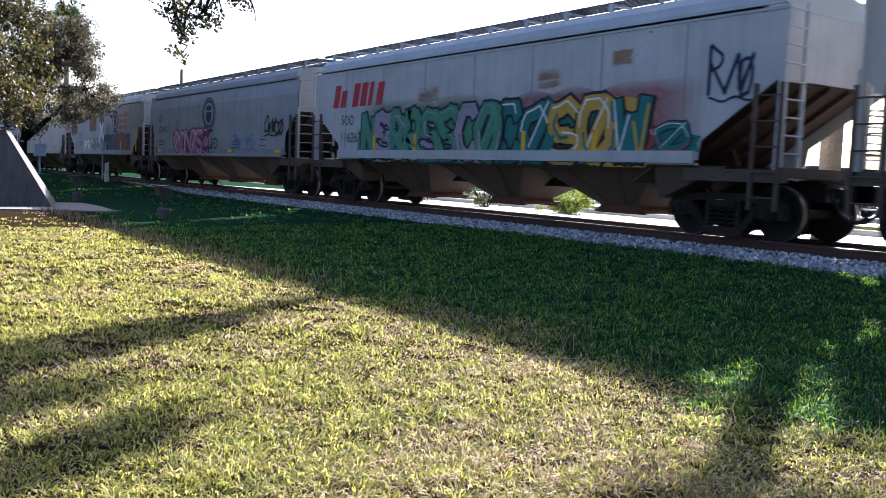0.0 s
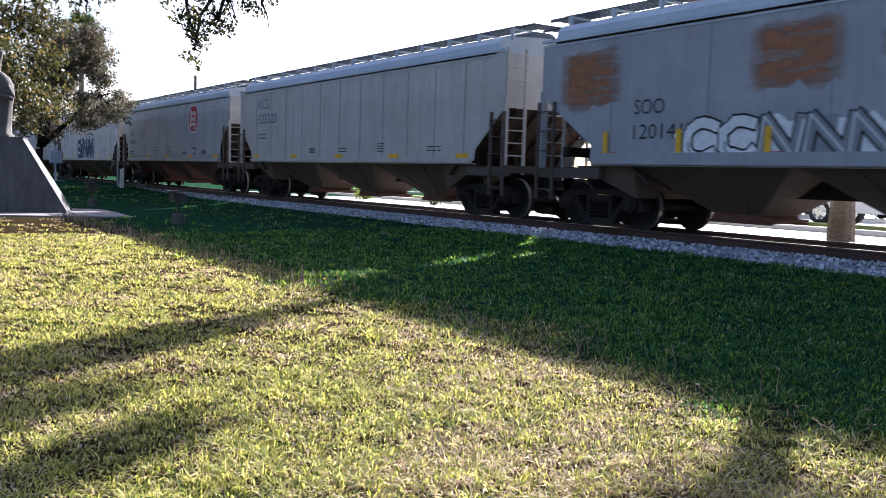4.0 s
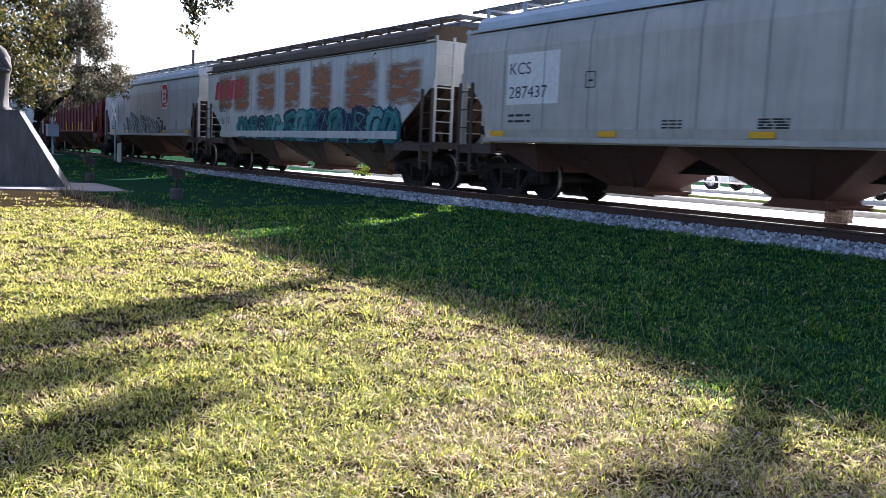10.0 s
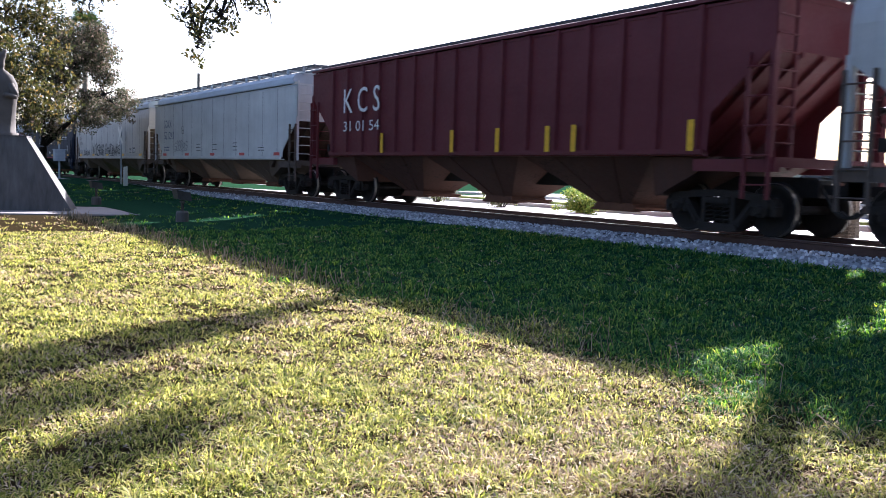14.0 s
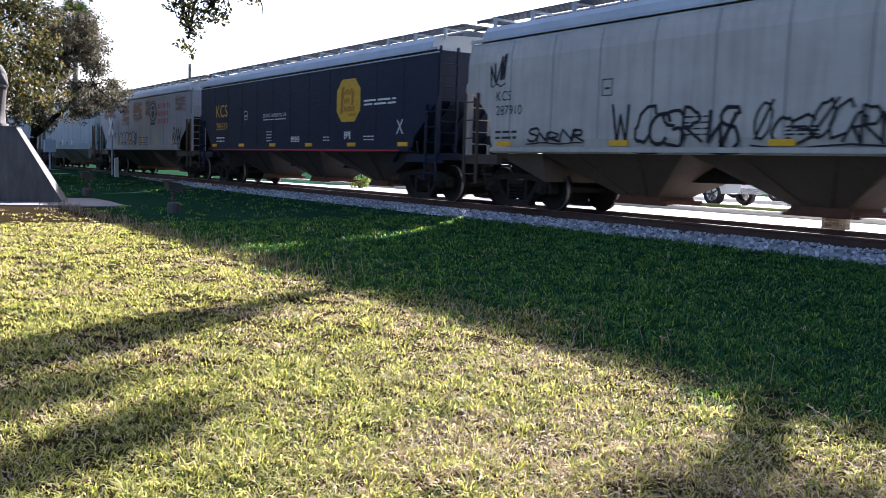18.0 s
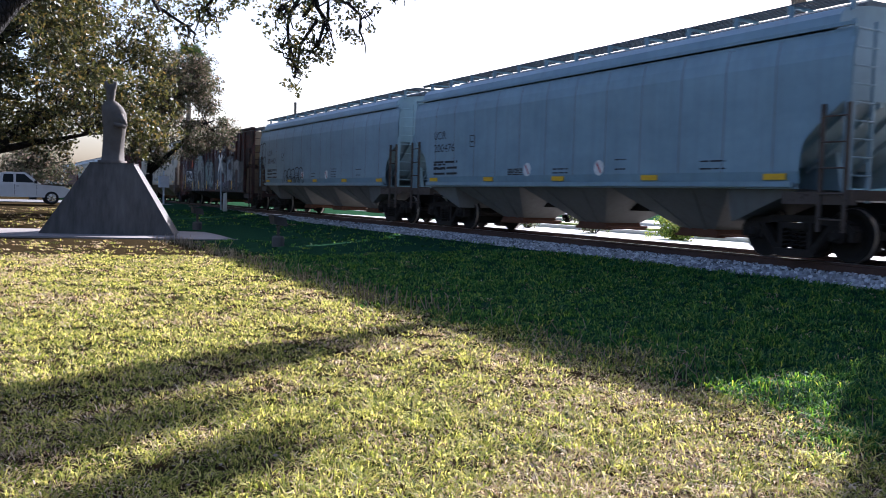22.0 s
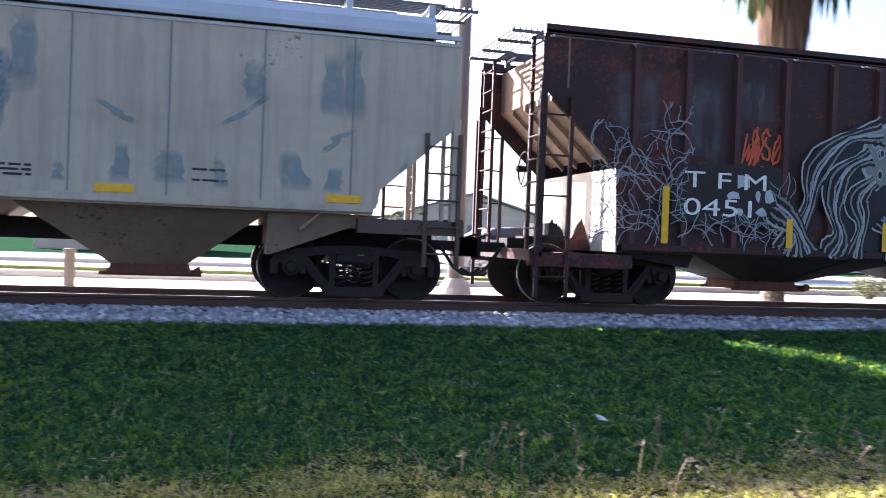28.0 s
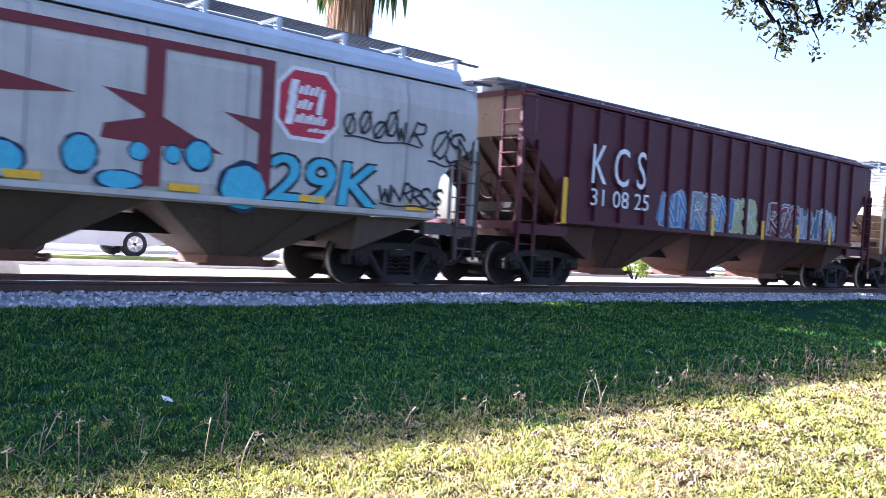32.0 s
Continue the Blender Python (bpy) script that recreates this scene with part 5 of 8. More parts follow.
# cars 15, 16
for i, num in ((15, "200476"), (16, "200482")):
    c = car_at(i, "clean blue-grey covered hopper car with dark numbers, moving", P_UCIR, "curved", roof=P_UCIR, bay_mat=P_BELLY_GREY, bays=3, seams=12, eave=3.74)
    marks(c, "UCIR", num, -6.75, 2.58, gap=0.37, h=0.23, wn=1.26)
    bars(c, -6.75, -5.3, 1.5, 2.0, 3, BLACK_INK, 2, 0.06)
    if i == 16:
        loops(c, -8.1, -7.2, 2.0, 3.3, 2, Z["black"], 0.035, 161)
        loops(c, -4.3, -1.7, 1.3, 2.0, 5, Z["black"], 0.045, 162)
    for x in (-1.7, 1.15):
        g = Geo()
        g.face([on_side(a, b, 0.005) for a, b in ring(x, 1.64, 0.17, 0.17, 16, random.Random(1))], 0)
        g.face([on_side(x - 0.1, 1.74, 0.008), on_side(x - 0.06, 1.76, 0.008), on_side(x + 0.1, 1.54, 0.008), on_side(x + 0.06, 1.52, 0.008)], 1)
        part("warning_disc", g, [WHITE_INK, RED_INK], c, "small white disc with red stroke")
    data_bars(c, BLACK_INK, i)
# car 17: dark open hopper
def bands(car, spine, n, spread, mats, w, off, seed):
    """Flowing parallel bands along a bent spine, pale with dark gaps between them."""
    rnd = random.Random(seed)
    g = Geo()
    for k in range(n):
        u = (k + 0.5) / n - 0.5
        line = []
        for i, (x, z) in enumerate(spine):
            q = spine[min(i + 1, len(spine) - 1)], spine[max(i - 1, 0)]
            dx, dz = q[0][0] - q[1][0], q[0][1] - q[1][1]
            l = math.hypot(dx, dz) or 1
            o = u * spread * (0.7 + 0.3 * math.sin(0.5 * i + seed)) + rnd.uniform(-0.012, 0.012)
            line.append((x - dz / l * o, max(z + dx / l * o, 0.86)))
        ribbon(g, line, w * rnd.uniform(0.7, 1.1), off + 0.0004 * k, k % len(mats))
    return tagged(part("graffiti_band", g, mats, car, "flowing bands of pale spray paint"), kind="stuff")


def shapes(car, name, label, mats, polys):
    """Flat painted patches: (material slot, height above the sheet, outline)."""
    g = Geo()
    for mi, off, pts in polys:
        g.face([on_side(x, max(z, 0.86), off) for x, z in pts], mi)
    return tagged(part(name, g, mats, car, label), kind="stuff")


c = car_at(17, "dark brown ribbed open hopper car covered in white graffiti, moving", P_TFM, roof=P_TFM, bay_mat=P_BELLY_DARK, cut=(3.18, 2.05, 1.2), ribs=18, sill=0.92, eave=3.9, refl=None, open_top=True, end_mat=P_SLOPE_TAN, slope_mat=P_SLOPE_TAN, rib_mat=P_TFM_RIB)
for x0, x1, z0, z1, k in ((-6.6, -5.75, 2.2, 3.6, 1), (-5.7, -4.85, 2.9, 3.65, 2), (-7.7, -6.8, 2.6, 3.6, 3), (-3.0, -2.1, 3.1, 3.7, 4), (1.0, 1.9, 2.9, 3.7, 5), (4.2, 5.1, 2.9, 3.7, 6)):
    patch(c, x0, x1, z0, z1, GREY_BLOOM, 170 + k, "faded chalky patch on the side sheet")
shapes(c, "number_panel", "black repainted number panel", [P_BELLY_DARK], [(0, 0.078, [(-6.66, 1.3), (-4.8, 1.28), (-4.78, 2.2), (-5.6, 2.22), (-6.64, 2.18)])])
lettering(c, "T F M", -6.46, -5.06, 1.84, 2.08, WHITE_INK, 0.085)
lettering(c, "0451", -6.46, -5.3, 1.42, 1.68, WHITE_INK, 0.085)
rr = random.Random(173)
shapes(c, "stencil_remnant", "scraped white remains of old stencils", [Z["silver"]], [(0, 0.081 + 0.0004 * k, ring(rr.uniform(-5.75, -4.95), rr.choice((1.5, 1.75, 1.95)), rr.uniform(0.03, 0.1), rr.uniform(0.05, 0.12), 7, rr, 0.8)) for k in range(7)])
tag(c, -5.52, -4.84, 2.2, 2.85, 5, Z["orange"], 0.035, 171, "orange sprayed tag")
webs(c, -7.9, -6.5, 0.9, 2.6, 34, Z["grey"], 172)
webs(c, -6.6, -4.5, 0.9, 1.35, 22, Z["grey"], 174)
webs(c, -4.9, -4.3, 1.2, 2.0, 8, Z["grey"], 175)
webs(c, -7.0, -6.4, 2.3, 2.95, 6, Z["grey"], 177)
# a dome with pale spots among flowing bands
polys = [(0, 0.0785, ring(-2.75, 2.0, 1.25, 1.15, 30, rr, 0.12)), (1, 0.0795, ring(-2.75, 2.45, 0.62, 0.6, 28, rr, 0.05)), (2, 0.0805, ring(-2.75, 2.45, 0.56, 0.54, 28, rr, 0.05)), (0, 0.0815, ring(-2.72, 1.78, 0.4, 0.3, 24, rr, 0.1))]
for k in range(13):
    x, z = -2.75 + rr.uniform(-0.42, 0.42), 2.52 + rr.uniform(-0.32, 0.36)
    e = rr.uniform(0.04, 0.085)
    polys += [(1, 0.083 + 0.0006 * k, ring(x, z, e, e * 1.5, 12, rr, 0.1)), (0, 0.0834 + 0.0006 * k, ring(x, z, e * 0.6, e, 10, rr, 0.1))]
shapes(c, "graffiti_piece", "pale grey-green spotted dome painted over dark ground", [Z["black"], Z["chalk"], Z["moss"]], polys)
for k, sp in enumerate((((-3.0, 2.9), (-3.7, 2.7), (-4.2, 2.2), (-4.3, 1.6), (-4.7, 0.9)), ((-3.2, 2.5), (-3.7, 2.2), (-3.85, 1.7), (-3.7, 1.2), (-3.9, 0.88)), ((-3.1, 2.1), (-3.4, 1.8), (-3.3, 1.4), (-3.45, 0.88)),
                        ((-2.4, 2.1), (-2.1, 1.8), (-2.25, 1.3), (-2.1, 0.88)), ((-2.3, 2.6), (-1.8, 2.35), (-1.65, 1.8), (-1.8, 1.3), (-1.5, 0.88)), ((-4.9, 1.6), (-4.5, 1.3), (-4.3, 0.9)), ((-2.95, 1.5), (-2.7, 1.2), (-2.6, 0.88)))):
    bands(c, bend(sp), 9, 0.56, [Z["chalk"], Z["black"], Z["moss"], Z["black"], Z["grey"]], 0.042, 0.086 + 0.0032 * k, 40 + k)
# the pale pitted mass beside it
polys = [(0, 0.0785, [(-1.6, 0.88), (-1.55, 2.1), (-1.2, 2.6), (-0.6, 2.78), (0.2, 2.65), (0.75, 2.3), (0.95, 0.88)])]
for k in range(70):
    x, z = rr.uniform(-1.4, 0.85), rr.uniform(1.0, 2.5)
    polys.append((1 + k % 2, 0.08 + 0.0002 * k, ring(x, z, rr.uniform(0.02, 0.1), rr.uniform(0.03, 0.13), 9, rr, 0.6)))
shapes(c, "graffiti_piece", "pale sage spray paint with dark pitted marks", [WORN_SAGE, Z["black"], Z["ash"]], polys)
# large pale letters with dark edges: upright blocks and rounded counters
polys, j = [], 0
for x, w, z1, hole in ((1.15, 0.95, 2.65, ((0.32, 0.62, 0.0, 0.36), (0.34, 0.62, 0.62, 1.0))), (2.35, 1.25, 2.45, ((0.32, 0.66, 0.3, 0.62),)), (3.85, 1.25, 2.75, ((0.34, 0.64, 0.62, 0.82), (0.4, 0.62, 0.0, 0.3))), (5.3, 1.15, 2.5, ((0.36, 0.62, 0.0, 0.7),)), (6.55, 0.6, 2.4, ())):
    o = 0.079 + 0.004 * j
    h = z1 - 0.9
    def quad(u0, u1, v0, v1, e=0.0):
        return [(x + w * u0 - e, 0.9 + h * v0 - e), (x + w * u1 + e, 0.9 + h * v0 - e), (x + w * u1 + e + 0.06, 0.9 + h * v1 * 0.97), (x + w * (u0 + u1) / 2, 0.9 + h * v1 + e), (x + w * u0 - e - 0.03, 0.9 + h * v1 * 0.95)]
    polys += [(1, o, quad(0, 1, 0, 1, 0.07)), (0, o + 0.001, quad(0, 1, 0, 1)), (3, o + 0.002, quad(0.04, 0.96, 0, 0.3))]
    for u0, u1, v0, v1 in hole:
        polys += [(1, o + 0.003, quad(u0 - 0.05, u1 + 0.05, v0, v1, 0.02)), (2, o + 0.0036, quad(u0, u1, v0, v1 * 0.98))]
    j += 1
shapes(c, "graffiti_piece", "large pale grey block-letter graffiti with dark edges", [WORN_CHALK, Z["black"], P_TFM, WORN_MAUVE], polys)
webs(c, 1.0, 6.6, 0.9, 1.35, 26, Z["white"], 178)
webs(c, 0.9, 1.9, 2.5, 3.1, 10, Z["grey"], 176)
webs(c, 2.7, 3.5, 2.5, 3.2, 10, Z["silver"], 179)
webs(c, 4.3, 5.5, 2.6, 3.4, 12, Z["silver"], 180)
for x, h in ((-6.72, 0.85), (-4.59, 0.45), (-2.83, 0.45), (-0.75, 0.45), (1.9, 0.5), (5.0, 0.5)):
    g = Geo()
    g.box(x - 0.055, x + 0.055, -SIDE - 0.115, -SIDE - 0.11, 0.98, 0.98 + h)
    part("reflector", g, YELLOW, c)
# car 18
c = car_at(18, "pale warm grey covered hopper car with blue paint remains, moving", P_SAND, roof=P_LID, bay_mat=P_BELLY_TAN, end_mat=P_TAN, slope_mat=P_SLOPE_TAN)
lettering(c, "KCS", -5.6, -4.75, 2.98, 3.33, Z["blue"])
lettering(c, "525348", -5.6, -4.0, 2.42, 2.83, BLACK_INK)
rr = random.Random(18)
for k in range(38):
    if k < 18:       # low fins and blocks along the sill, ragged at the top
        x, z0, w, h = -5.4 + 0.72 * k + rr.uniform(-0.25, 0.25), 1.48, rr.uniform(0.08, 0.32), rr.uniform(0.2, 0.6)
        lean = rr.uniform(-0.3, 0.4)
    elif k < 30:     # upright streaks higher up
        x, z0, w, h = rr.uniform(-3.4, 6.6), rr.uniform(2.0, 2.7), rr.uniform(0.1, 0.2), rr.uniform(0.6, 1.15)
        lean = rr.uniform(-0.05, 0.05)
    else:            # slanting swipes
        x, z0, w, h = rr.uniform(-4.4, 6.6), rr.uniform(1.9, 2.4), rr.uniform(0.07, 0.12), rr.uniform(0.3, 0.5)
        lean = rr.choice((-1, 1, 1)) * rr.uniform(1.0, 1.7)
    left, right = [], []
    for i in range(8):
        u = i / 7
        width = w * (1 - 0.55 * u if k < 18 else rr.uniform(0.7, 1.2))
        x_ = x + lean * u * h + rr.uniform(-0.03, 0.03)
        z_ = min(z0 + h * u + rr.uniform(-0.02, 0.02), 3.55)
        left.append((x_ - width * rr.uniform(0.6, 1.1), z_))
        right.append((x_ + width * rr.uniform(0.6, 1.1), z_))
    g = Geo()
    for i in range(7):
        g.face([on_side(p, q, 0.003 + 0.0002 * k) for p, q in (left[i], right[i], right[i + 1], left[i + 1])])
    part("stain", g, BLUE_SMEAR, c, "blue paint remains")
data_bars(c, BLACK_INK, 18, False)
# car 19
c = car_at(19, "oxide-red ribbed hopper car with white lettering and graffiti strip, moving", P_RED, roof=P_RED, bay_mat=P_BELLY_RUST, end_mat=P_SLOPE_TAN, slope_mat=P_SLOPE, **RIBBED)
lettering(c, "K C S", -5.75, -3.82, 2.25, 3.1, WHITE_INK, 0.085)
lettering(c, "31 08 25", -5.75, -3.65, 1.78, 2.15, WHITE_INK, 0.085)
for a, b, f, sd in ((-3.0, 0.0, ("steel", "grey", "blue"), 191), (0.0, 1.3, ("lime", "lime", "maroon"), 192), (2.0, 6.1, ("steel", "steel", "maroon", "grey"), 193)):
    piece(c, a, b, 1.45, 2.35, max(3, int((b - a) / 0.55)), tuple(Z[q] for q in f), Z["silver"], Z["white"], sd, "silver and blue graffiti strip", 0.3)
for x, h in ((-6.6, 0.95), (-0.9, 0.5), (1.6, 0.5), (3.6, 0.5), (5.6, 0.5)):
    g = Geo()
    x += ART[0]
    g.box(x - 0.07, x + 0.07, -SIDE - 0.09, -SIDE - 0.085, 1.35, 1.35 + h)
    part("reflector", g, YELLOW, c)
# car 20
c = car_at(20, "grey covered hopper car with sky-blue and maroon graffiti, moving", P_TAN, "curved", roof=P_LID, bay_mat=P_BELLY, refl=(YELLOW, 7), seams=9)
octagon(c, 3.65, 4.8, 2.34, 3.45, RED_INK, WHITE_INK, WHITE_INK)
for k, (dx, dz) in enumerate(((-0.05, -0.05), (0.05, -0.05), (-0.05, 0.05), (0.05, 0.05), (0, 0))):
    lettering(c, "29K", 3.55 + dx, 5.65 + dx, 1.34 + dz, 2.05 + dz, Z["black"], 0.008 + 0.001 * k, name="graffiti_letter", slant=0.12)
for k, (dx, dz) in enumerate(((-0.025, 0), (0.025, 0), (0, 0.02))):
    lettering(c, "29K", 3.55 + dx, 5.65 + dx, 1.34 + dz, 2.05 + dz, Z["sky"], 0.014 + 0.001 * k, name="graffiti_letter", slant=0.12)
g = Geo()
rr = random.Random(5)
for x, z, a, b in ((3.65, 1.5, 0.36, 0.33), (1.2, 1.76, 0.22, 0.24), (2.0, 1.87, 0.13, 0.12), (2.5, 1.87, 0.12, 0.12), (2.9, 1.9, 0.2, 0.2), (0.2, 1.6, 0.3, 0.22), (1.75, 1.45, 0.3, 0.12)):
    g = Geo()
    g.face([on_side(p - 0.5, q, 0.008) for p, q in ring(x, z, a * 1.2, b * 1.2, 20, rr, 0.1)], 1)
    g.face([on_side(p - 0.5, q, 0.012) for p, q in ring(x, z, a, b, 20, rr, 0.1)], 0)
    part("graffiti_disc", g, [Z["sky"], Z["navy"]], c, "sky-blue sprayed disc with a dark rim")
for k, pts in enumerate((((1.45, 2.69), (2.2, 2.65), (2.2, 2.34)), ((3.25, 2.59), (3.95, 2.55), (3.95, 2.3)), ((1.46, 2.0), (3.3, 1.95), (2.3, 2.4), (1.5, 2.2)), ((-1.2, 2.9), (1.1, 2.55), (-1.2, 2.3)),
                         ((2.05, 1.4), (2.33, 1.4), (2.33, 3.36), (2.05, 3.36)), ((3.86, 1.35), (4.1, 1.35), (4.1, 3.4), (3.86, 3.4)), ((-0.4, 3.3), (4.1, 3.38), (4.1, 3.48), (-0.4, 3.45)), ((-0.3, 1.4), (0.0, 1.4), (0.0, 3.4), (-0.3, 3.4)))):
    g = Geo()
    g.face([on_side(x - 0.5, z, 0.006 + 0.0008 * k) for x, z in pts])
    part("graffiti_stroke", g, Z["maroon"], c, "maroon sprayed arrow or bar")
tag(c, 4.95, 6.6, 2.5, 2.98, 6, Z["black"], 0.04, 201)
tag(c, 6.8, 7.9, 2.25, 2.98, 3, Z["black"], 0.05, 202)
tag(c, 5.75, 7.1, 1.43, 1.8, 6, Z["black"], 0.05, 203)
# cars far behind
tail = [(P_WHITE, "white"), (P_RED, "oxide-red"), (P_GREY, "grey"), (P_UCIR, "blue-grey"), (P_WHITE, "white"), (P_RED, "oxide-red"), (P_TAN, "warm grey"), (P_GREY, "grey"), (P_WHITE, "white"), (P_TAN, "warm grey"), (P_RED, "oxide-red"), (P_GREY, "grey")]
for i in range(21, len(JOIN) - 1):
    m, word = tail[(i - 21) % len(tail)]
    car_at(i, word + " hopper car at the tail of the train, moving", m, roof=P_LID, bay_mat=P_BELLY, keyed=i < 23)

# ---- street and verge beyond the track ----
CONCRETE = mottled("sunlit_concrete", (0.46, 0.44, 0.41), (0.6, 0.58, 0.54), 3, 0.5, 0.15, 0.01, world_space=True)
KERB = mottled("kerb_concrete", (0.38, 0.37, 0.34), (0.5, 0.48, 0.45), 8, 0.85, 0.2, 0.01, world_space=True)


ASPHALT = mottled("worn_grey_asphalt", (0.1, 0.1, 0.1), (0.2, 0.195, 0.185), 5, 0.85, 0.2, 0.01, world_space=True)
MEDIAN_TURF = mottled("sunlit_short_grass", (0.1, 0.13, 0.03), (0.26, 0.28, 0.08), 9, 0.9, 0.6, 0.03, world_space=True)


def strip(name, x0, x1, y0, y1, z, mat, label, category):
    g = Geo()
    g.box(x0, x1, y0, y1, z - 0.12, z)
    return tagged(part(name, g, mat), label, category, kind="structure")


strip("road", -400, 400, 19.2, 26.6, 0.44, CONCRETE, "pale concrete street behind the track in full sun", "road")
strip("pavement", -400, 400, 15.75, 18.95, 0.435, CONCRETE, "pale sunlit hard shoulder between track and street", "pavement")
strip("pavement", -400, 400, 27.0, 33.5, 0.5, CONCRETE, "pale concrete parking strip beyond the street", "pavement")
for y in (18.95, 26.6):
    strip("kerb", -400, 400, y, y + 0.25 if y < 20 else y + 0.4, 0.56, KERB, "low concrete kerb of the street", "kerb")
strip("median", -400, 400, 21.85, 22.7, 0.52, MEDIAN_TURF, "narrow grass median along the street", "median")
strip("road", -66, -57.5, -90, 11.0, 0.47, ASPHALT, "pale side street that crosses the track", "road")

# ---- plants ----


def bark_mat(name):
    """Plated oak bark: pale flaking ridges between deep dark cracks that run up the trunk."""
    m = shade(name, (0.03, 0.025, 0.02), 0.95)
    v = coords(m, (1, 1, 0.38))
    wob = node(m, "ShaderNodeTexNoise", Scale=5.0, Detail=4.0)
    link(m, v, wob.inputs["Vector"])
    warped = mix(m, 0.12, v, wob.outputs["Color"], "ADD")
    cell = node(m, "ShaderNodeTexVoronoi", Scale=15.0)
    cell.feature = "DISTANCE_TO_EDGE"
    link(m, warped, cell.inputs["Vector"])
    plates = ramp(m, cell.outputs["Distance"], [(0.0, (0, 0, 0)), (0.16, (0.75, 0.75, 0.75)), (0.5, (1, 1, 1))])
    fine = noise_of(m, v, 40, 5, 0.7)
    col = mix(m, plates, (0.007, 0.006, 0.005), ramp(m, fine, [(0.3, (0.015, 0.012, 0.01)), (0.7, (0.042, 0.036, 0.031))]))
    link(m, col, bsdf(m, "Base Color"))
    bump(m, mix(m, 0.25, plates, ramp(m, fine, [(0, (0, 0, 0)), (1, (1, 1, 1))])), 1.0, 0.06)
    return m


BARK = bark_mat("oak_bark")
PALM_BARK = mottled("palm_bark", (0.11, 0.09, 0.068), (0.24, 0.19, 0.14), 10, 0.95, 0.8, 0.05, stretch=(1, 1, 2.5))
DEAD_FROND = per_island("dead_frond", [(0, (0.1, 0.06, 0.034)), (0.6, (0.23, 0.145, 0.085)), (1, (0.38, 0.27, 0.17))], 0.8, None, 0.25)
OAK_LEAF = per_island("live_oak_leaf", [(0, (0.02, 0.028, 0.012)), (0.5, (0.045, 0.055, 0.02)), (0.85, (0.1, 0.095, 0.035)), (1, (0.18, 0.13, 0.055))], 0.45, None, 0.35, (1.5, 1.25, 0.8))
GREY_LEAF = per_island("dusty_leaf", [(0, (0.05, 0.06, 0.03)), (0.5, (0.11, 0.11, 0.06)), (0.8, (0.2, 0.15, 0.1)), (1, (0.3, 0.22, 0.17))], 0.6, None, 0.3)
PALM_LEAF = per_island("palm_leaf", [(0, (0.03, 0.06, 0.015)), (1, (0.08, 0.12, 0.03))], 0.4, None, 0.3)
HEDGE_LEAF = per_island("hedge_leaf", [(0, (0.06, 0.11, 0.02)), (0.5, (0.17, 0.24, 0.035)), (1, (0.36, 0.36, 0.07))], 0.6, None, 0.4)
BUSH_LEAF = per_island("bush_leaf", [(0, (0.05, 0.07, 0.025)), (0.6, (0.12, 0.14, 0.05)), (1, (0.3, 0.26, 0.2))], 0.6, None, 0.35)


def ball(rs, n):
    d = rs.normal(0, 1, (n, 3))
    d /= np.linalg.norm(d, axis=1)[:, None]
    return d * rs.uniform(0, 1, (n, 1)) ** 0.5


def leaf_mesh(name, spots, size, mat, seed, slim=0.5, droop=0.0):
    """Many small folded leaves. spots: centre, spread (x, y, z), number."""
    rs = np.random.RandomState(seed)
    c = np.concatenate([np.array(p) + ball(rs, n) * np.array(s) * 1.9 for p, s, n in spots])
    n = len(c)
    d = rs.normal(0, 1, (n, 3))
    d[:, 2] -= droop
    d /= np.linalg.norm(d, axis=1)[:, None]
    e = np.cross(d, rs.normal(0, 1, (n, 3)))
    e /= np.linalg.norm(e, axis=1)[:, None]
    l = size * rs.uniform(0.6, 1.3, (n, 1))
    f = np.cross(d, e)
    v = np.stack([c - d * l / 2, c + e * l * slim / 2 + f * l * 0.08, c + d * l / 2, c - e * l * slim / 2 + f * l * 0.08], 1).reshape(-1, 3)
    me = bpy.data.meshes.new(name)
    me.vertices.add(4 * n)
    me.vertices.foreach_set("co", v.ravel())
    me.loops.add(4 * n)
    me.loops.foreach_set("vertex_index", np.arange(4 * n))
    me.polygons.add(n)
    me.polygons.foreach_set("loop_start", np.arange(0, 4 * n, 4))
    me.update(calc_edges=True)
    me.materials.append(mat)
    return me


def limb(g, pts, r0, r1, n=9):
    """A tapering limb swept through the points in one skin, with knots and swellings."""
    k = len(pts) - 1
    P = [Vector(p) for p in pts]
    start = len(g.v)
    side = None
    for i, p in enumerate(P):
        d = (P[min(i + 1, k)] - P[max(i - 1, 0)]).normalized()
        side = (side - d * side.dot(d)).normalized() if side is not None and (side - d * side.dot(d)).length > 1e-4 else d.orthogonal().normalized()
        up = d.cross(side)
        r = r0 + (r1 - r0) * i / k
        for j in range(n):
            w = 2 * math.pi * j / n
            q = r * (1 + 0.16 * noise.noise((p.x * 1.7 + math.cos(w), p.y * 1.7 + math.sin(w), p.z * 1.7)))
            g.v.append(tuple(p + side * (q * math.cos(w)) + up * (q * math.sin(w))))
    for i in range(k):
        for j in range(n):
            a, b = start + i * n + j, start + i * n + (j + 1) % n
            g.f.append((a, b, b + n, a + n))
            g.m.append(0)
    g.f += [tuple(start + j for j in reversed(range(n))), tuple(start + k * n + j for j in range(n))]
    g.m += [0, 0]


def crooked(p, q, steps, wob, rnd):
    p, q = Vector(p), Vector(q)
    return [tuple(p.lerp(q, i / steps) + (Vector((rnd.uniform(-1, 1), rnd.uniform(-1, 1), rnd.uniform(-1, 1))) * wob if 0 < i < steps else Vector((0, 0, 0)))) for i in range(steps + 1)]


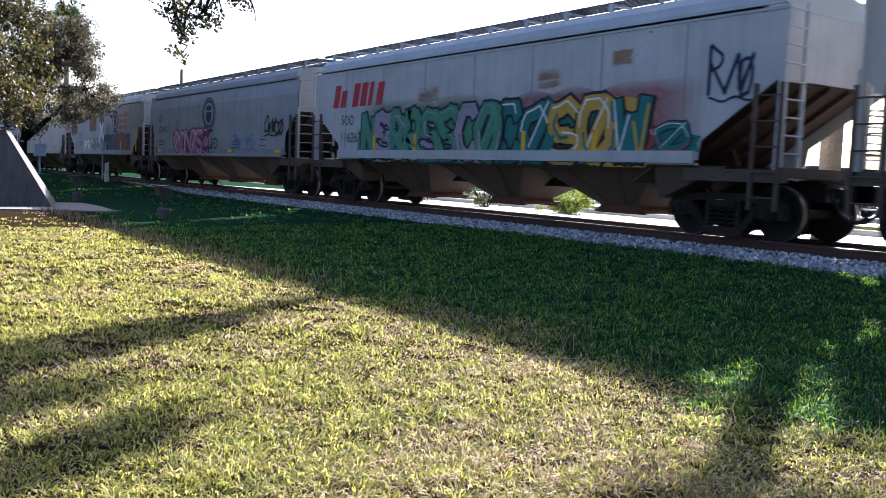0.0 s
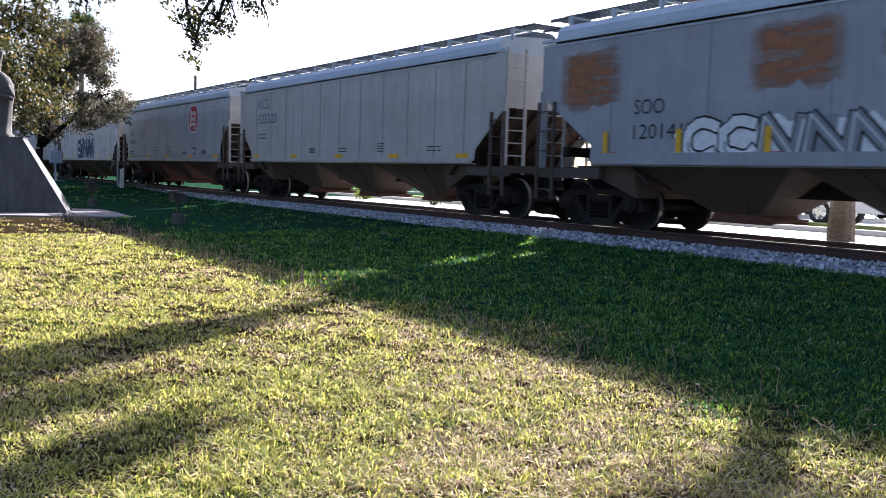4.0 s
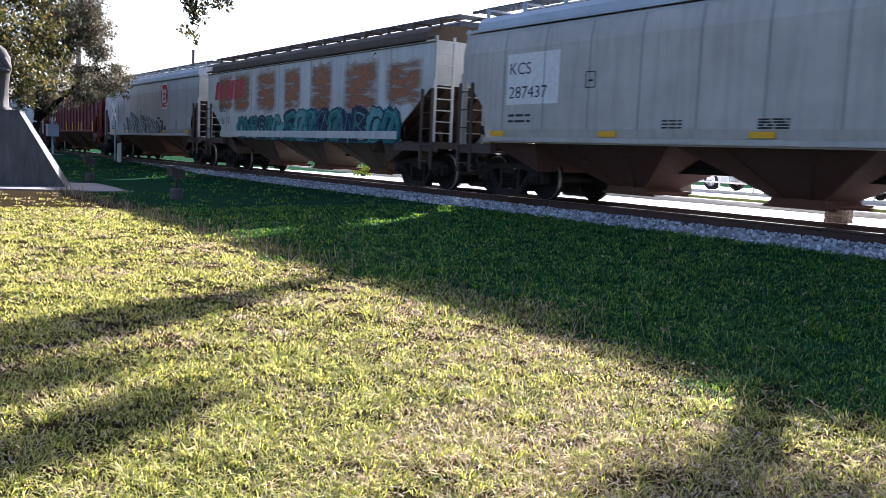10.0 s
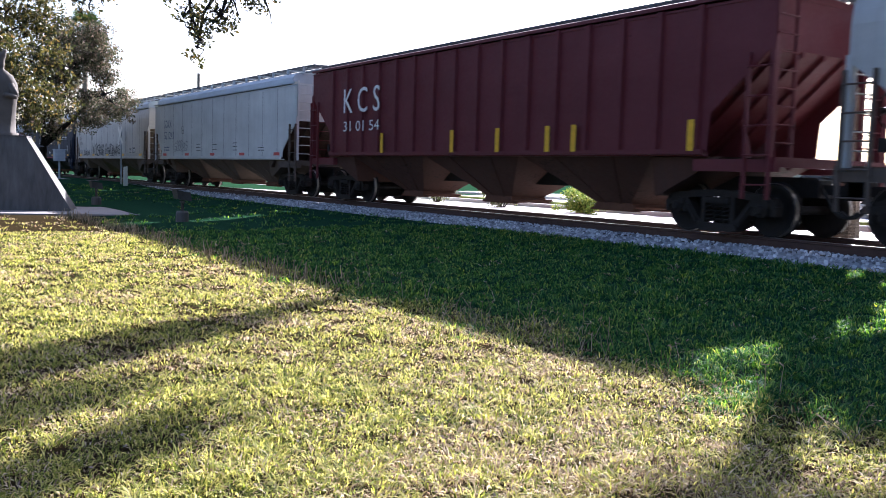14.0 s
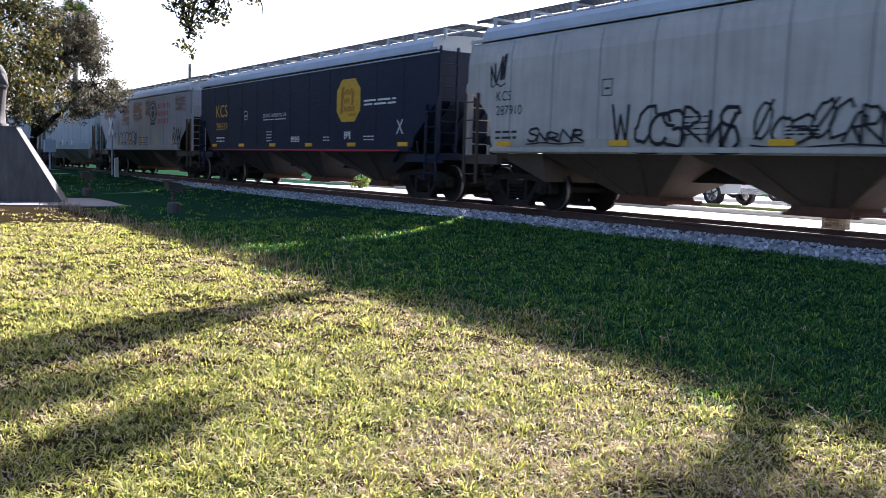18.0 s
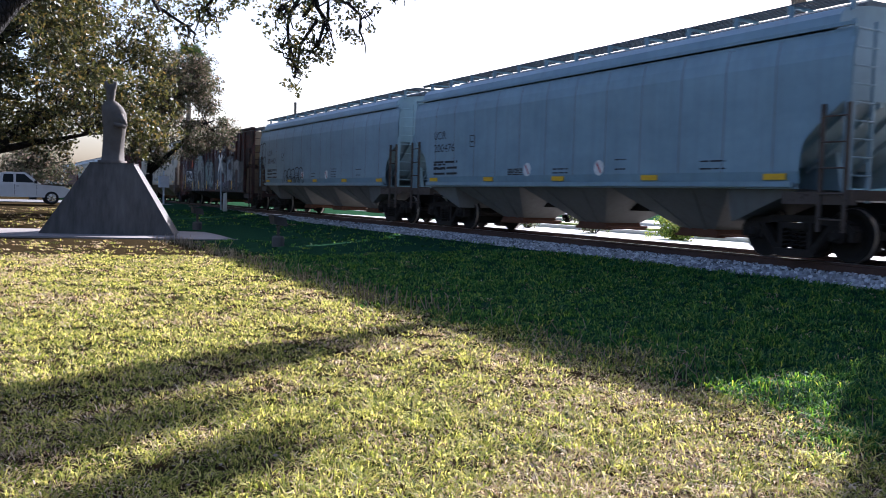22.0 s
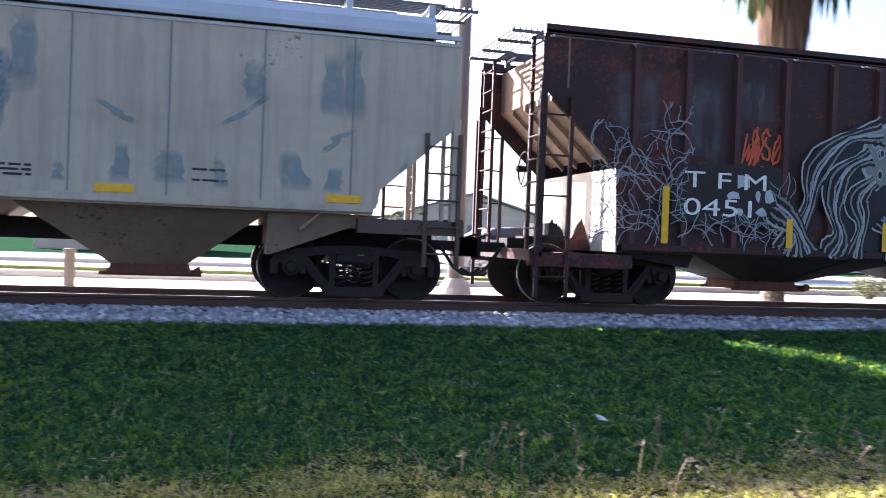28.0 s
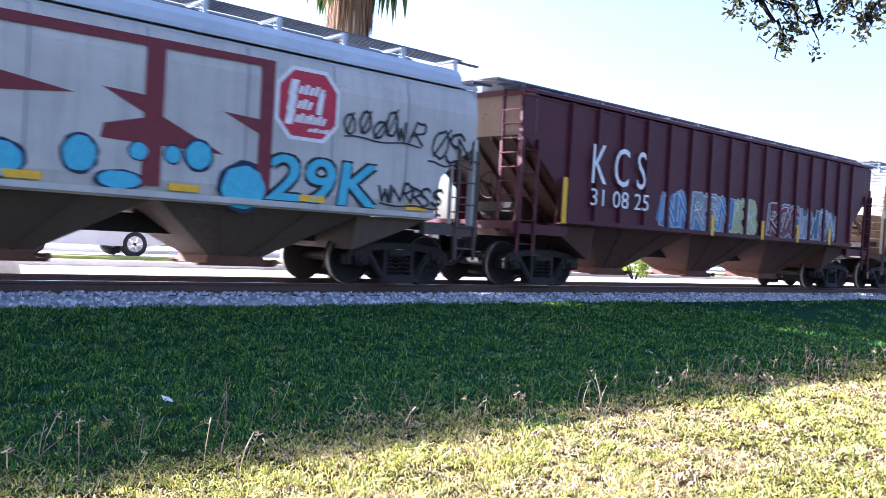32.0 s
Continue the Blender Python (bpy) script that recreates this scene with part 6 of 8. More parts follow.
def twigs(g, start, goals, r, rnd, wob=0.15):
    for q in goals:
        limb(g, crooked(start, q, 4, wob, rnd), r, r * 0.25, 6)


def oak(name, base, label, forks, clusters, leaf, mat, trunk_r, trunk_top, seed, flare=1.5):
    """forks: limbs (from, to, radius at start, radius at end); clusters: leaf clouds."""
    rnd = random.Random(seed)
    t = thing(name, base, label, "tree")
    b = Vector(base)
    g = Geo()
    prof = [(0, trunk_r * flare), (0.25, trunk_r * 1.2), (0.8, trunk_r), (trunk_top * 0.6, trunk_r * 0.93), (trunk_top, trunk_r * 0.98)]
    for (z0, a), (z1, c) in zip(prof, prof[1:]):
        g.tube((0, 0, z0 - (0.15 if z0 == 0 else 0)), (0, 0, z1), a, c, 18, caps=False)
    part("trunk", g, BARK, t, soft=True)
    for p, q, r0, r1 in forks:
        g = Geo()
        limb(g, crooked(Vector(p) - b, Vector(q) - b, 6, r0 * 0.35, rnd), r0, r1, 11)
        part("limb", g, BARK, t, soft=True)
    g = Geo()
    for p, s, n in clusters:
        ends = [tuple(Vector(p) - b + Vector((rnd.gauss(0, s[0]), rnd.gauss(0, s[1]), rnd.gauss(0, s[2])))) for _ in range(5)]
        root = min((Vector(q) for _, q, _, _ in forks), key=lambda v: (v - Vector(p)).length) - b
        mid = tuple(Vector(p) - b + Vector((0, 0, s[2] * 0.8)))
        limb(g, crooked(root, mid, 5, 0.15, rnd), 0.035, 0.015, 6)
        twigs(g, mid, ends, 0.015, rnd, 0.06)
    tagged(part("twig_mass", g, BARK, t), kind="stuff")
    spots = []
    for p, s, n in clusters:
        k = max(4, n // 18)
        for q in ball(np.random.RandomState(rnd.randrange(9999)), k):
            spots.append((tuple(np.array(p) - np.array(b) + q * np.array(s) * 1.9), (leaf * 0.9, leaf * 0.9, leaf * 0.8), max(3, n // k)))
    me = leaf_mesh("crown", spots, leaf, mat, seed, 0.5)
    part("crown", me, None, t, "uneven crown of small stiff leaves")
    return t


# great live oak beside the lawn; its limbs reach out over the grass
rnd = random.Random(4)
near_clusters = [((-10.0, 3.1, 3.45), (0.16, 0.16, 0.2), 190), ((-10.0, 3.18, 3.05), (0.12, 0.14, 0.14), 110), ((-9.97, 3.28, 2.8), (0.1, 0.1, 0.12), 60), ((-9.9, 3.5, 3.05), (0.14, 0.12, 0.14), 120),
                 ((-9.87, 3.6, 3.3), (0.14, 0.14, 0.16), 110), ((-9.95, 3.35, 3.6), (0.2, 0.2, 0.16), 160), ((-10.3, 1.8, 3.6), (0.3, 0.25, 0.16), 300), ((-10.25, 2.28, 3.4), (0.22, 0.16, 0.14), 150),
                 ((-10.3, 2.1, 3.2), (0.12, 0.1, 0.1), 60), ((-10.2, 2.6, 3.72), (0.3, 0.25, 0.14), 240), ((-9.8, 3.85, 3.7), (0.2, 0.2, 0.14), 170), ((-9.73, 3.95, 3.45), (0.1, 0.1, 0.12), 60),
                 ((-9.54, 4.4, 3.88), (0.2, 0.2, 0.1), 110), ((-9.34, 4.8, 3.86), (0.14, 0.14, 0.09), 60), ((-10.45, 1.1, 3.75), (0.3, 0.35, 0.2), 330), ((-10.5, 0.6, 3.9), (0.3, 0.35, 0.22), 300)]
for i in range(26):
    near_clusters.append(((-11.5 - rnd.uniform(0, 9), rnd.uniform(-4, 3.5), 4.6 + rnd.uniform(0, 2.5)), (0.7, 0.7, 0.42), 520))
oak("oak_tree", (-16.9, -1.12, 0.0), "great live oak with rough dark bark and low spreading limbs",
    [((-16.9, -1.2, 2.5), (-12.0, -0.6, 3.75), 0.5, 0.36), ((-12.0, -0.6, 3.75), (-10.0, 1.0, 3.9), 0.3, 0.14), ((-10.0, 1.0, 3.9), (-9.9, 3.4, 3.95), 0.13, 0.04), ((-9.9, 3.4, 3.95), (-9.4, 4.7, 4.05), 0.05, 0.02),
     ((-16.9, -1.2, 2.6), (-15.0, -0.1, 4.3), 0.36, 0.22), ((-15.0, -0.1, 4.3), (-13.0, 1.6, 5.4), 0.2, 0.09), ((-16.9, -1.3, 2.6), (-19.5, -2.5, 5.2), 0.36, 0.16), ((-12.0, -0.6, 3.75), (-10.3, -1.6, 4.6), 0.24, 0.1), ((-16.9, -1.3, 2.7), (-17.2, 1.6, 5.5), 0.28, 0.12)],
    [(p, q, int(n * 2.0)) for p, q, n in near_clusters], 0.056, OAK_LEAF, 0.55, 2.7, 41, 1.2)
# second oak behind the statue
rnd = random.Random(6)
cl = []
for i in range(118):
    a, h = rnd.uniform(0, 6.28), rnd.random()
    rr_ = 5.6 * math.sqrt(rnd.random()) * (1.05 - 0.4 * h)
    cl.append(((-36.4 + rr_ * math.cos(a), 1.2 + rr_ * math.sin(a), 3.0 + 7.4 * h + 0.1 * rr_), (0.72, 0.72, 0.46), 720))
oak("oak_tree", (-36.5, -0.75, 0.33), "broad dark live oak with forked leaning trunk",
    [((-36.5, -0.75, 2.0), (-36.3, 2.6, 4.2), 0.3, 0.14), ((-36.5, -0.75, 2.0), (-36.0, 0.6, 6.5), 0.3, 0.12), ((-36.5, -0.75, 1.8), (-36.6, -3.0, 5.0), 0.28, 0.12), ((-36.3, 0.2, 2.6), (-35.2, 3.6, 3.4), 0.16, 0.06)], cl, 0.17, OAK_LEAF, 0.38, 2.1, 42)
# smaller dusty tree nearer the track
rnd = random.Random(8)
cl = []
for i in range(74):
    a, h = rnd.uniform(0, 6.28), rnd.random()
    rr_ = 2.9 * math.sqrt(rnd.random()) * (1.05 - 0.75 * abs(h - 0.3))
    cl.append(((-44.1 + rr_ * math.cos(a), 8.7 + rr_ * math.sin(a), 2.7 + 5.0 * h + rnd.uniform(-0.3, 0.3)), (0.34, 0.34, 0.26), 520))
oak("oak_tree", (-44.4, 7.3, 0.25), "small dusty grey-green tree beside the track",
    [((-44.4, 7.3, 2.2), (-43.9, 9.8, 4.8), 0.14, 0.05), ((-44.4, 7.3, 2.2), (-44.2, 7.4, 5.6), 0.14, 0.05), ((-44.4, 7.3, 2.2), (-44.1, 8.8, 6.2), 0.14, 0.05)], cl, 0.13, GREY_LEAF, 0.17, 1.9, 43)
# more trees along the far left street
for k, (bx, by, hgt) in enumerate(((-72, -8, 7), (-78, -2, 6), (-70, 3.5, 4.5), (-95, -14, 9), (-58, -12, 8), (-118, -26, 10), (-124, -12, 9), (-128, -3, 9), (-116, 5, 8), (-140, -20, 11))):
    rnd = random.Random(60 + k)
    cl = []
    for i in range(26):
        a, h = rnd.uniform(0, 6.28), rnd.random()
        rr_ = hgt * 0.45 * math.sqrt(rnd.random())
        cl.append(((bx + rr_ * math.cos(a), by + rr_ * math.sin(a), hgt * (0.35 + 0.6 * h)), (0.8, 0.8, 0.5), 160))
    oak("oak_tree", (bx, by, 0.4), "distant green street tree in sun", [((bx, by, hgt * 0.3), (bx, by + 0.4, hgt * 0.75), 0.16, 0.06)], cl, 0.26, OAK_LEAF if k % 2 else GREY_LEAF, 0.2, hgt * 0.32, 70 + k)

# overhanging branch on the other side of the lawn, from a tree behind the viewer
rnd = random.Random(12)
cl = [((8.75, 4.9, 4.12), (0.2, 0.2, 0.16), 200), ((8.85, 4.66, 3.72), (0.1, 0.1, 0.14), 70), ((8.9, 4.58, 4.0), (0.14, 0.14, 0.14), 130), ((9.0, 4.33, 3.9), (0.14, 0.14, 0.14), 110), ((9.1, 4.15, 4.12), (0.2, 0.2, 0.12), 160),
      ((9.2, 3.9, 3.88), (0.12, 0.12, 0.12), 90), ((9.3, 3.75, 4.2), (0.2, 0.2, 0.12), 160), ((9.35, 3.5, 4.0), (0.2, 0.2, 0.2), 160), ((8.65, 5.05, 4.22), (0.12, 0.12, 0.1), 60), ((9.2, 4.4, 4.5), (0.4, 0.4, 0.2), 300)]
for i in range(16):
    cl.append(((9.5 + rnd.uniform(0, 6), 3.2 - rnd.uniform(0, 7), 5.0 + rnd.uniform(0, 2.4)), (0.6, 0.6, 0.4), 260))
oak("oak_tree", (13.5, -3.5, 0.0), "live oak with a long branch over the lawn", [((13.5, -3.5, 2.8), (11.0, 0.5, 5.0), 0.3, 0.16), ((11.0, 0.5, 5.0), (9.4, 3.5, 4.6), 0.14, 0.05), ((9.4, 3.5, 4.6), (8.7, 5.0, 4.4), 0.045, 0.015), ((13.5, -3.5, 2.8), (14.5, -5.5, 6.0), 0.3, 0.12)],
    cl, 0.07, OAK_LEAF, 0.45, 3.0, 44)


def palm(at, height, skirt, label, trunk_r=0.22, seed=0, crown=True, wide=0.42, spread=1.0, taper=0.12, fronds=34, drooping=(), sag=0.75, droop_mat=None, leaflets=150):
    """Fan palm with a shag of dead fronds below the living crown."""
    rnd = random.Random(seed)
    t = thing("palm_tree", at, label, "palm tree", "fan palms beyond the track")
    g = Geo()
    rings = int(height / 0.12)
    for i in range(rings):
        z0, z1 = height * i / rings, height * (i + 1) / rings
        r = trunk_r * (1.25 - 0.25 * min(1, z0 / 1.0)) * (1 - taper * z0 / height)
        g.tube((0, 0, z0), (0, 0, z1), r * 1.05, r * 0.97, 12, caps=False)
    part("trunk", g, PALM_BARK, t)
    g = Geo()
    for i in range(int(420 * skirt / 3)):
        z = height - rnd.random() ** 0.8 * skirt
        a = rnd.uniform(0, 6.28)
        u = (height - z) / skirt
        r = trunk_r * 0.8 + wide * (1 - u) ** 0.7 + 0.1
        l = rnd.uniform(0.7, 1.3)
        x, y = math.cos(a), math.sin(a)
        w = rnd.uniform(0.05, 0.16)
        p0, p1 = Vector((x * trunk_r * 0.8, y * trunk_r * 0.8, z)), Vector((x * r, y * r, z - 0.25))
        p2 = Vector((x * (r + 0.05), y * (r + 0.05), z - 0.25 - l))
        s = Vector((-y, x, 0)) * w
        g.face([p0 - s * 0.2, p0 + s * 0.2, p1 + s, p1 - s])
        for q in (-1, -0.3, 0.4, 1):
            g.face([p1 + s * (q - 0.35), p1 + s * (q + 0.35), p2 + s * q * 1.2 + Vector((0, 0, rnd.uniform(-0.2, 0.2)))])
    part("dead_frond_skirt", g, DEAD_FROND, t, "hanging shag of dead brown fronds")
    if crown:
        g = Geo()
        for i in range(fronds):
            a, e = rnd.uniform(0, 6.28), rnd.uniform(-0.5, 1.2)
            d = Vector((math.cos(a) * math.cos(e), math.sin(a) * math.cos(e), math.sin(e)))
            side = Vector((-math.sin(a), math.cos(a), 0))
            up = d.cross(side)
            c = Vector((0, 0, height)) + d * rnd.uniform(0.7, 1.0) * spread
            g.tube((0, 0, height - 0.1), c, 0.02, 0.012, 4)
            for k in range(15):
                w = radians(-100 + 200 * k / 14)
                tip = c + (d * math.cos(w) + side * math.sin(w)) * rnd.uniform(0.6, 0.8) * spread - Vector((0, 0, 0.12))
                g.face([c, c + (tip - c) * 0.55 + up.cross(tip - c).normalized() * 0.045, tip, c + (tip - c) * 0.55 - up.cross(tip - c).normalized() * 0.045])
        part("crown", g, PALM_LEAF, t, "rounded crown of green fan fronds")
    if drooping:
        # dead fronds that hang out from the head on long arching stalks: out, aside, length
        g = Geo()
        for out_, aside, l in drooping:
            c = Vector((0.8616 * out_ - 0.5075 * aside, 0.5075 * out_ + 0.8616 * aside, height - sag))
            g.rod([(0, 0, height - 0.2), (c.x * 0.5, c.y * 0.5, height + 0.15), tuple(c)], 0.025, 5)
            for k in range(leaflets):
                a, w = rnd.uniform(0, 6.28), rnd.uniform(0.05, 0.1)
                r0 = 0.26 * rnd.random() ** 0.5
                p = c + Vector((r0 * math.cos(a), r0 * math.sin(a), rnd.uniform(-0.35, 0.1) * l))
                e = Vector((math.cos(a * 3), math.sin(a * 3), 0)) * w
                q = p + Vector((0.08 * math.cos(a), 0.08 * math.sin(a), -l * rnd.uniform(0.4, 0.75)))
                g.face([p - e * 0.4, p + e * 0.4, p.lerp(q, 0.5) + e, q, p.lerp(q, 0.5) - e])
        part("drooping_fronds", g, droop_mat or DEAD_FROND, t, "long drooping fronds")
    return t


palm((-9.95, 16.05, 0.42), 13.4, 2.0, "fan palm with rough brown trunk near the track", 0.215, 1, taper=0.42)
# added out of view: its crown dims the lawn right of the trunk shadow
palm((-8.3, 16.05, 0.42), 8.0, 1.2, "unseen short fan palm, its wide green crown added to shade the lawn", 0.16, 5, spread=1.5, fronds=52)
palm((-19.3, 22.25, 0.5), 14.6, 2.2, "tall fan palm with a thick foot and drooping dead fronds", 0.27, 2, True, 0.2, 1.3, 0.42, drooping=((0.95, 0.0, 1.35), (1.95, 0.1, 1.15)))
palm((11.3, 16.05, 0.42), 7.9, 2.7, "fan palm with a heavy shag of dead fronds", 0.2, 3, wide=0.3, sag=0.45, droop_mat=PALM_LEAF,
     drooping=[(1.05 * math.cos(a), 1.05 * math.sin(a), 1.5 + 0.4 * math.sin(3 * a)) for a in (0.2, 1.1, 2.0, 2.9, 3.7, 4.6, 5.5)], leaflets=34)
palm((-88.4, 18.2, 0.42), 13.6, 0.8, "distant fan palm above the tree tops", 0.25, 4, spread=1.25, fronds=60)


def bush(at, size, mat, label, n=1500, leaf=0.07, seed=0, boxy=False):
    rnd = random.Random(seed)
    t = thing("hedge_bush" if boxy else "bush", at, label, "bush", "shrubs along the street")
    g = Geo()
    for i in range(9):
        a = rnd.uniform(0, 6.28)
        g.tube((0.05 * math.cos(a), 0.05 * math.sin(a), 0), (size[0] * 0.3 * math.cos(a), size[1] * 0.3 * math.sin(a), size[2] * rnd.uniform(0.5, 0.8)), 0.025, 0.01, 5)
    part("stems", g, BARK, t)
    spots = []
    for i in range(42):
        u, v, w = rnd.uniform(-1, 1), rnd.uniform(-1, 1), rnd.random()
        if not boxy and u * u + v * v + (w * 2 - 1) ** 2 * 0.7 > 1.1:
            continue
        spots.append(((u * size[0] * 0.42, v * size[1] * 0.42, 0.12 + w * (size[2] - 0.22)), (0.11, 0.11, 0.09), n // 30))
    part("foliage", leaf_mesh("foliage", spots, leaf, mat, seed), None, t)
    return t


bush((-19.1, 17.7, 0.41), (2.1, 1.1, 0.78), HEDGE_LEAF, "clipped yellow-green hedge block in sun", 3600, 0.07, 1, True)
bush((-22.8, 17.5, 0.41), (2.0, 1.4, 1.1), BUSH_LEAF, "round grey-green bush beside the street", 2600, 0.08, 2)
bush((-26.8, 17.6, 0.41), (1.9, 1.3, 1.0), BUSH_LEAF, "small grey-green bush beside the street", 1800, 0.08, 3)
bush((-32.0, 17.6, 0.41), (1.4, 1.1, 0.8), HEDGE_LEAF, "small yellow-green bush in sun", 1800, 0.08, 4)
bush((19.0, 17.6, 0.41), (1.6, 1.2, 0.85), HEDGE_LEAF, "round yellow-green bush in sun", 2600, 0.07, 5)
bush((24.5, 17.6, 0.41), (1.5, 1.2, 0.9), HEDGE_LEAF, "round bright green bush in sun", 2600, 0.07, 6)
bush((15.2, 17.8, 0.41), (1.3, 1.2, 0.6), BUSH_LEAF, "low green shrub beside the street", 1500, 0.07, 7)
bush((33.0, 17.6, 0.41), (1.6, 1.2, 0.8), HEDGE_LEAF, "round yellow-green bush in sun", 1500, 0.07, 8)
for k, (x, y, h) in enumerate(((7.2, 38, 3.0), (-32, 36, 3.4), (28, 42, 3.2))):
    bush((x, y, 0.42), (4.5, 3.0, h), BUSH_LEAF, "tall shrub clump across the street", 2400, 0.16, 20 + k)

# ---- statue on its pedestal ----
WET_CONCRETE = mottled("stained_dark_concrete", (0.03, 0.027, 0.025), (0.15, 0.135, 0.12), 2.6, 0.8, 0.3, 0.02, stretch=(2.4, 2.4, 0.28))
STONE = mottled("weathered_statue_stone", (0.07, 0.058, 0.048), (0.14, 0.12, 0.1), 4, 0.85, 0.35, 0.02)
SLAB = mottled("pinkish_slab", (0.17, 0.15, 0.14), (0.27, 0.24, 0.22), 4, 0.85, 0.2, 0.01)
PED = pose(-28.9, 3.75, 0.0, 0, 0, 75)     # local x runs along the front edge, -y faces the lawn
g = Geo()
g.box(-4.4, 4.1, -2.6, 2.0, -0.05, 0.045)
slab = part("plinth_slab", g, SLAB)
slab.matrix_basis = PED
tagged(slab, "low pinkish concrete slab round the pedestal", "slab")
ped = new("statue_pedestal")
ped.matrix_basis = PED @ pose(0, 0, 0.045)
tagged(ped, "tall tapering pedestal of dark stained concrete", "pedestal")
g = Geo()
g.hexa([(-2.0, -1.0, 0), (1.84, -1.0, 0), (1.84, 1.0, 0), (-2.0, 1.0, 0), (-0.64, -0.6, 2.125), (0.6, -0.6, 2.125), (0.6, 0.6, 2.125), (-0.64, 0.6, 2.125)])
part("pedestal_body", g, WET_CONCRETE, ped)
g = Geo()
g.box(-0.66, 0.62, -0.62, 0.62, 2.125, 2.15)
part("cap", g, WET_CONCRETE, ped, "thin worn concrete cap")
g = Geo()
levels = [(0.0, 0.40, 0.34, 0, 0), (0.1, 0.42, 0.36, 0, 0), (0.12, 0.33, 0.28, 0.02, 0), (0.5, 0.31, 0.27, 0.03, 0), (0.95, 0.32, 0.27, 0.06, 0), (1.3, 0.36, 0.29, 0.08, -0.02), (1.55, 0.36, 0.28, 0.05, -0.03),
          (1.75, 0.31, 0.24, 0.0, 0), (1.88, 0.2, 0.17, -0.03, 0), (1.94, 0.11, 0.11, -0.04, 0), (2.0, 0.12, 0.13, -0.05, -0.01), (2.12, 0.14, 0.15, -0.05, -0.01), (2.24, 0.14, 0.14, -0.05, 0), (2.3, 0.17, 0.15, -0.05, 0), (2.42, 0.19, 0.15, -0.05, 0), (2.44, 0.1, 0.1, -0.05, 0)]
N = 28
for z, rx, ry, ox, oy in levels:
    for i in range(N):
        w = 2 * math.pi * i / N
        fold = 1 + 0.05 * math.cos(7 * w) * max(0, 1 - z / 1.9)
        zz = z + (0.1 * max(0, math.cos(2 * w)) if z > 2.35 else 0)
        g.v.append((ox + rx * fold * math.cos(w), oy + ry * fold * math.sin(w), zz))
for j in range(len(levels) - 1):
    for i in range(N):
        g.f.append((j * N + i, j * N + (i + 1) % N, (j + 1) * N + (i + 1) % N, (j + 1) * N + i))
        g.m.append(0)
g.tube((0.25, -0.2, 1.5), (0.42, -0.28, 1.15), 0.1, 0.08, 10)
g.tube((0.42, -0.28, 1.15), (0.1, -0.4, 1.2), 0.08, 0.06, 10)
st = part("statue", g, STONE, soft=True)
st.matrix_basis = PED @ pose(-0.1, 0, 2.17)
tagged(st, "weathered brown stone statue of a robed figure", "statue")


# ---- small things on the lawn and along the track ----
GREY_PAINT = mottled("grey_box_paint", (0.3, 0.33, 0.36), (0.45, 0.48, 0.5), 6, 0.6, 0.1)
WHITE_POST = mottled("white_post_paint", (0.6, 0.57, 0.5), (0.75, 0.72, 0.66), 8, 0.7, 0.1)
BRONZE = mottled("floodlight_bronze", (0.03, 0.026, 0.022), (0.08, 0.07, 0.06), 12, 0.5, 0.2)
for x, y in ((-22.2, 6.88), (-31.6, 6.85)):
    f = thing("floodlight", (x, y, ground_z(x, y)), "small dark floodlight on a concrete stub in the grass", "floodlight", "statue floodlights")
    g = Geo()
    g.lathe([(0, -0.1), (0.16, -0.1), (0.16, 0.22), (0.13, 0.27), (0, 0.27)], 14)
    part("concrete_stub", g, WET_CONCRETE, f)
    g = Geo()
    g.tube((0, 0, 0.26), (0, 0, 0.6), 0.04, n=8)
    g.tube((-0.17, 0, 0.5), (0.17, 0, 0.5), 0.025, n=6)
    part("bracket", g, BRONZE, f)
    g = Geo()
    g.hexa([(-0.2, -0.16, 0.58), (0.2, -0.16, 0.58), (0.16, 0.2, 0.52), (-0.16, 0.2, 0.52), (-0.22, -0.2, 0.8), (0.22, -0.2, 0.8), (0.14, 0.16, 0.74), (-0.14, 0.16, 0.74)])
    g.box(-0.23, 0.23, -0.26, 0.05, 0.8, 0.83)
    part("lamp_housing", g, BRONZE, f)
m = thing("marker_post", (-45.7, 11.3, 0.3), "short white marker post beside the track", "post")
g = Geo()
g.hexa([(-0.09, -0.09, -0.1), (0.09, -0.09, -0.1), (0.09, 0.09, -0.1), (-0.09, 0.09, -0.1), (-0.08, -0.08, 1.0), (0.08, -0.08, 1.0), (0.08, 0.08, 1.06), (-0.08, 0.08, 1.06)])
part("post", g, WHITE_POST, m)
cb = thing("crossbuck_sign", (-48.4, 11.75, 0.3), "white crossed-board crossing sign on a grey post", "sign")
g = Geo()
g.tube((0, 0, -0.1), (0, 0, 3.1), 0.04, n=8)
part("post", g, GREY_PAINT, cb)
for s in (-1, 1):
    g = Geo()
    d, n_ = Vector((0.42 * s, 0, 0.42)), Vector((-0.08 * s, 0, 0.08))
    c0 = Vector((0, -0.05 - 0.012 * s, 2.65))
    g.hexa([c0 - d - n_, c0 + d - n_, c0 + d - n_ + Vector((0, -0.012, 0)), c0 - d - n_ + Vector((0, -0.012, 0)), c0 - d + n_, c0 + d + n_, c0 + d + n_ + Vector((0, -0.012, 0)), c0 - d + n_ + Vector((0, -0.012, 0))])
    part("board", g, WHITE_POST, cb)
cab = thing("signal_cabinet", (-60.6, 10.9, 0.35), "pale grey signal cabinet on a post by the crossing", "cabinet", rz=0)
g = Geo()
g.tube((0, 0, -0.1), (0, 0, 2.3), 0.06, n=8)
part("post", g, GREY_PAINT, cab)
g = Geo()
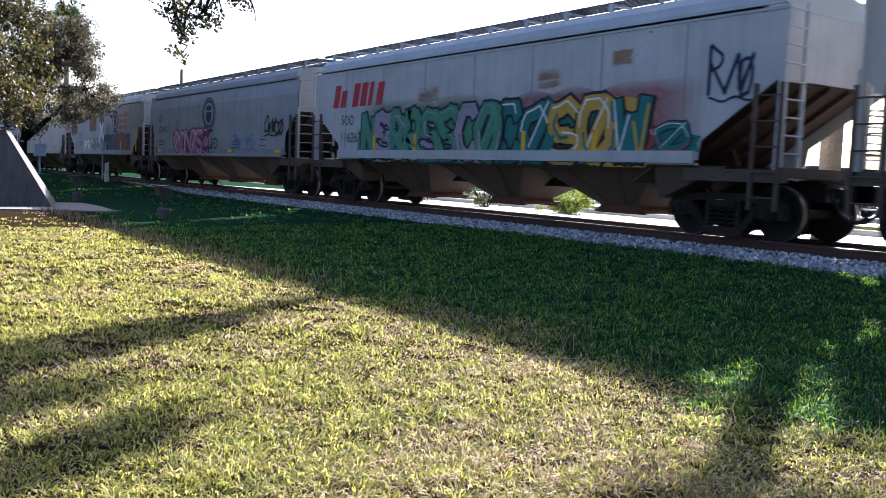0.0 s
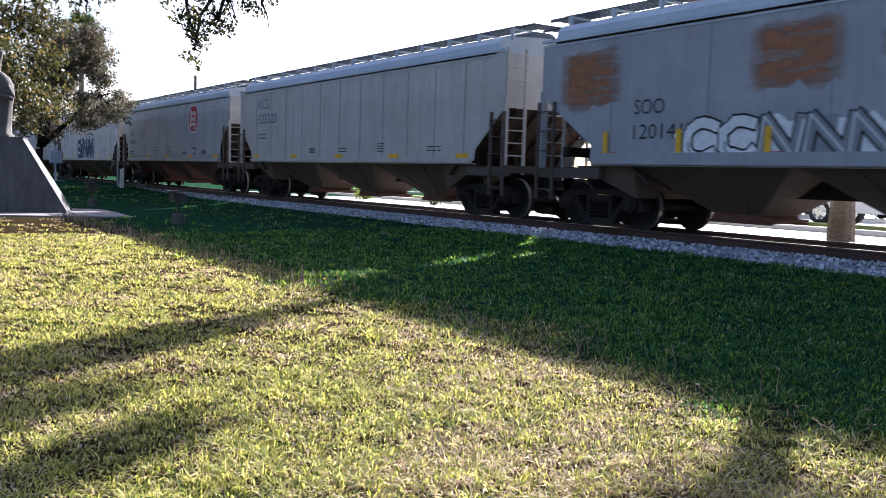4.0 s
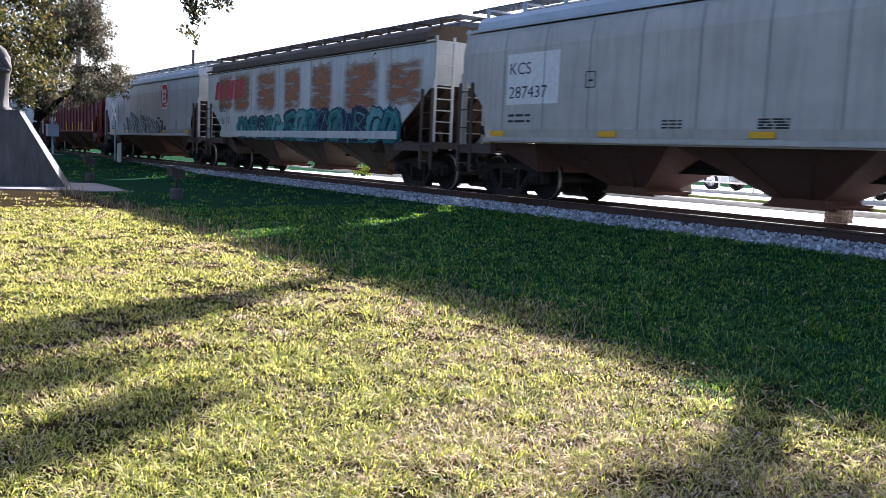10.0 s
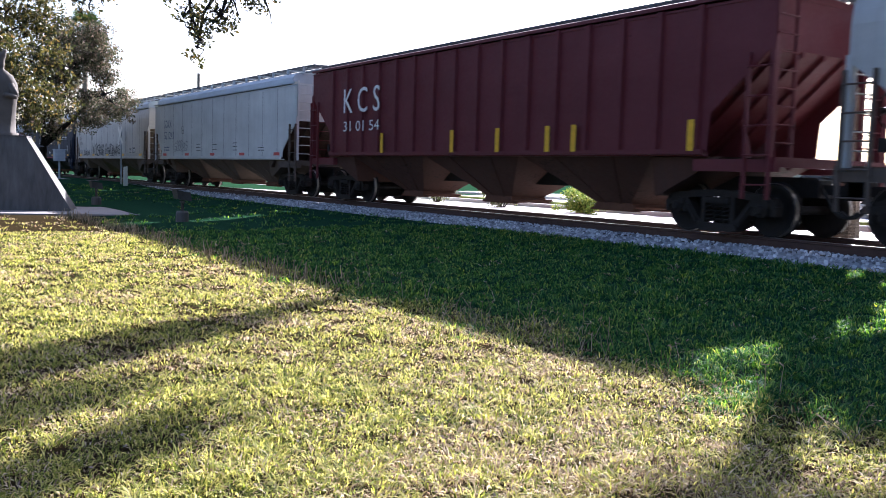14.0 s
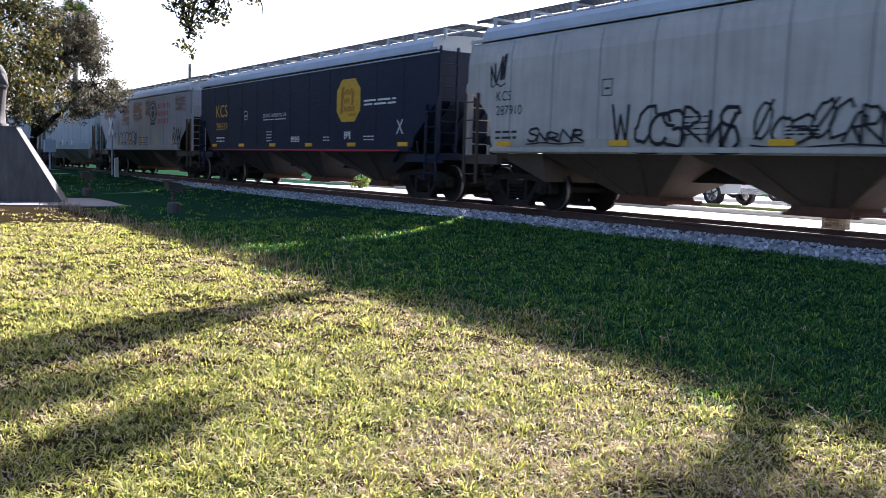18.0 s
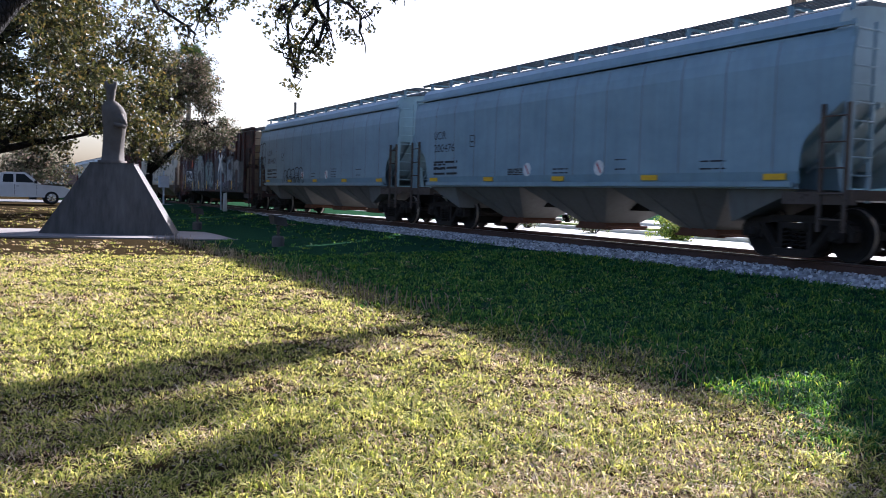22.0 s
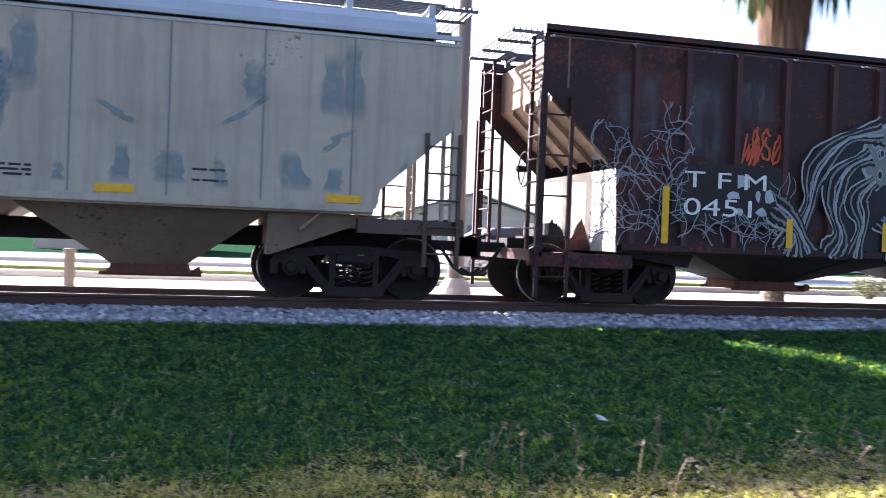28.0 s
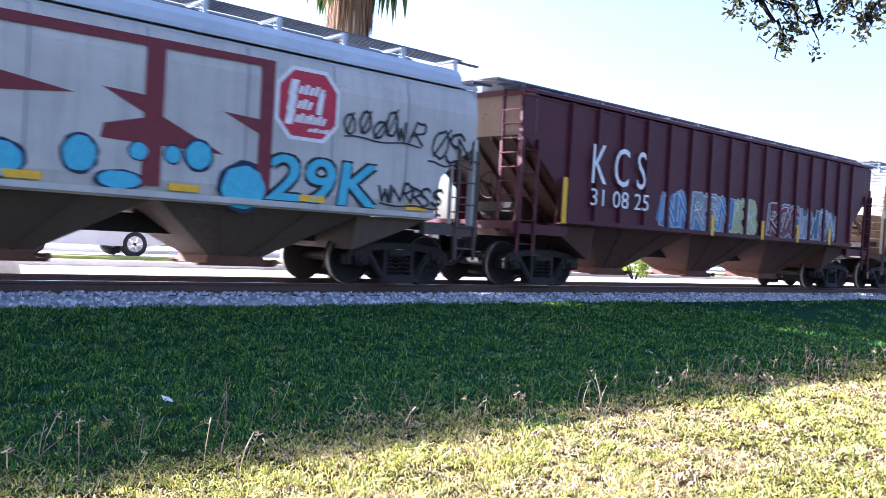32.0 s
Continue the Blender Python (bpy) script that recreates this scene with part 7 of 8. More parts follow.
g.box(-0.25, 0.25, -0.32, 0.32, 1.2, 1.9)
g.box(-0.29, 0.29, -0.36, 0.36, 1.9, 1.95)
part("box", g, GREY_PAINT, cab)
lp = thing("marker_post", (30.9, 10.6, 0.26), "leaning white marker board in the grass", "post")
lp.matrix_basis = pose(30.9, 10.6, 0.26, 0, 14, 30)
g = Geo()
g.box(-0.11, 0.11, -0.025, 0.025, -0.1, 1.05)
part("board", g, WHITE_POST, lp)
PAPER = mottled("dirty_paper", (0.55, 0.55, 0.56), (0.75, 0.75, 0.76), 30, 0.8, 0.3)
for k, (x, y, sz) in enumerate(((3.02, 6.4, 0.07), (-3.1, 7.4, 0.08), (-3.2, 6.59, 0.1))):
    rr = random.Random(k)
    g = Geo()
    pts = [Vector((rr.uniform(-1, 1), rr.uniform(-1, 1), rr.uniform(0, 0.9))) * sz for _ in range(10)]
    for i in range(8):
        g.face([pts[i], pts[i + 1], pts[(i * 3 + 2) % 10]])
    p = part("litter", g, PAPER)
    p.location = (x, y, ground_z(x, y) + 0.02)
    tagged(p, "crumpled scrap of white litter on the grass", "litter")

# ---- poles, lamp, house and box truck across the track ----
POLE_WOOD = mottled("weathered_pole_wood", (0.12, 0.1, 0.085), (0.24, 0.21, 0.18), 8, 0.9, 0.5, 0.02, stretch=(1, 1, 0.15))
for x, y, h, lab in ((4.45, 16.1, 11.0, "grey wooden utility pole close behind the track"), (-77.5, 25.4, 9.2, "distant wooden utility pole above the train")):
    u = thing("utility_pole", (x, y, 0.41), lab, "utility pole")
    g = Geo()
    g.tube((0, 0, -0.2), (0, 0, h), 0.16, 0.11, 12)
    part("pole", g, POLE_WOOD, u)
    if x > 0:
        g = Geo()
        g.lathe([(0.34, 0), (0.3, 0.16), (0.2, 0.3), (0.165, 0.34)], 16)
        part("base_collar", g, KERB, u)
    if x > 0:
        g = Geo()
        g.box(-0.05, 0.05, -1.1, 1.1, h - 0.7, h - 0.58)
        part("crossarm", g, POLE_WOOD, u)
bo = thing("bollard", (-2.36, 16.15, 0.41), "short dark wooden post beside the street", "post")
g = Geo()
g.tube((0, 0, -0.1), (0, 0, 0.66), 0.1, 0.1, 10)
part("post", g, POLE_WOOD, bo)
BANNER = mottled("red_banner_cloth", (0.4, 0.03, 0.03), (0.55, 0.06, 0.05), 4, 0.8, 0.1)
la = thing("street_lamp", (1.85, 33.8, 0.5), "tall street lamp with a red hanging banner", "street lamp")
g = Geo()
g.tube((0, 0, 0), (0, 0, 7.4), 0.09, 0.06, 10)
part("pole", g, GREY_PAINT, la)
g = Geo()
g.tube((0, 0, 7.0), (-0.5, 0, 7.1), 0.03, n=6)
g.lathe([(0, -0.12), (0.14, -0.08), (0.1, 0.1), (0, 0.14)], 10, "z", (-0.5, 0, 7.05))
part("lamp_head", g, GREY_PAINT, la)
g = Geo()
g.box(0.08, 0.5, -0.015, 0.015, 4.2, 6.4)
part("banner", g, BANNER, la, "long red cloth banner")
SIDING = mottled("beige_siding", (0.42, 0.36, 0.28), (0.5, 0.44, 0.36), 6, 0.8, 0.2, stretch=(0.2, 0.2, 6))
ROOFING = mottled("grey_shingle_roof", (0.12, 0.13, 0.15), (0.22, 0.23, 0.26), 9, 0.9, 0.4)
FRAME_WHITE = mottled("white_window_frame", (0.6, 0.6, 0.58), (0.72, 0.72, 0.7), 8, 0.6, 0.05)
for x, y, w, d, hh, lab in ((-4.2, 47.0, 7.2, 8.0, 2.5, "small beige house with a grey gable roof"), (-44, 52, 13, 9, 2.7, "low beige house across the street"), (33, 50, 14, 9, 2.6, "low pale house across the street"), (16, 58, 10, 8, 2.6, "pale bungalow across the street")):
    h = thing("house", (x, y, 0.42), lab, "house")
    g = Geo()
    g.box(-w / 2, w / 2, -d / 2, d / 2, -0.1, hh)
    g.prism([(-w / 2, hh), (w / 2, hh), (0, hh + w * 0.14)], -d / 2 + 0.02, d / 2 - 0.02)
    part("wall", g, SIDING, h)
    g = Geo()
    for s in (-1, 1):
        a, b = Vector((s * (w / 2 + 0.35), 0, hh - 0.1)), Vector((0, 0, hh + w * 0.14 + 0.06))
        for e in (0,):
            g.hexa([(a.x, -d / 2 - 0.3, a.z), (b.x, -d / 2 - 0.3, b.z), (b.x, d / 2 + 0.3, b.z), (a.x, d / 2 + 0.3, a.z), (a.x, -d / 2 - 0.3, a.z + 0.12), (b.x, -d / 2 - 0.3, b.z + 0.12), (b.x, d / 2 + 0.3, b.z + 0.12), (a.x, d / 2 + 0.3, a.z + 0.12)])
    part("roof", g, ROOFING, h)
    for wx in (-w * 0.28, w * 0.28):
        g = Geo()
        g.box(wx - 0.55, wx + 0.55, -d / 2 - 0.06, -d / 2, 0.9, 2.0)
        win = part("window", g, FRAME_WHITE, h)
        g = Geo()
        g.box(wx - 0.47, wx + 0.47, -d / 2 - 0.075, -d / 2 - 0.062, 0.98, 1.92)
        part("pane", g, GLASS, win)
    g = Geo()
    g.box(-0.45, 0.45, -d / 2 - 0.05, -d / 2, 0, 2.05)
    part("door", g, ROOFING, h)

# ---- low rail fence by the parking strip ----
fence = thing("rail_fence", (-16.0, 26.85, 0.5), "low white pipe rail along the parking strip", "fence")
for i in range(14):
    g = Geo()
    g.tube((i * 1.5 - 10, 0, -0.02), (i * 1.5 - 10, 0, 0.62), 0.035, n=8)
    part("post", g, WHITE_POST, fence)
for z in (0.35, 0.6):
    g = Geo()
    g.tube((-10, -0.04, z), (9.5, -0.04, z), 0.028, n=8)
    part("rail", g, WHITE_POST, fence)


# ---- vehicles ----
def wheel_parts(parent, x, y, r=0.36):
    g = Geo()
    g.lathe([(r * 0.62, -0.11), (r * 0.9, -0.12), (r, -0.08), (r, 0.08), (r * 0.9, 0.12), (r * 0.62, 0.11)], 22, "y")
    w = part("wheel", g, RUBBER, parent, "black tyre", True)
    w.location = (x, y, r)
    g = Geo()
    s = -1 if y < 0 else 1
    g.lathe([(0, s * 0.07), (r * 0.2, s * 0.09), (r * 0.55, s * 0.06), (r * 0.64, s * 0.1)], 16, "y")
    for k in range(5):
        a = 2 * math.pi * k / 5
        g.hexa([(0.04 * math.cos(a + 1.57), s * 0.07, 0.04 * math.sin(a + 1.57)), (0.04 * math.cos(a - 1.57), s * 0.07, 0.04 * math.sin(a - 1.57)),
                (r * 0.6 * math.cos(a - 0.12), s * 0.07, r * 0.6 * math.sin(a - 0.12)), (r * 0.6 * math.cos(a + 0.12), s * 0.07, r * 0.6 * math.sin(a + 0.12)),
                (0.04 * math.cos(a + 1.57), s * 0.105, 0.04 * math.sin(a + 1.57)), (0.04 * math.cos(a - 1.57), s * 0.105, 0.04 * math.sin(a - 1.57)),
                (r * 0.6 * math.cos(a - 0.12), s * 0.105, r * 0.6 * math.sin(a - 0.12)), (r * 0.6 * math.cos(a + 0.12), s * 0.105, r * 0.6 * math.sin(a + 0.12))])
    part("rim", g, CHROME, w)


LAMP_RED = shade("tail_lamp_red", (0.35, 0.02, 0.02), 0.25)
LAMP_CLEAR = shade("headlamp_clear", (0.7, 0.7, 0.7), 0.1)


def vehicle(name, at, rz, mat, label, kind="pickup"):
    """Local +x is the nose."""
    v = thing(name, at, label, "car", "", "", rz)
    if kind == "pickup":
        low = [(-2.65, 0.45), (-2.7, 0.62), (-2.68, 1.02), (-0.75, 1.04), (1.0, 1.06), (2.3, 0.98), (2.62, 0.82), (2.66, 0.45), (2.1, 0.38), (-2.2, 0.38)]
        cab_ = [(-0.8, 1.03), (-0.7, 1.62), (-0.5, 1.67), (0.42, 1.68), (1.2, 1.06)]
        wx, W_, bed_ = (-1.62, 1.7), 0.9, True
    elif kind == "suv":
        low = [(-2.35, 0.42), (-2.4, 0.7), (-2.33, 1.08), (0.9, 1.06), (2.1, 0.98), (2.4, 0.8), (2.42, 0.42), (1.9, 0.35), (-1.9, 0.35)]
        cab_ = [(-2.3, 1.06), (-2.1, 1.66), (-0.2, 1.74), (0.4, 1.66), (1.1, 1.05)]
        wx, W_, bed_ = (-1.4, 1.45), 0.92, False
    else:
        low = [(-2.2, 0.4), (-2.26, 0.65), (-2.15, 0.92), (-1.5, 0.98), (0.8, 0.96), (2.0, 0.82), (2.25, 0.62), (2.25, 0.38), (1.8, 0.3), (-1.8, 0.3)]
        cab_ = [(-1.75, 0.96), (-1.0, 1.4), (-0.2, 1.46), (0.4, 1.4), (1.15, 0.94)]
        wx, W_, bed_ = (-1.32, 1.38), 0.86, False
    g = Geo()
    g.prism(low, -W_, W_)
    part("body", g, mat, v)
    g = Geo()
    k, n0 = len(cab_), len(g.v)
    for s in (-1, 1):
        for x, z in cab_:
            g.v.append((x, s * (W_ - 0.04 - 0.16 * (z - 1.0)), z))
    g.f += [tuple(range(k)), tuple(range(2 * k - 1, k - 1, -1))] + [(i, k + i, k + (i + 1) % k, (i + 1) % k) for i in range(k)]
    g.m += [0] * (k + 2)
    part("cabin", g, mat, v)
    cx = sum(p[0] for p in cab_) / k
    for s in (-1, 1):
        if kind == "pickup":
            panes = [[(-0.62, 1.14), (-0.12, 1.14), (-0.12, 1.57), (-0.58, 1.56)], [(0.0, 1.14), (0.88, 1.14), (0.4, 1.57), (0.0, 1.58)]]
        else:
            panes = [[((x - cx) * 0.84 + cx, (z - 1.3) * 0.72 + 1.33) for x, z in cab_]]
        for pts in panes:
            g = Geo()
            g.face([(x, s * (W_ - 0.03 - 0.16 * (z - 1.0)), z) for x, z in pts])
            part("side_window", g, GLASS, v)
        if kind == "pickup":
            g = Geo()
            for x in (-0.82, -0.07, 0.98):
                g.box(x - 0.008, x + 0.008, s * W_ - 0.004, s * W_ + 0.004, 0.5, 1.03)
            tagged(part("door_seam", g, RUBBER, v), kind="stuff")
            g = Geo()
            g.box(0.02, 0.14, s * (W_ + 0.008) - 0.012, s * (W_ + 0.008) + 0.012, 0.93, 0.96)
            part("door_handle", g, RUBBER, v)
            g = Geo()
            g.box(0.86, 1.0, s * (W_ + 0.06) - 0.07, s * (W_ + 0.06) + 0.07, 1.1, 1.26)
            part("wing_mirror", g, RUBBER, v)
        for x in wx:
            wheel_parts(v, x, s * (W_ - 0.1))
        g = Geo()
        g.box(2.2, 2.63 if kind == "pickup" else 2.36, s * 0.62 - 0.14, s * 0.62 + 0.14, 0.66, 0.82)
        part("headlight", g, LAMP_CLEAR, v)
        g = Geo()
        e = low[1][0]
        g.box(e - 0.01, e + 0.06, s * (W_ - 0.12) - 0.08, s * (W_ - 0.12) + 0.08, 0.68, 0.95)
        part("tail_light", g, LAMP_RED, v)
    g = Geo()
    a, b = cab_[-1], cab_[-2]
    g.face([(a[0] - 0.03, -0.68, a[1] + 0.04), (a[0] - 0.03, 0.68, a[1] + 0.04), (b[0] + 0.05, 0.6, b[1] - 0.02), (b[0] + 0.05, -0.6, b[1] - 0.02)])
    part("windscreen", g, GLASS, v)
    if bed_:
        g = Geo()
        g.box(-2.58, -0.9, -0.78, 0.78, 1.03, 1.046)
        part("cargo_bed", g, RUBBER, v)
    g = Geo()
    for x in (low[0][0] - 0.04, low[-3][0] - 0.08):
        g.box(x, x + 0.14, -W_ * 0.96, W_ * 0.96, 0.4, 0.58)
    part("bumper", g, CHROME if kind == "pickup" else mat, v)
    return v


CAR_WHITE = mottled("white_car_paint", (0.62, 0.6, 0.57), (0.74, 0.73, 0.71), 3, 0.3, 0.02)
CAR_DARK = mottled("dark_car_paint", (0.02, 0.022, 0.026), (0.035, 0.036, 0.04), 3, 0.2, 0.02)
CAR_RED = mottled("red_car_paint", (0.35, 0.02, 0.02), (0.42, 0.04, 0.03), 3, 0.25, 0.02)
CAR_SILVER = mottled("silver_car_paint", (0.35, 0.37, 0.4), (0.45, 0.47, 0.5), 3, 0.3, 0.02, metal=0.5)
vehicle("pickup_truck", (-51.9, 1.75, 0.44), 90, CAR_WHITE, "older white pickup truck parked on the far lawn")
vehicle("parked_car", (-18.4, 29.0, 0.5), 180, CAR_DARK, "dark parked car beyond the rail fence", "suv")
vehicle("parked_car", (-24.5, 29.2, 0.5), 0, CAR_SILVER, "silver parked car beyond the street", "sedan")
vehicle("parked_car", (-12.6, 29.1, 0.5), 180, CAR_DARK, "dark parked saloon beyond the rail fence", "sedan")
vehicle("parked_car", (8.6, 24.6, 0.44), 0, CAR_SILVER, "silver saloon standing in the street", "sedan")
DRIVING = []


def drive(v, y, rz, stops):
    DRIVING.append((v, [(t, pose(x, y, 0.44, 0, 0, rz)) for t, x in stops]))


drive(vehicle("pickup_truck", (-12, 24.0, 0.44), 180, CAR_WHITE, "white pickup truck driving along the street"), 24.0, 180, ((0, -9), (3, -11), (5.5, -16.7), (7, -18.1), (8.4, -20.4), (9.5, -23.8), (12, -36), (18, -76), (32, -170)))
drive(vehicle("pickup_truck", (-12, 24.0, 0.44), 180, CAR_WHITE, "white pickup truck following along the street"), 24.0, 180, ((0, 75), (10, 20), (14, -3), (16.6, -13.9), (17.9, -19.9), (19, -23.4), (22, -36), (32, -110)))
drive(vehicle("pickup_truck", (-12, 21.2, 0.44), 0, CAR_RED, "red pickup truck towing a trailer along the street"), 20.6, 0, ((0, -115), (8, -46), (11.5, -13.5), (14, 9), (20, 65), (32, 175)))
tr = thing("utility_trailer", (-12, 21.2, 0.44), "dark low utility trailer behind the pickup", "trailer")
g = Geo()
g.box(-1.8, 1.6, -0.85, 0.85, 0.5, 0.62)
for s in (-1, 1):
    g.box(-1.8, 1.6, s * 0.85 - 0.03, s * 0.85 + 0.03, 0.62, 0.95)
part("bed", g, CAR_DARK, tr)
g = Geo()
g.tube((1.6, 0, 0.55), (2.7, 0, 0.5), 0.05, n=8)
part("drawbar", g, DARK_STEEL, tr)
for x in (-0.5, 0.35):
    for s in (-1, 1):
        wheel_parts(tr, x, s * 0.95, 0.33)
drive(tr, 20.6, 0, ((0, -120.6), (8, -51.6), (11.5, -19.1), (14, 3.4), (20, 59.4), (32, 169.4)))

bt = thing("box_truck", (17.0, 30.5, 0.5), "pale blue box truck parked beyond the street", "truck")
BT_BLUE = mottled("pale_blue_truck_paint", (0.25, 0.36, 0.46), (0.33, 0.44, 0.54), 4, 0.5, 0.05)
g = Geo()
g.box(-2.4, 1.6, -1.15, 1.15, 0.85, 3.1)
part("cargo_box", g, BT_BLUE, bt)
g = Geo()
g.prism([(1.65, 0.6), (1.65, 2.2), (2.4, 2.15), (2.9, 1.4), (3.5, 1.25), (3.55, 0.6)], -1.0, 1.0)
part("cab", g, CAR_WHITE, bt)
g = Geo()
g.face([(1.9, -1.01, 1.4), (2.75, -1.01, 1.4), (2.35, -1.01, 2.0), (1.9, -1.01, 2.05)])
part("side_window", g, GLASS, bt)
for x in (-1.5, 2.7):
    for s in (-1, 1):
        wheel_parts(bt, x, s * 0.95, 0.42)

# ---- grass, weeds and the many small pieces ----
GREEN_BLADE = per_island("green_blade", [(0, (0.09, 0.12, 0.022)), (0.3, (0.22, 0.25, 0.055)), (0.6, (0.42, 0.42, 0.13)), (1, (0.68, 0.62, 0.27))], 0.75, None, 0.5, (1.5, 1.4, 0.72))
# greener grass by the track; its dark teal carries the train's shade
LUSH_SHADE_BLADE = per_island("lush_blade", [(0, (0.006, 0.036, 0.02)), (0.5, (0.02, 0.1, 0.056)), (0.85, (0.055, 0.18, 0.08)), (1, (0.14, 0.28, 0.13))], 0.6, None, 0.5, (4.8, 2.5, 0.3))
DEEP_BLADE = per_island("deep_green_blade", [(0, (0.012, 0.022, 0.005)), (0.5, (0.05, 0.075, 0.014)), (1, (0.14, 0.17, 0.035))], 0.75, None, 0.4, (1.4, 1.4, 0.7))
# darker tufts of the same band, shade in the colour too
LUSH_SHADE_DEEP = per_island("deep_lush_blade", [(0, (0.004, 0.02, 0.012)), (0.5, (0.01, 0.055, 0.027)), (1, (0.025, 0.1, 0.045))], 0.7, None, 0.4, (3.0, 2.2, 0.4))
STRAW_BLADE = per_island("straw_blade", [(0, (0.1, 0.058, 0.032)), (0.35, (0.35, 0.255, 0.15)), (0.75, (0.64, 0.515, 0.33)), (1, (0.86, 0.76, 0.57))], 0.8, None, 0.4, (1.15, 1.02, 0.85))


def blade_field(name, x, y, z, h, w, mat, rs, lean, way):
    """Leaning, folded blades, pointed at both ends, joined in one mesh. way: where each one leans."""
    n = len(x)
    b = way + rs.normal(0, 0.55, n)
    a = b + np.pi / 2 + rs.normal(0, 0.4, n)
    l = np.abs(rs.normal(lean, lean * 0.45, n)) * h
    wx, wy = np.cos(a) * w / 2, np.sin(a) * w / 2
    dx, dy = np.cos(b) * l, np.sin(b) * l
    v = np.empty((n, 4, 3))
    v[:, 0] = np.stack([x, y, z], 1)
    mid = z + h * rs.uniform(0.55, 0.75, n)
    v[:, 1] = np.stack([x + wx + dx * 0.38, y + wy + dy * 0.38, mid], 1)
    v[:, 2] = np.stack([x + dx, y + dy, z + h * rs.uniform(0.55, 1.05, n)], 1)
    v[:, 3] = np.stack([x - wx + dx * 0.38, y - wy + dy * 0.38, mid], 1)
    me = bpy.data.meshes.new(name)
    me.vertices.add(4 * n)
    me.vertices.foreach_set("co", v.ravel())
    me.loops.add(4 * n)
    me.loops.foreach_set("vertex_index", np.arange(4 * n))
    me.polygons.add(n)
    me.polygons.foreach_set("loop_start", np.arange(0, 4 * n, 4))
    me.update(calc_edges=True)
    me.materials.append(mat)
    return me


def gz_many(x, y):
    def sm(u):
        u = np.clip(u, 0, 1)
        return u * u * (3 - 2 * u)
    return 0.27 * sm((y - 5.0) / 6.6) + 0.42 * sm((-x - 30) / 25) * (1 - 0.6 * sm((y - 6) / 6)) + 0.15 * sm((y - 15.2) / 1.2)


def value_noise(x, y, cell, rs):
    """Smooth patches of about the given size."""
    g = rs.uniform(0, 1, (256, 256))
    u, v = x / cell + 80, y / cell + 80
    i, j = np.floor(u).astype(int), np.floor(v).astype(int)
    a, b = u - i, v - j
    a, b = a * a * (3 - 2 * a), b * b * (3 - 2 * b)
    i, j = i % 255, j % 255
    return (g[i, j] * (1 - a) + g[i + 1, j] * a) * (1 - b) + (g[i, j + 1] * (1 - a) + g[i + 1, j + 1] * a) * b


rs = np.random.RandomState(77)
BLADES = 9                       # blades to a tuft
N_TUFTS = 118000
r = 2.3 * (20.0 / 2.3) ** rs.uniform(0, 1, N_TUFTS) ** 0.85
r[:12000] = rs.uniform(14, 48, 12000)
az = np.radians(rs.uniform(-76, 100, N_TUFTS))
r = np.concatenate([r, 18.0 * np.sqrt(rs.uniform(0, 1, 7000))])
az = np.concatenate([az, rs.uniform(-np.pi, np.pi, 7000)])
tx, ty = -np.sin(az) * r, np.cos(az) * r
keep = (ty < 11.62) & (tx > -48) & (tx < 45) & ~((tx < -25.5) & (tx > -32.5) & (ty > -1.0) & (ty < 8.2))
tx, ty, r = tx[keep], ty[keep], r[keep]
bare = value_noise(tx, ty, 0.5, rs) * 0.5 + value_noise(tx, ty, 0.13, rs) * 0.5
keep = (bare > 0.3) | (ty > 5.6) | (rs.uniform(0, 1, len(tx)) < 0.5)
tx, ty, r = tx[keep], ty[keep], r[keep]
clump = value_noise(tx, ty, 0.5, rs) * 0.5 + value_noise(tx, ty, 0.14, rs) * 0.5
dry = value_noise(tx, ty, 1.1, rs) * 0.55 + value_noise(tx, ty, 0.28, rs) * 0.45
# the greener, shade-coloured band starts close to the train's shadow edge
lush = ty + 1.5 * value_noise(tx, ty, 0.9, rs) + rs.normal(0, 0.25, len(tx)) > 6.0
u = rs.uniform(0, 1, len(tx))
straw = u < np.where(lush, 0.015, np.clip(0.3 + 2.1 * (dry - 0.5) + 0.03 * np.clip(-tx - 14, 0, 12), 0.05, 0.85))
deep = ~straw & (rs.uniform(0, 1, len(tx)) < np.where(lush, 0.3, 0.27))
size = rs.uniform(0.6, 1.35, len(tx))
spread = (0.011 + 0.0021 * r) * size


def per_blade(v):
    return np.repeat(v, BLADES)


ox, oy = rs.normal(0, 1, len(tx) * BLADES), rs.normal(0, 1, len(tx) * BLADES)
gx, gy = per_blade(tx) + ox * per_blade(spread), per_blade(ty) + oy * per_blade(spread)
way = np.arctan2(oy, ox)
straw_b, lush_b, deep_b, r_b = per_blade(straw), per_blade(lush), per_blade(deep), per_blade(r)
odd = rs.uniform(0, 1, len(gx)) < 0.16          # a few blades of another kind in every tuft
straw_b = np.where(odd & ~lush_b, ~straw_b, straw_b)
deep_b = deep_b & ~straw_b
gz = gz_many(gx, gy) - 0.006
hh = per_blade((0.02 + 0.055 * clump) * size) * rs.uniform(0.6, 1.25, len(gx)) * np.where(straw_b, 0.7, 1.0) * np.where(deep_b, 0.75, 1.0) * np.where(lush_b, 1.25, 1.0)
ww = np.clip(0.0034 + 0.00095 * r_b, 0.0055, 0.03) * np.where(gy < 0, 1.4, 1.0) * rs.uniform(0.7, 1.3, len(gx))
hh = hh + 0.001 * np.clip(r_b - 6, 0, 30)
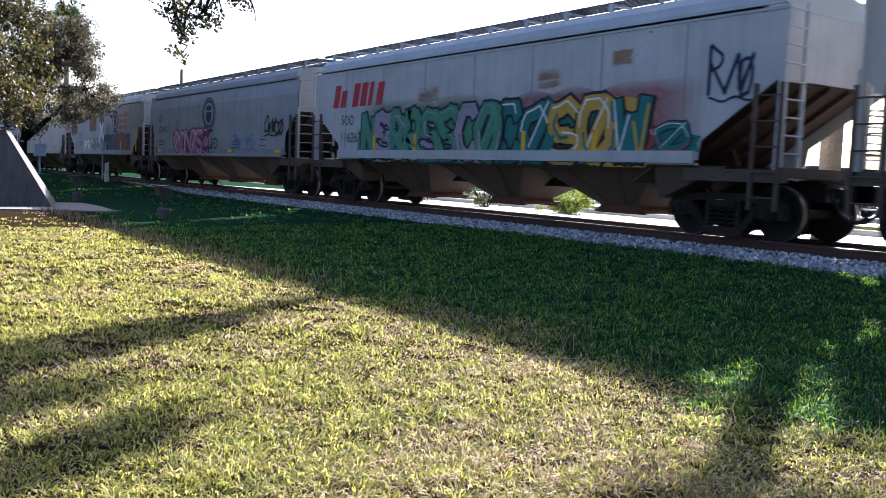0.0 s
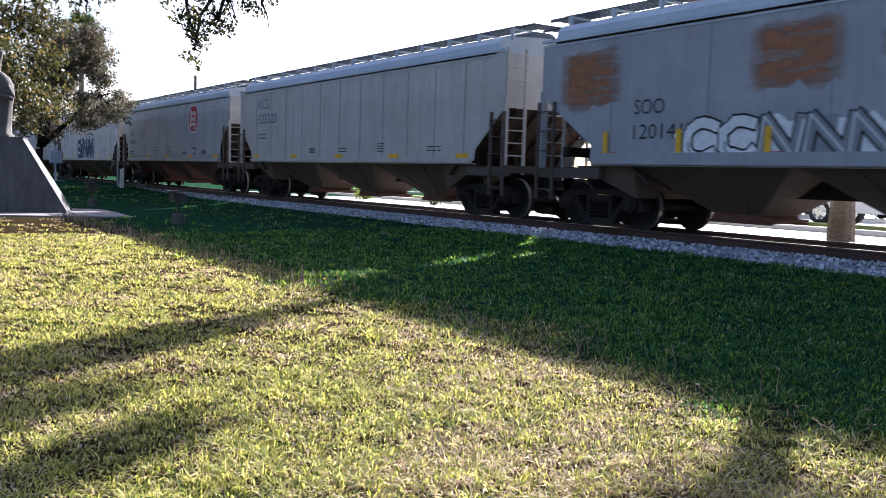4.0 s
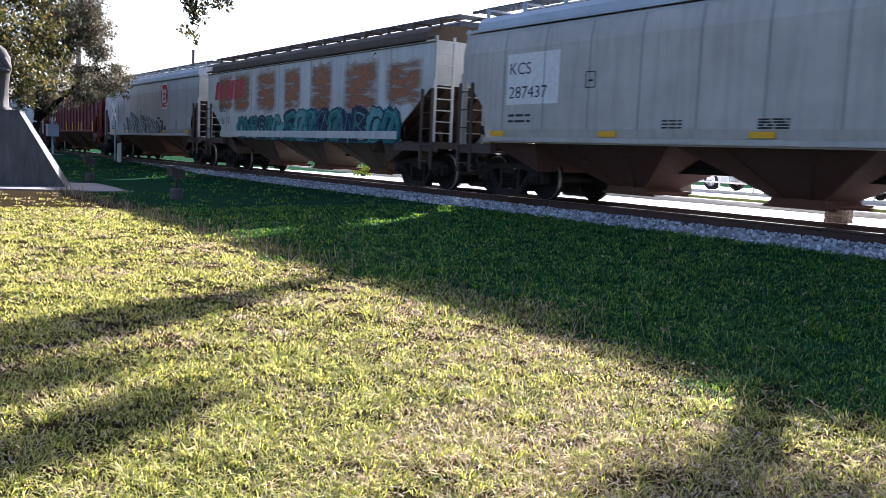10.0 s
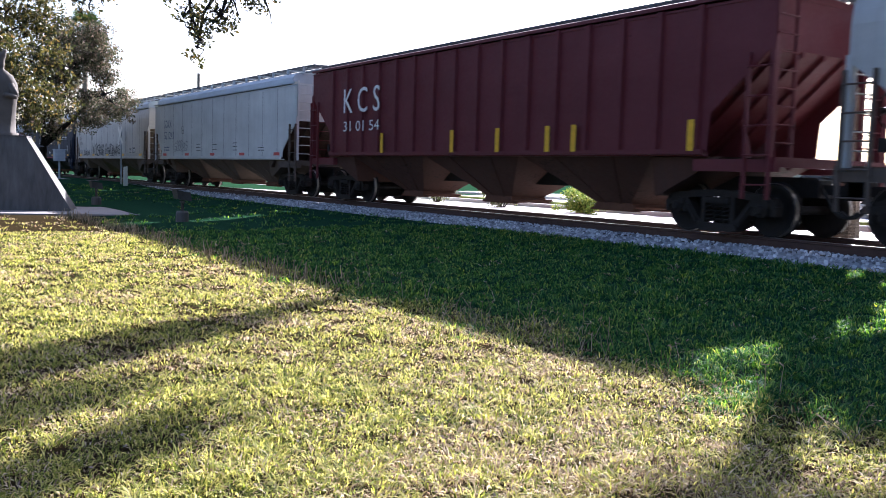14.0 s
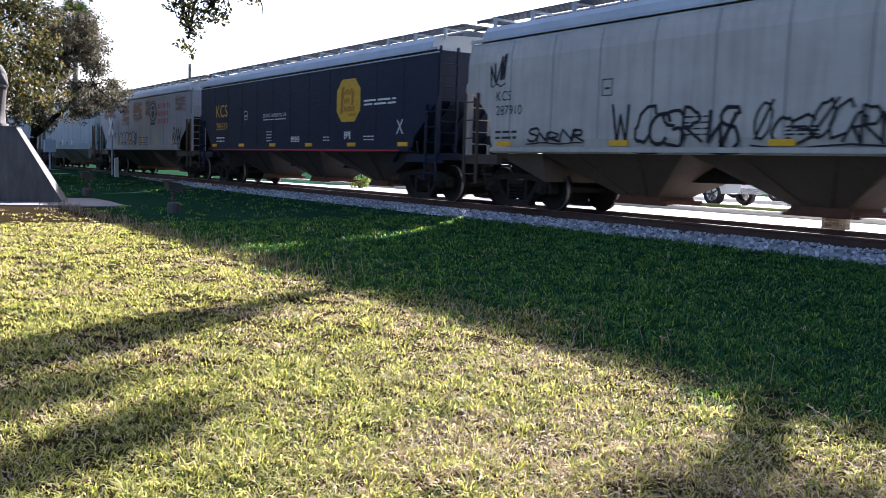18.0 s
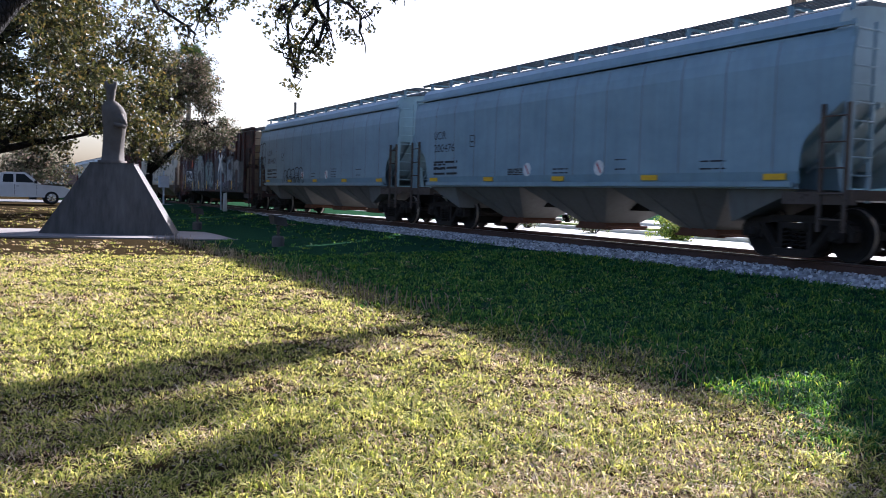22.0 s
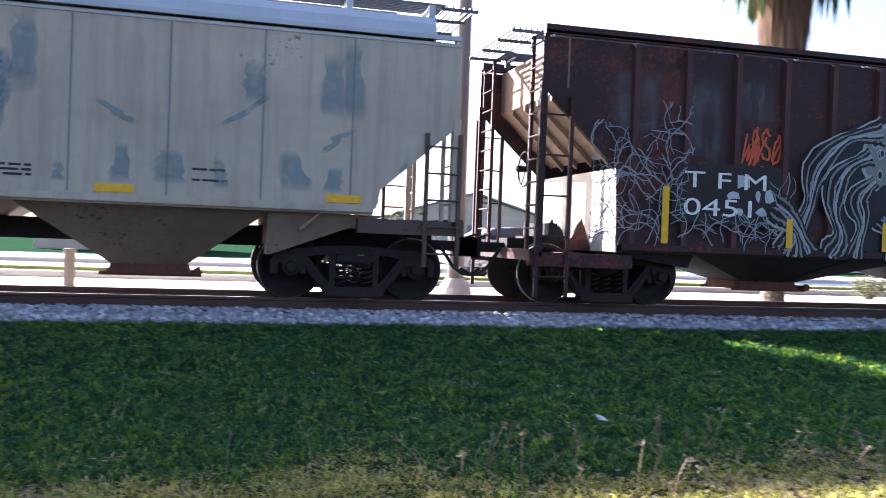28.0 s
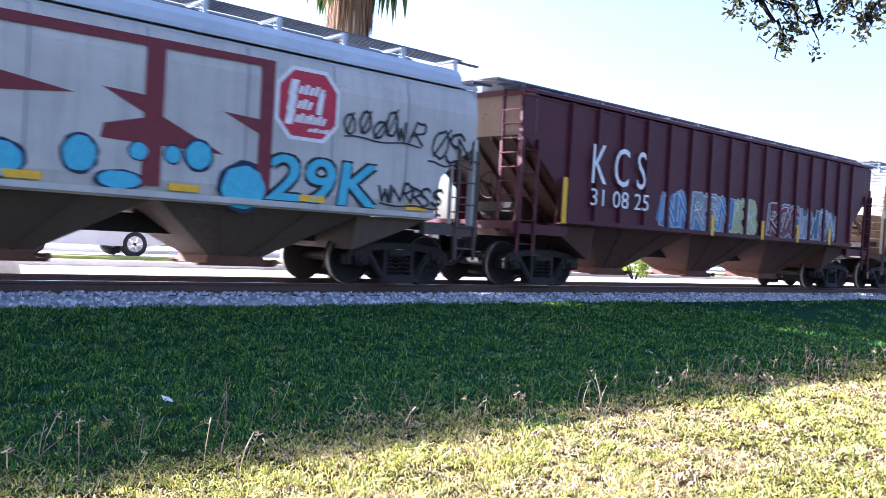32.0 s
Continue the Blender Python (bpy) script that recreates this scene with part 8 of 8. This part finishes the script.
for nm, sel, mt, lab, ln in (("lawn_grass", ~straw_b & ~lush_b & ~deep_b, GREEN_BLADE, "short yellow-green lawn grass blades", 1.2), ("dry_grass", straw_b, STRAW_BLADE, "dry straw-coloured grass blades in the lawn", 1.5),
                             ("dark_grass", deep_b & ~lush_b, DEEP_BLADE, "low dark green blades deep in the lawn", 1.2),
                             ("lush_grass", ~straw_b & lush_b & ~deep_b, LUSH_SHADE_BLADE, "lush green grass blades beside the track, darkened for the train's shade", 0.9), ("shaded_grass", deep_b & lush_b, LUSH_SHADE_DEEP, "darker green blades in the lush grass, shade in their colour", 0.9)):
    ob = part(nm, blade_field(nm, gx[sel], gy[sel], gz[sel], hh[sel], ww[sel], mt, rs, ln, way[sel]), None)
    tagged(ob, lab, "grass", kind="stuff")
# weed stalks along the edge of the mown patch
WEED = per_island("weed_stalk", [(0, (0.12, 0.12, 0.06)), (0.5, (0.26, 0.19, 0.13)), (1, (0.5, 0.4, 0.28))], 0.7, None, 0.3)
g = Geo()
rw = random.Random(9)
for i in range(190):
    x = rw.uniform(-15, 16)
    if -2.5 < x < 1.5 and rw.random() < 0.6:
        continue
    y = 5.15 + rw.gauss(0, 0.3) + 0.25 * math.sin(x * 0.7)
    z = ground_z(x, y)
    h = rw.uniform(0.1, 0.3)
    lx, ly = rw.gauss(0, 0.09), rw.gauss(0, 0.09)
    p0, p1, p2 = (x, y, z), (x + lx * 0.4, y + ly * 0.4, z + h * 0.6), (x + lx, y + ly, z + h)
    g.tube(p0, p1, 0.0032, 0.0026, 4)
    g.tube(p1, p2, 0.0026, 0.0018, 4)
    for k in range(rw.randrange(2, 5)):
        a = rw.uniform(0, 6.28)
        q = (p2[0] + 0.03 * math.cos(a), p2[1] + 0.03 * math.sin(a), p2[2] + rw.uniform(-0.01, 0.03))
        g.tube(p2, q, 0.002, 0.004, 4)
for i in range(150):
    x, y = rw.uniform(1.2, 17), 5.0 + rw.gauss(0, 0.33)
    z, h = ground_z(x, y), rw.uniform(0.12, 0.34)
    lx, ly = rw.gauss(0, 0.07), rw.gauss(0, 0.07)
    p1, p2 = (x + lx * 0.4, y + ly * 0.4, z + h * 0.6), (x + lx, y + ly, z + h)
    g.tube((x, y, z), p1, 0.0042, 0.0034, 4)
    g.tube(p1, p2, 0.0034, 0.0024, 4)
    for k in range(4):
        a = rw.uniform(0, 6.28)
        g.tube(p2, (p2[0] + 0.03 * math.cos(a), p2[1] + 0.03 * math.sin(a), p2[2] + rw.uniform(-0.02, 0.03)), 0.003, 0.005, 4)
for i in range(160):
    x, y = -6.6 + rw.gauss(0, 0.8), 5.1 + rw.gauss(0, 0.2)
    z = ground_z(x, y)
    g.tube((x, y, z), (x + rw.gauss(0, 0.05), y + rw.gauss(0, 0.05), z + rw.uniform(0.06, 0.16)), 0.004, 0.002, 4)
for i in range(520):
    x = rw.uniform(-26, -9.5)
    y = 4.8 + rw.gauss(0, 0.2)
    z = ground_z(x, y)
    g.tube((x, y, z), (x + rw.gauss(0, 0.06), y + rw.gauss(0, 0.05), z + rw.uniform(0.08, 0.22)), 0.008, 0.005, 4)
tagged(part("weed_stalks", g, WEED), "thin seeding weed stalks standing out of the lawn", "weeds", kind="stuff")

# dead leaves lying in the lawn
DEAD_LEAF = per_island("fallen_leaf", [(0, (0.05, 0.03, 0.026)), (0.5, (0.2, 0.12, 0.1)), (1, (0.55, 0.46, 0.42))], 0.7)
lr = 2.6 * (11.0 / 2.6) ** rs.uniform(0, 1, 5200)
la_ = np.radians(rs.uniform(-70, 95, 5200))
lx, ly = -np.sin(la_) * lr, np.cos(la_) * lr
ok = (ly < 5.2) & (value_noise(lx, ly, 0.5, rs) > 0.5)
lx, ly = lx[ok], ly[ok]
pts = np.stack([lx, ly, gz_many(lx, ly) + 0.022], 1)
me = leaf_mesh("fallen_leaves", [(tuple(p), (0.0, 0.0, 0.006), 1) for p in pts[:2600]], 0.026, DEAD_LEAF, 5, 0.6)
tagged(part("fallen_leaves", me, None), "small dead brown leaves lying in the grass", "leaves", kind="stuff")

# ties
TIE = mottled("creosoted_tie", (0.03, 0.024, 0.02), (0.09, 0.075, 0.06), 9, 0.9, 0.5, 0.02, stretch=(1, 0.2, 1))


def tie_geo():
    q = Geo()
    q.hexa([(-0.115, -1.28, 0.2), (0.115, -1.28, 0.2), (0.115, 1.28, 0.2), (-0.115, 1.28, 0.2), (-0.105, -1.27, 0.385), (0.105, -1.27, 0.385), (0.105, 1.27, 0.385), (-0.105, 1.27, 0.385)])
    return q


tie_mesh = tie_geo().mesh("tie", TIE)
for i in range(-75, 76):
    part("tie", tie_mesh, None, track).location = (i * 0.53, rw.uniform(-0.03, 0.03), rw.uniform(-0.01, 0.005))
g = Geo()
for i in list(range(-240, -75)) + list(range(76, 160)):
    g.box(i * 0.53 - 0.11, i * 0.53 + 0.11, -1.28, 1.28, 0.2, 0.385)
tagged(part("distant_ties", g, TIE, track), kind="stuff")

# stones of the ballast shoulder
STONE_MAT = per_island("ballast_stone", [(0, (0.16, 0.16, 0.17)), (0.5, (0.38, 0.38, 0.39)), (1, (0.68, 0.68, 0.68))], 0.85)
rnd_stone = mottled("ballast_piece", (0.22, 0.22, 0.23), (0.46, 0.46, 0.46), 25, 0.85, 0.3)


def stone_points(rr, s):
    base = [(-1, -1, -1), (1, -1, -1), (1, 1, -1), (-1, 1, -1), (-1, -1, 1), (1, -1, 1), (1, 1, 1), (-1, 1, 1)]
    m = Euler((rr.uniform(0, 3), rr.uniform(0, 3), rr.uniform(0, 3))).to_matrix()
    return [m @ Vector((a * rr.uniform(0.5, 1), b * rr.uniform(0.5, 1), c * rr.uniform(0.4, 0.9))) * s for a, b, c in base]


def bed_z(y):
    u = (y - edge_n) / (TRACK_Y - 1.25 - edge_n)
    return 0.275 + 0.1 * min(1, u)


g = Geo()
rr = random.Random(21)
for i in range(15000):
    x = rr.uniform(-30, 26) if i < 10500 else rr.choice((rr.uniform(-75, -30), rr.uniform(26, 60)))
    y = rr.uniform(edge_n - 0.1, TRACK_Y - 0.85) if rr.random() < 0.85 else rr.uniform(TRACK_Y - 0.6, TRACK_Y + 0.6)
    s = rr.uniform(0.018, 0.034)
    c = Vector((x, y, bed_z(y) + s * 0.4 if y > edge_n else 0.27 + s * 0.3))
    g.hexa([c + p for p in stone_points(rr, s)])
tagged(part("ballast_stones", g, STONE_MAT, ballast), kind="stuff")
stones = []
for k in range(10):
    q = Geo()
    q.hexa(stone_points(rr, 0.032))
    stones.append(q.mesh("stone", rnd_stone))
for i in range(300):
    x, y = rr.uniform(-7, 6), rr.uniform(edge_n - 0.02, TRACK_Y - 1.0)
    part("stone", stones[i % 10], None, ballast).location = (x, y, bed_z(y) + 0.026)

# ---- what moves ----
# slack running in and out along the couplings
SURGE = ((0, 1, 2, 3, 6, 7, 8, 9, 10, 11, 12, 13, 14, 17, 18, 19, 20, 21, 22, 23, 24, 25, 27, 28, 29, 30, 31, 32),
         (-0.08, 0.22, 0.0, 0.0, 0.1, -0.14, -0.2, 0.08, 0.0, -0.06, 0.02, -0.03, -0.05, -0.08, 0.08, 0.05, -0.03, -0.16, 0.0, -0.22, 0.05, -0.1, -0.15, -0.1, 0.0, -0.1, 0.04, -0.06))


def train_run(t):
    """How far the train has come, in metres, t seconds after the start."""
    stops = ((0, 10.75), (3.5, 10.75), (5.5, 10.98), (21, 10.98), (25.5, 10.9), (27.5, 10.55), (32, 10.45))
    s = 0.0
    for (t0, v0), (t1, v1) in zip(stops, stops[1:]):
        if t <= t0:
            break
        u = min(t, t1)
        vu = v0 + (v1 - v0) * (u - t0) / (t1 - t0)
        s += (v0 + vu) / 2 * (u - t0)
    return s + float(np.interp(t, SURGE[0], SURGE[1]))


def motions():
    times = [i for i in range(33)]
    for car in CARS:
        walk(car, [(t, pose(car["s_mid"] + train_run(t), TRACK_Y, RAIL_Z)) for t in times])
    ticks = [k / FPS for k in range(32 * FPS + 1)]
    turns = [math.degrees(train_run(t) / WHEEL_R) for t in ticks]
    turning = {}
    for ws in ROLLING:               # all wheels of one size turn alike: axles at the same place in a truck share one run of keys
        x, y, z = ws.location
        place = (round(x, 3), round(y, 3), round(z, 3))
        if place not in turning:
            walk(ws, [(t, pose(x, y, z, 0, a, 0)) for t, a in zip(ticks, turns)])
            turning[place] = ws.animation_data
        else:
            keys = ws.animation_data_create()
            ws.rotation_mode = "QUATERNION"
            keys.action = turning[place].action
            keys.action_slot = turning[place].action_slot
    for vehicle, rows in DRIVING:
        walk(vehicle, rows)


motions()
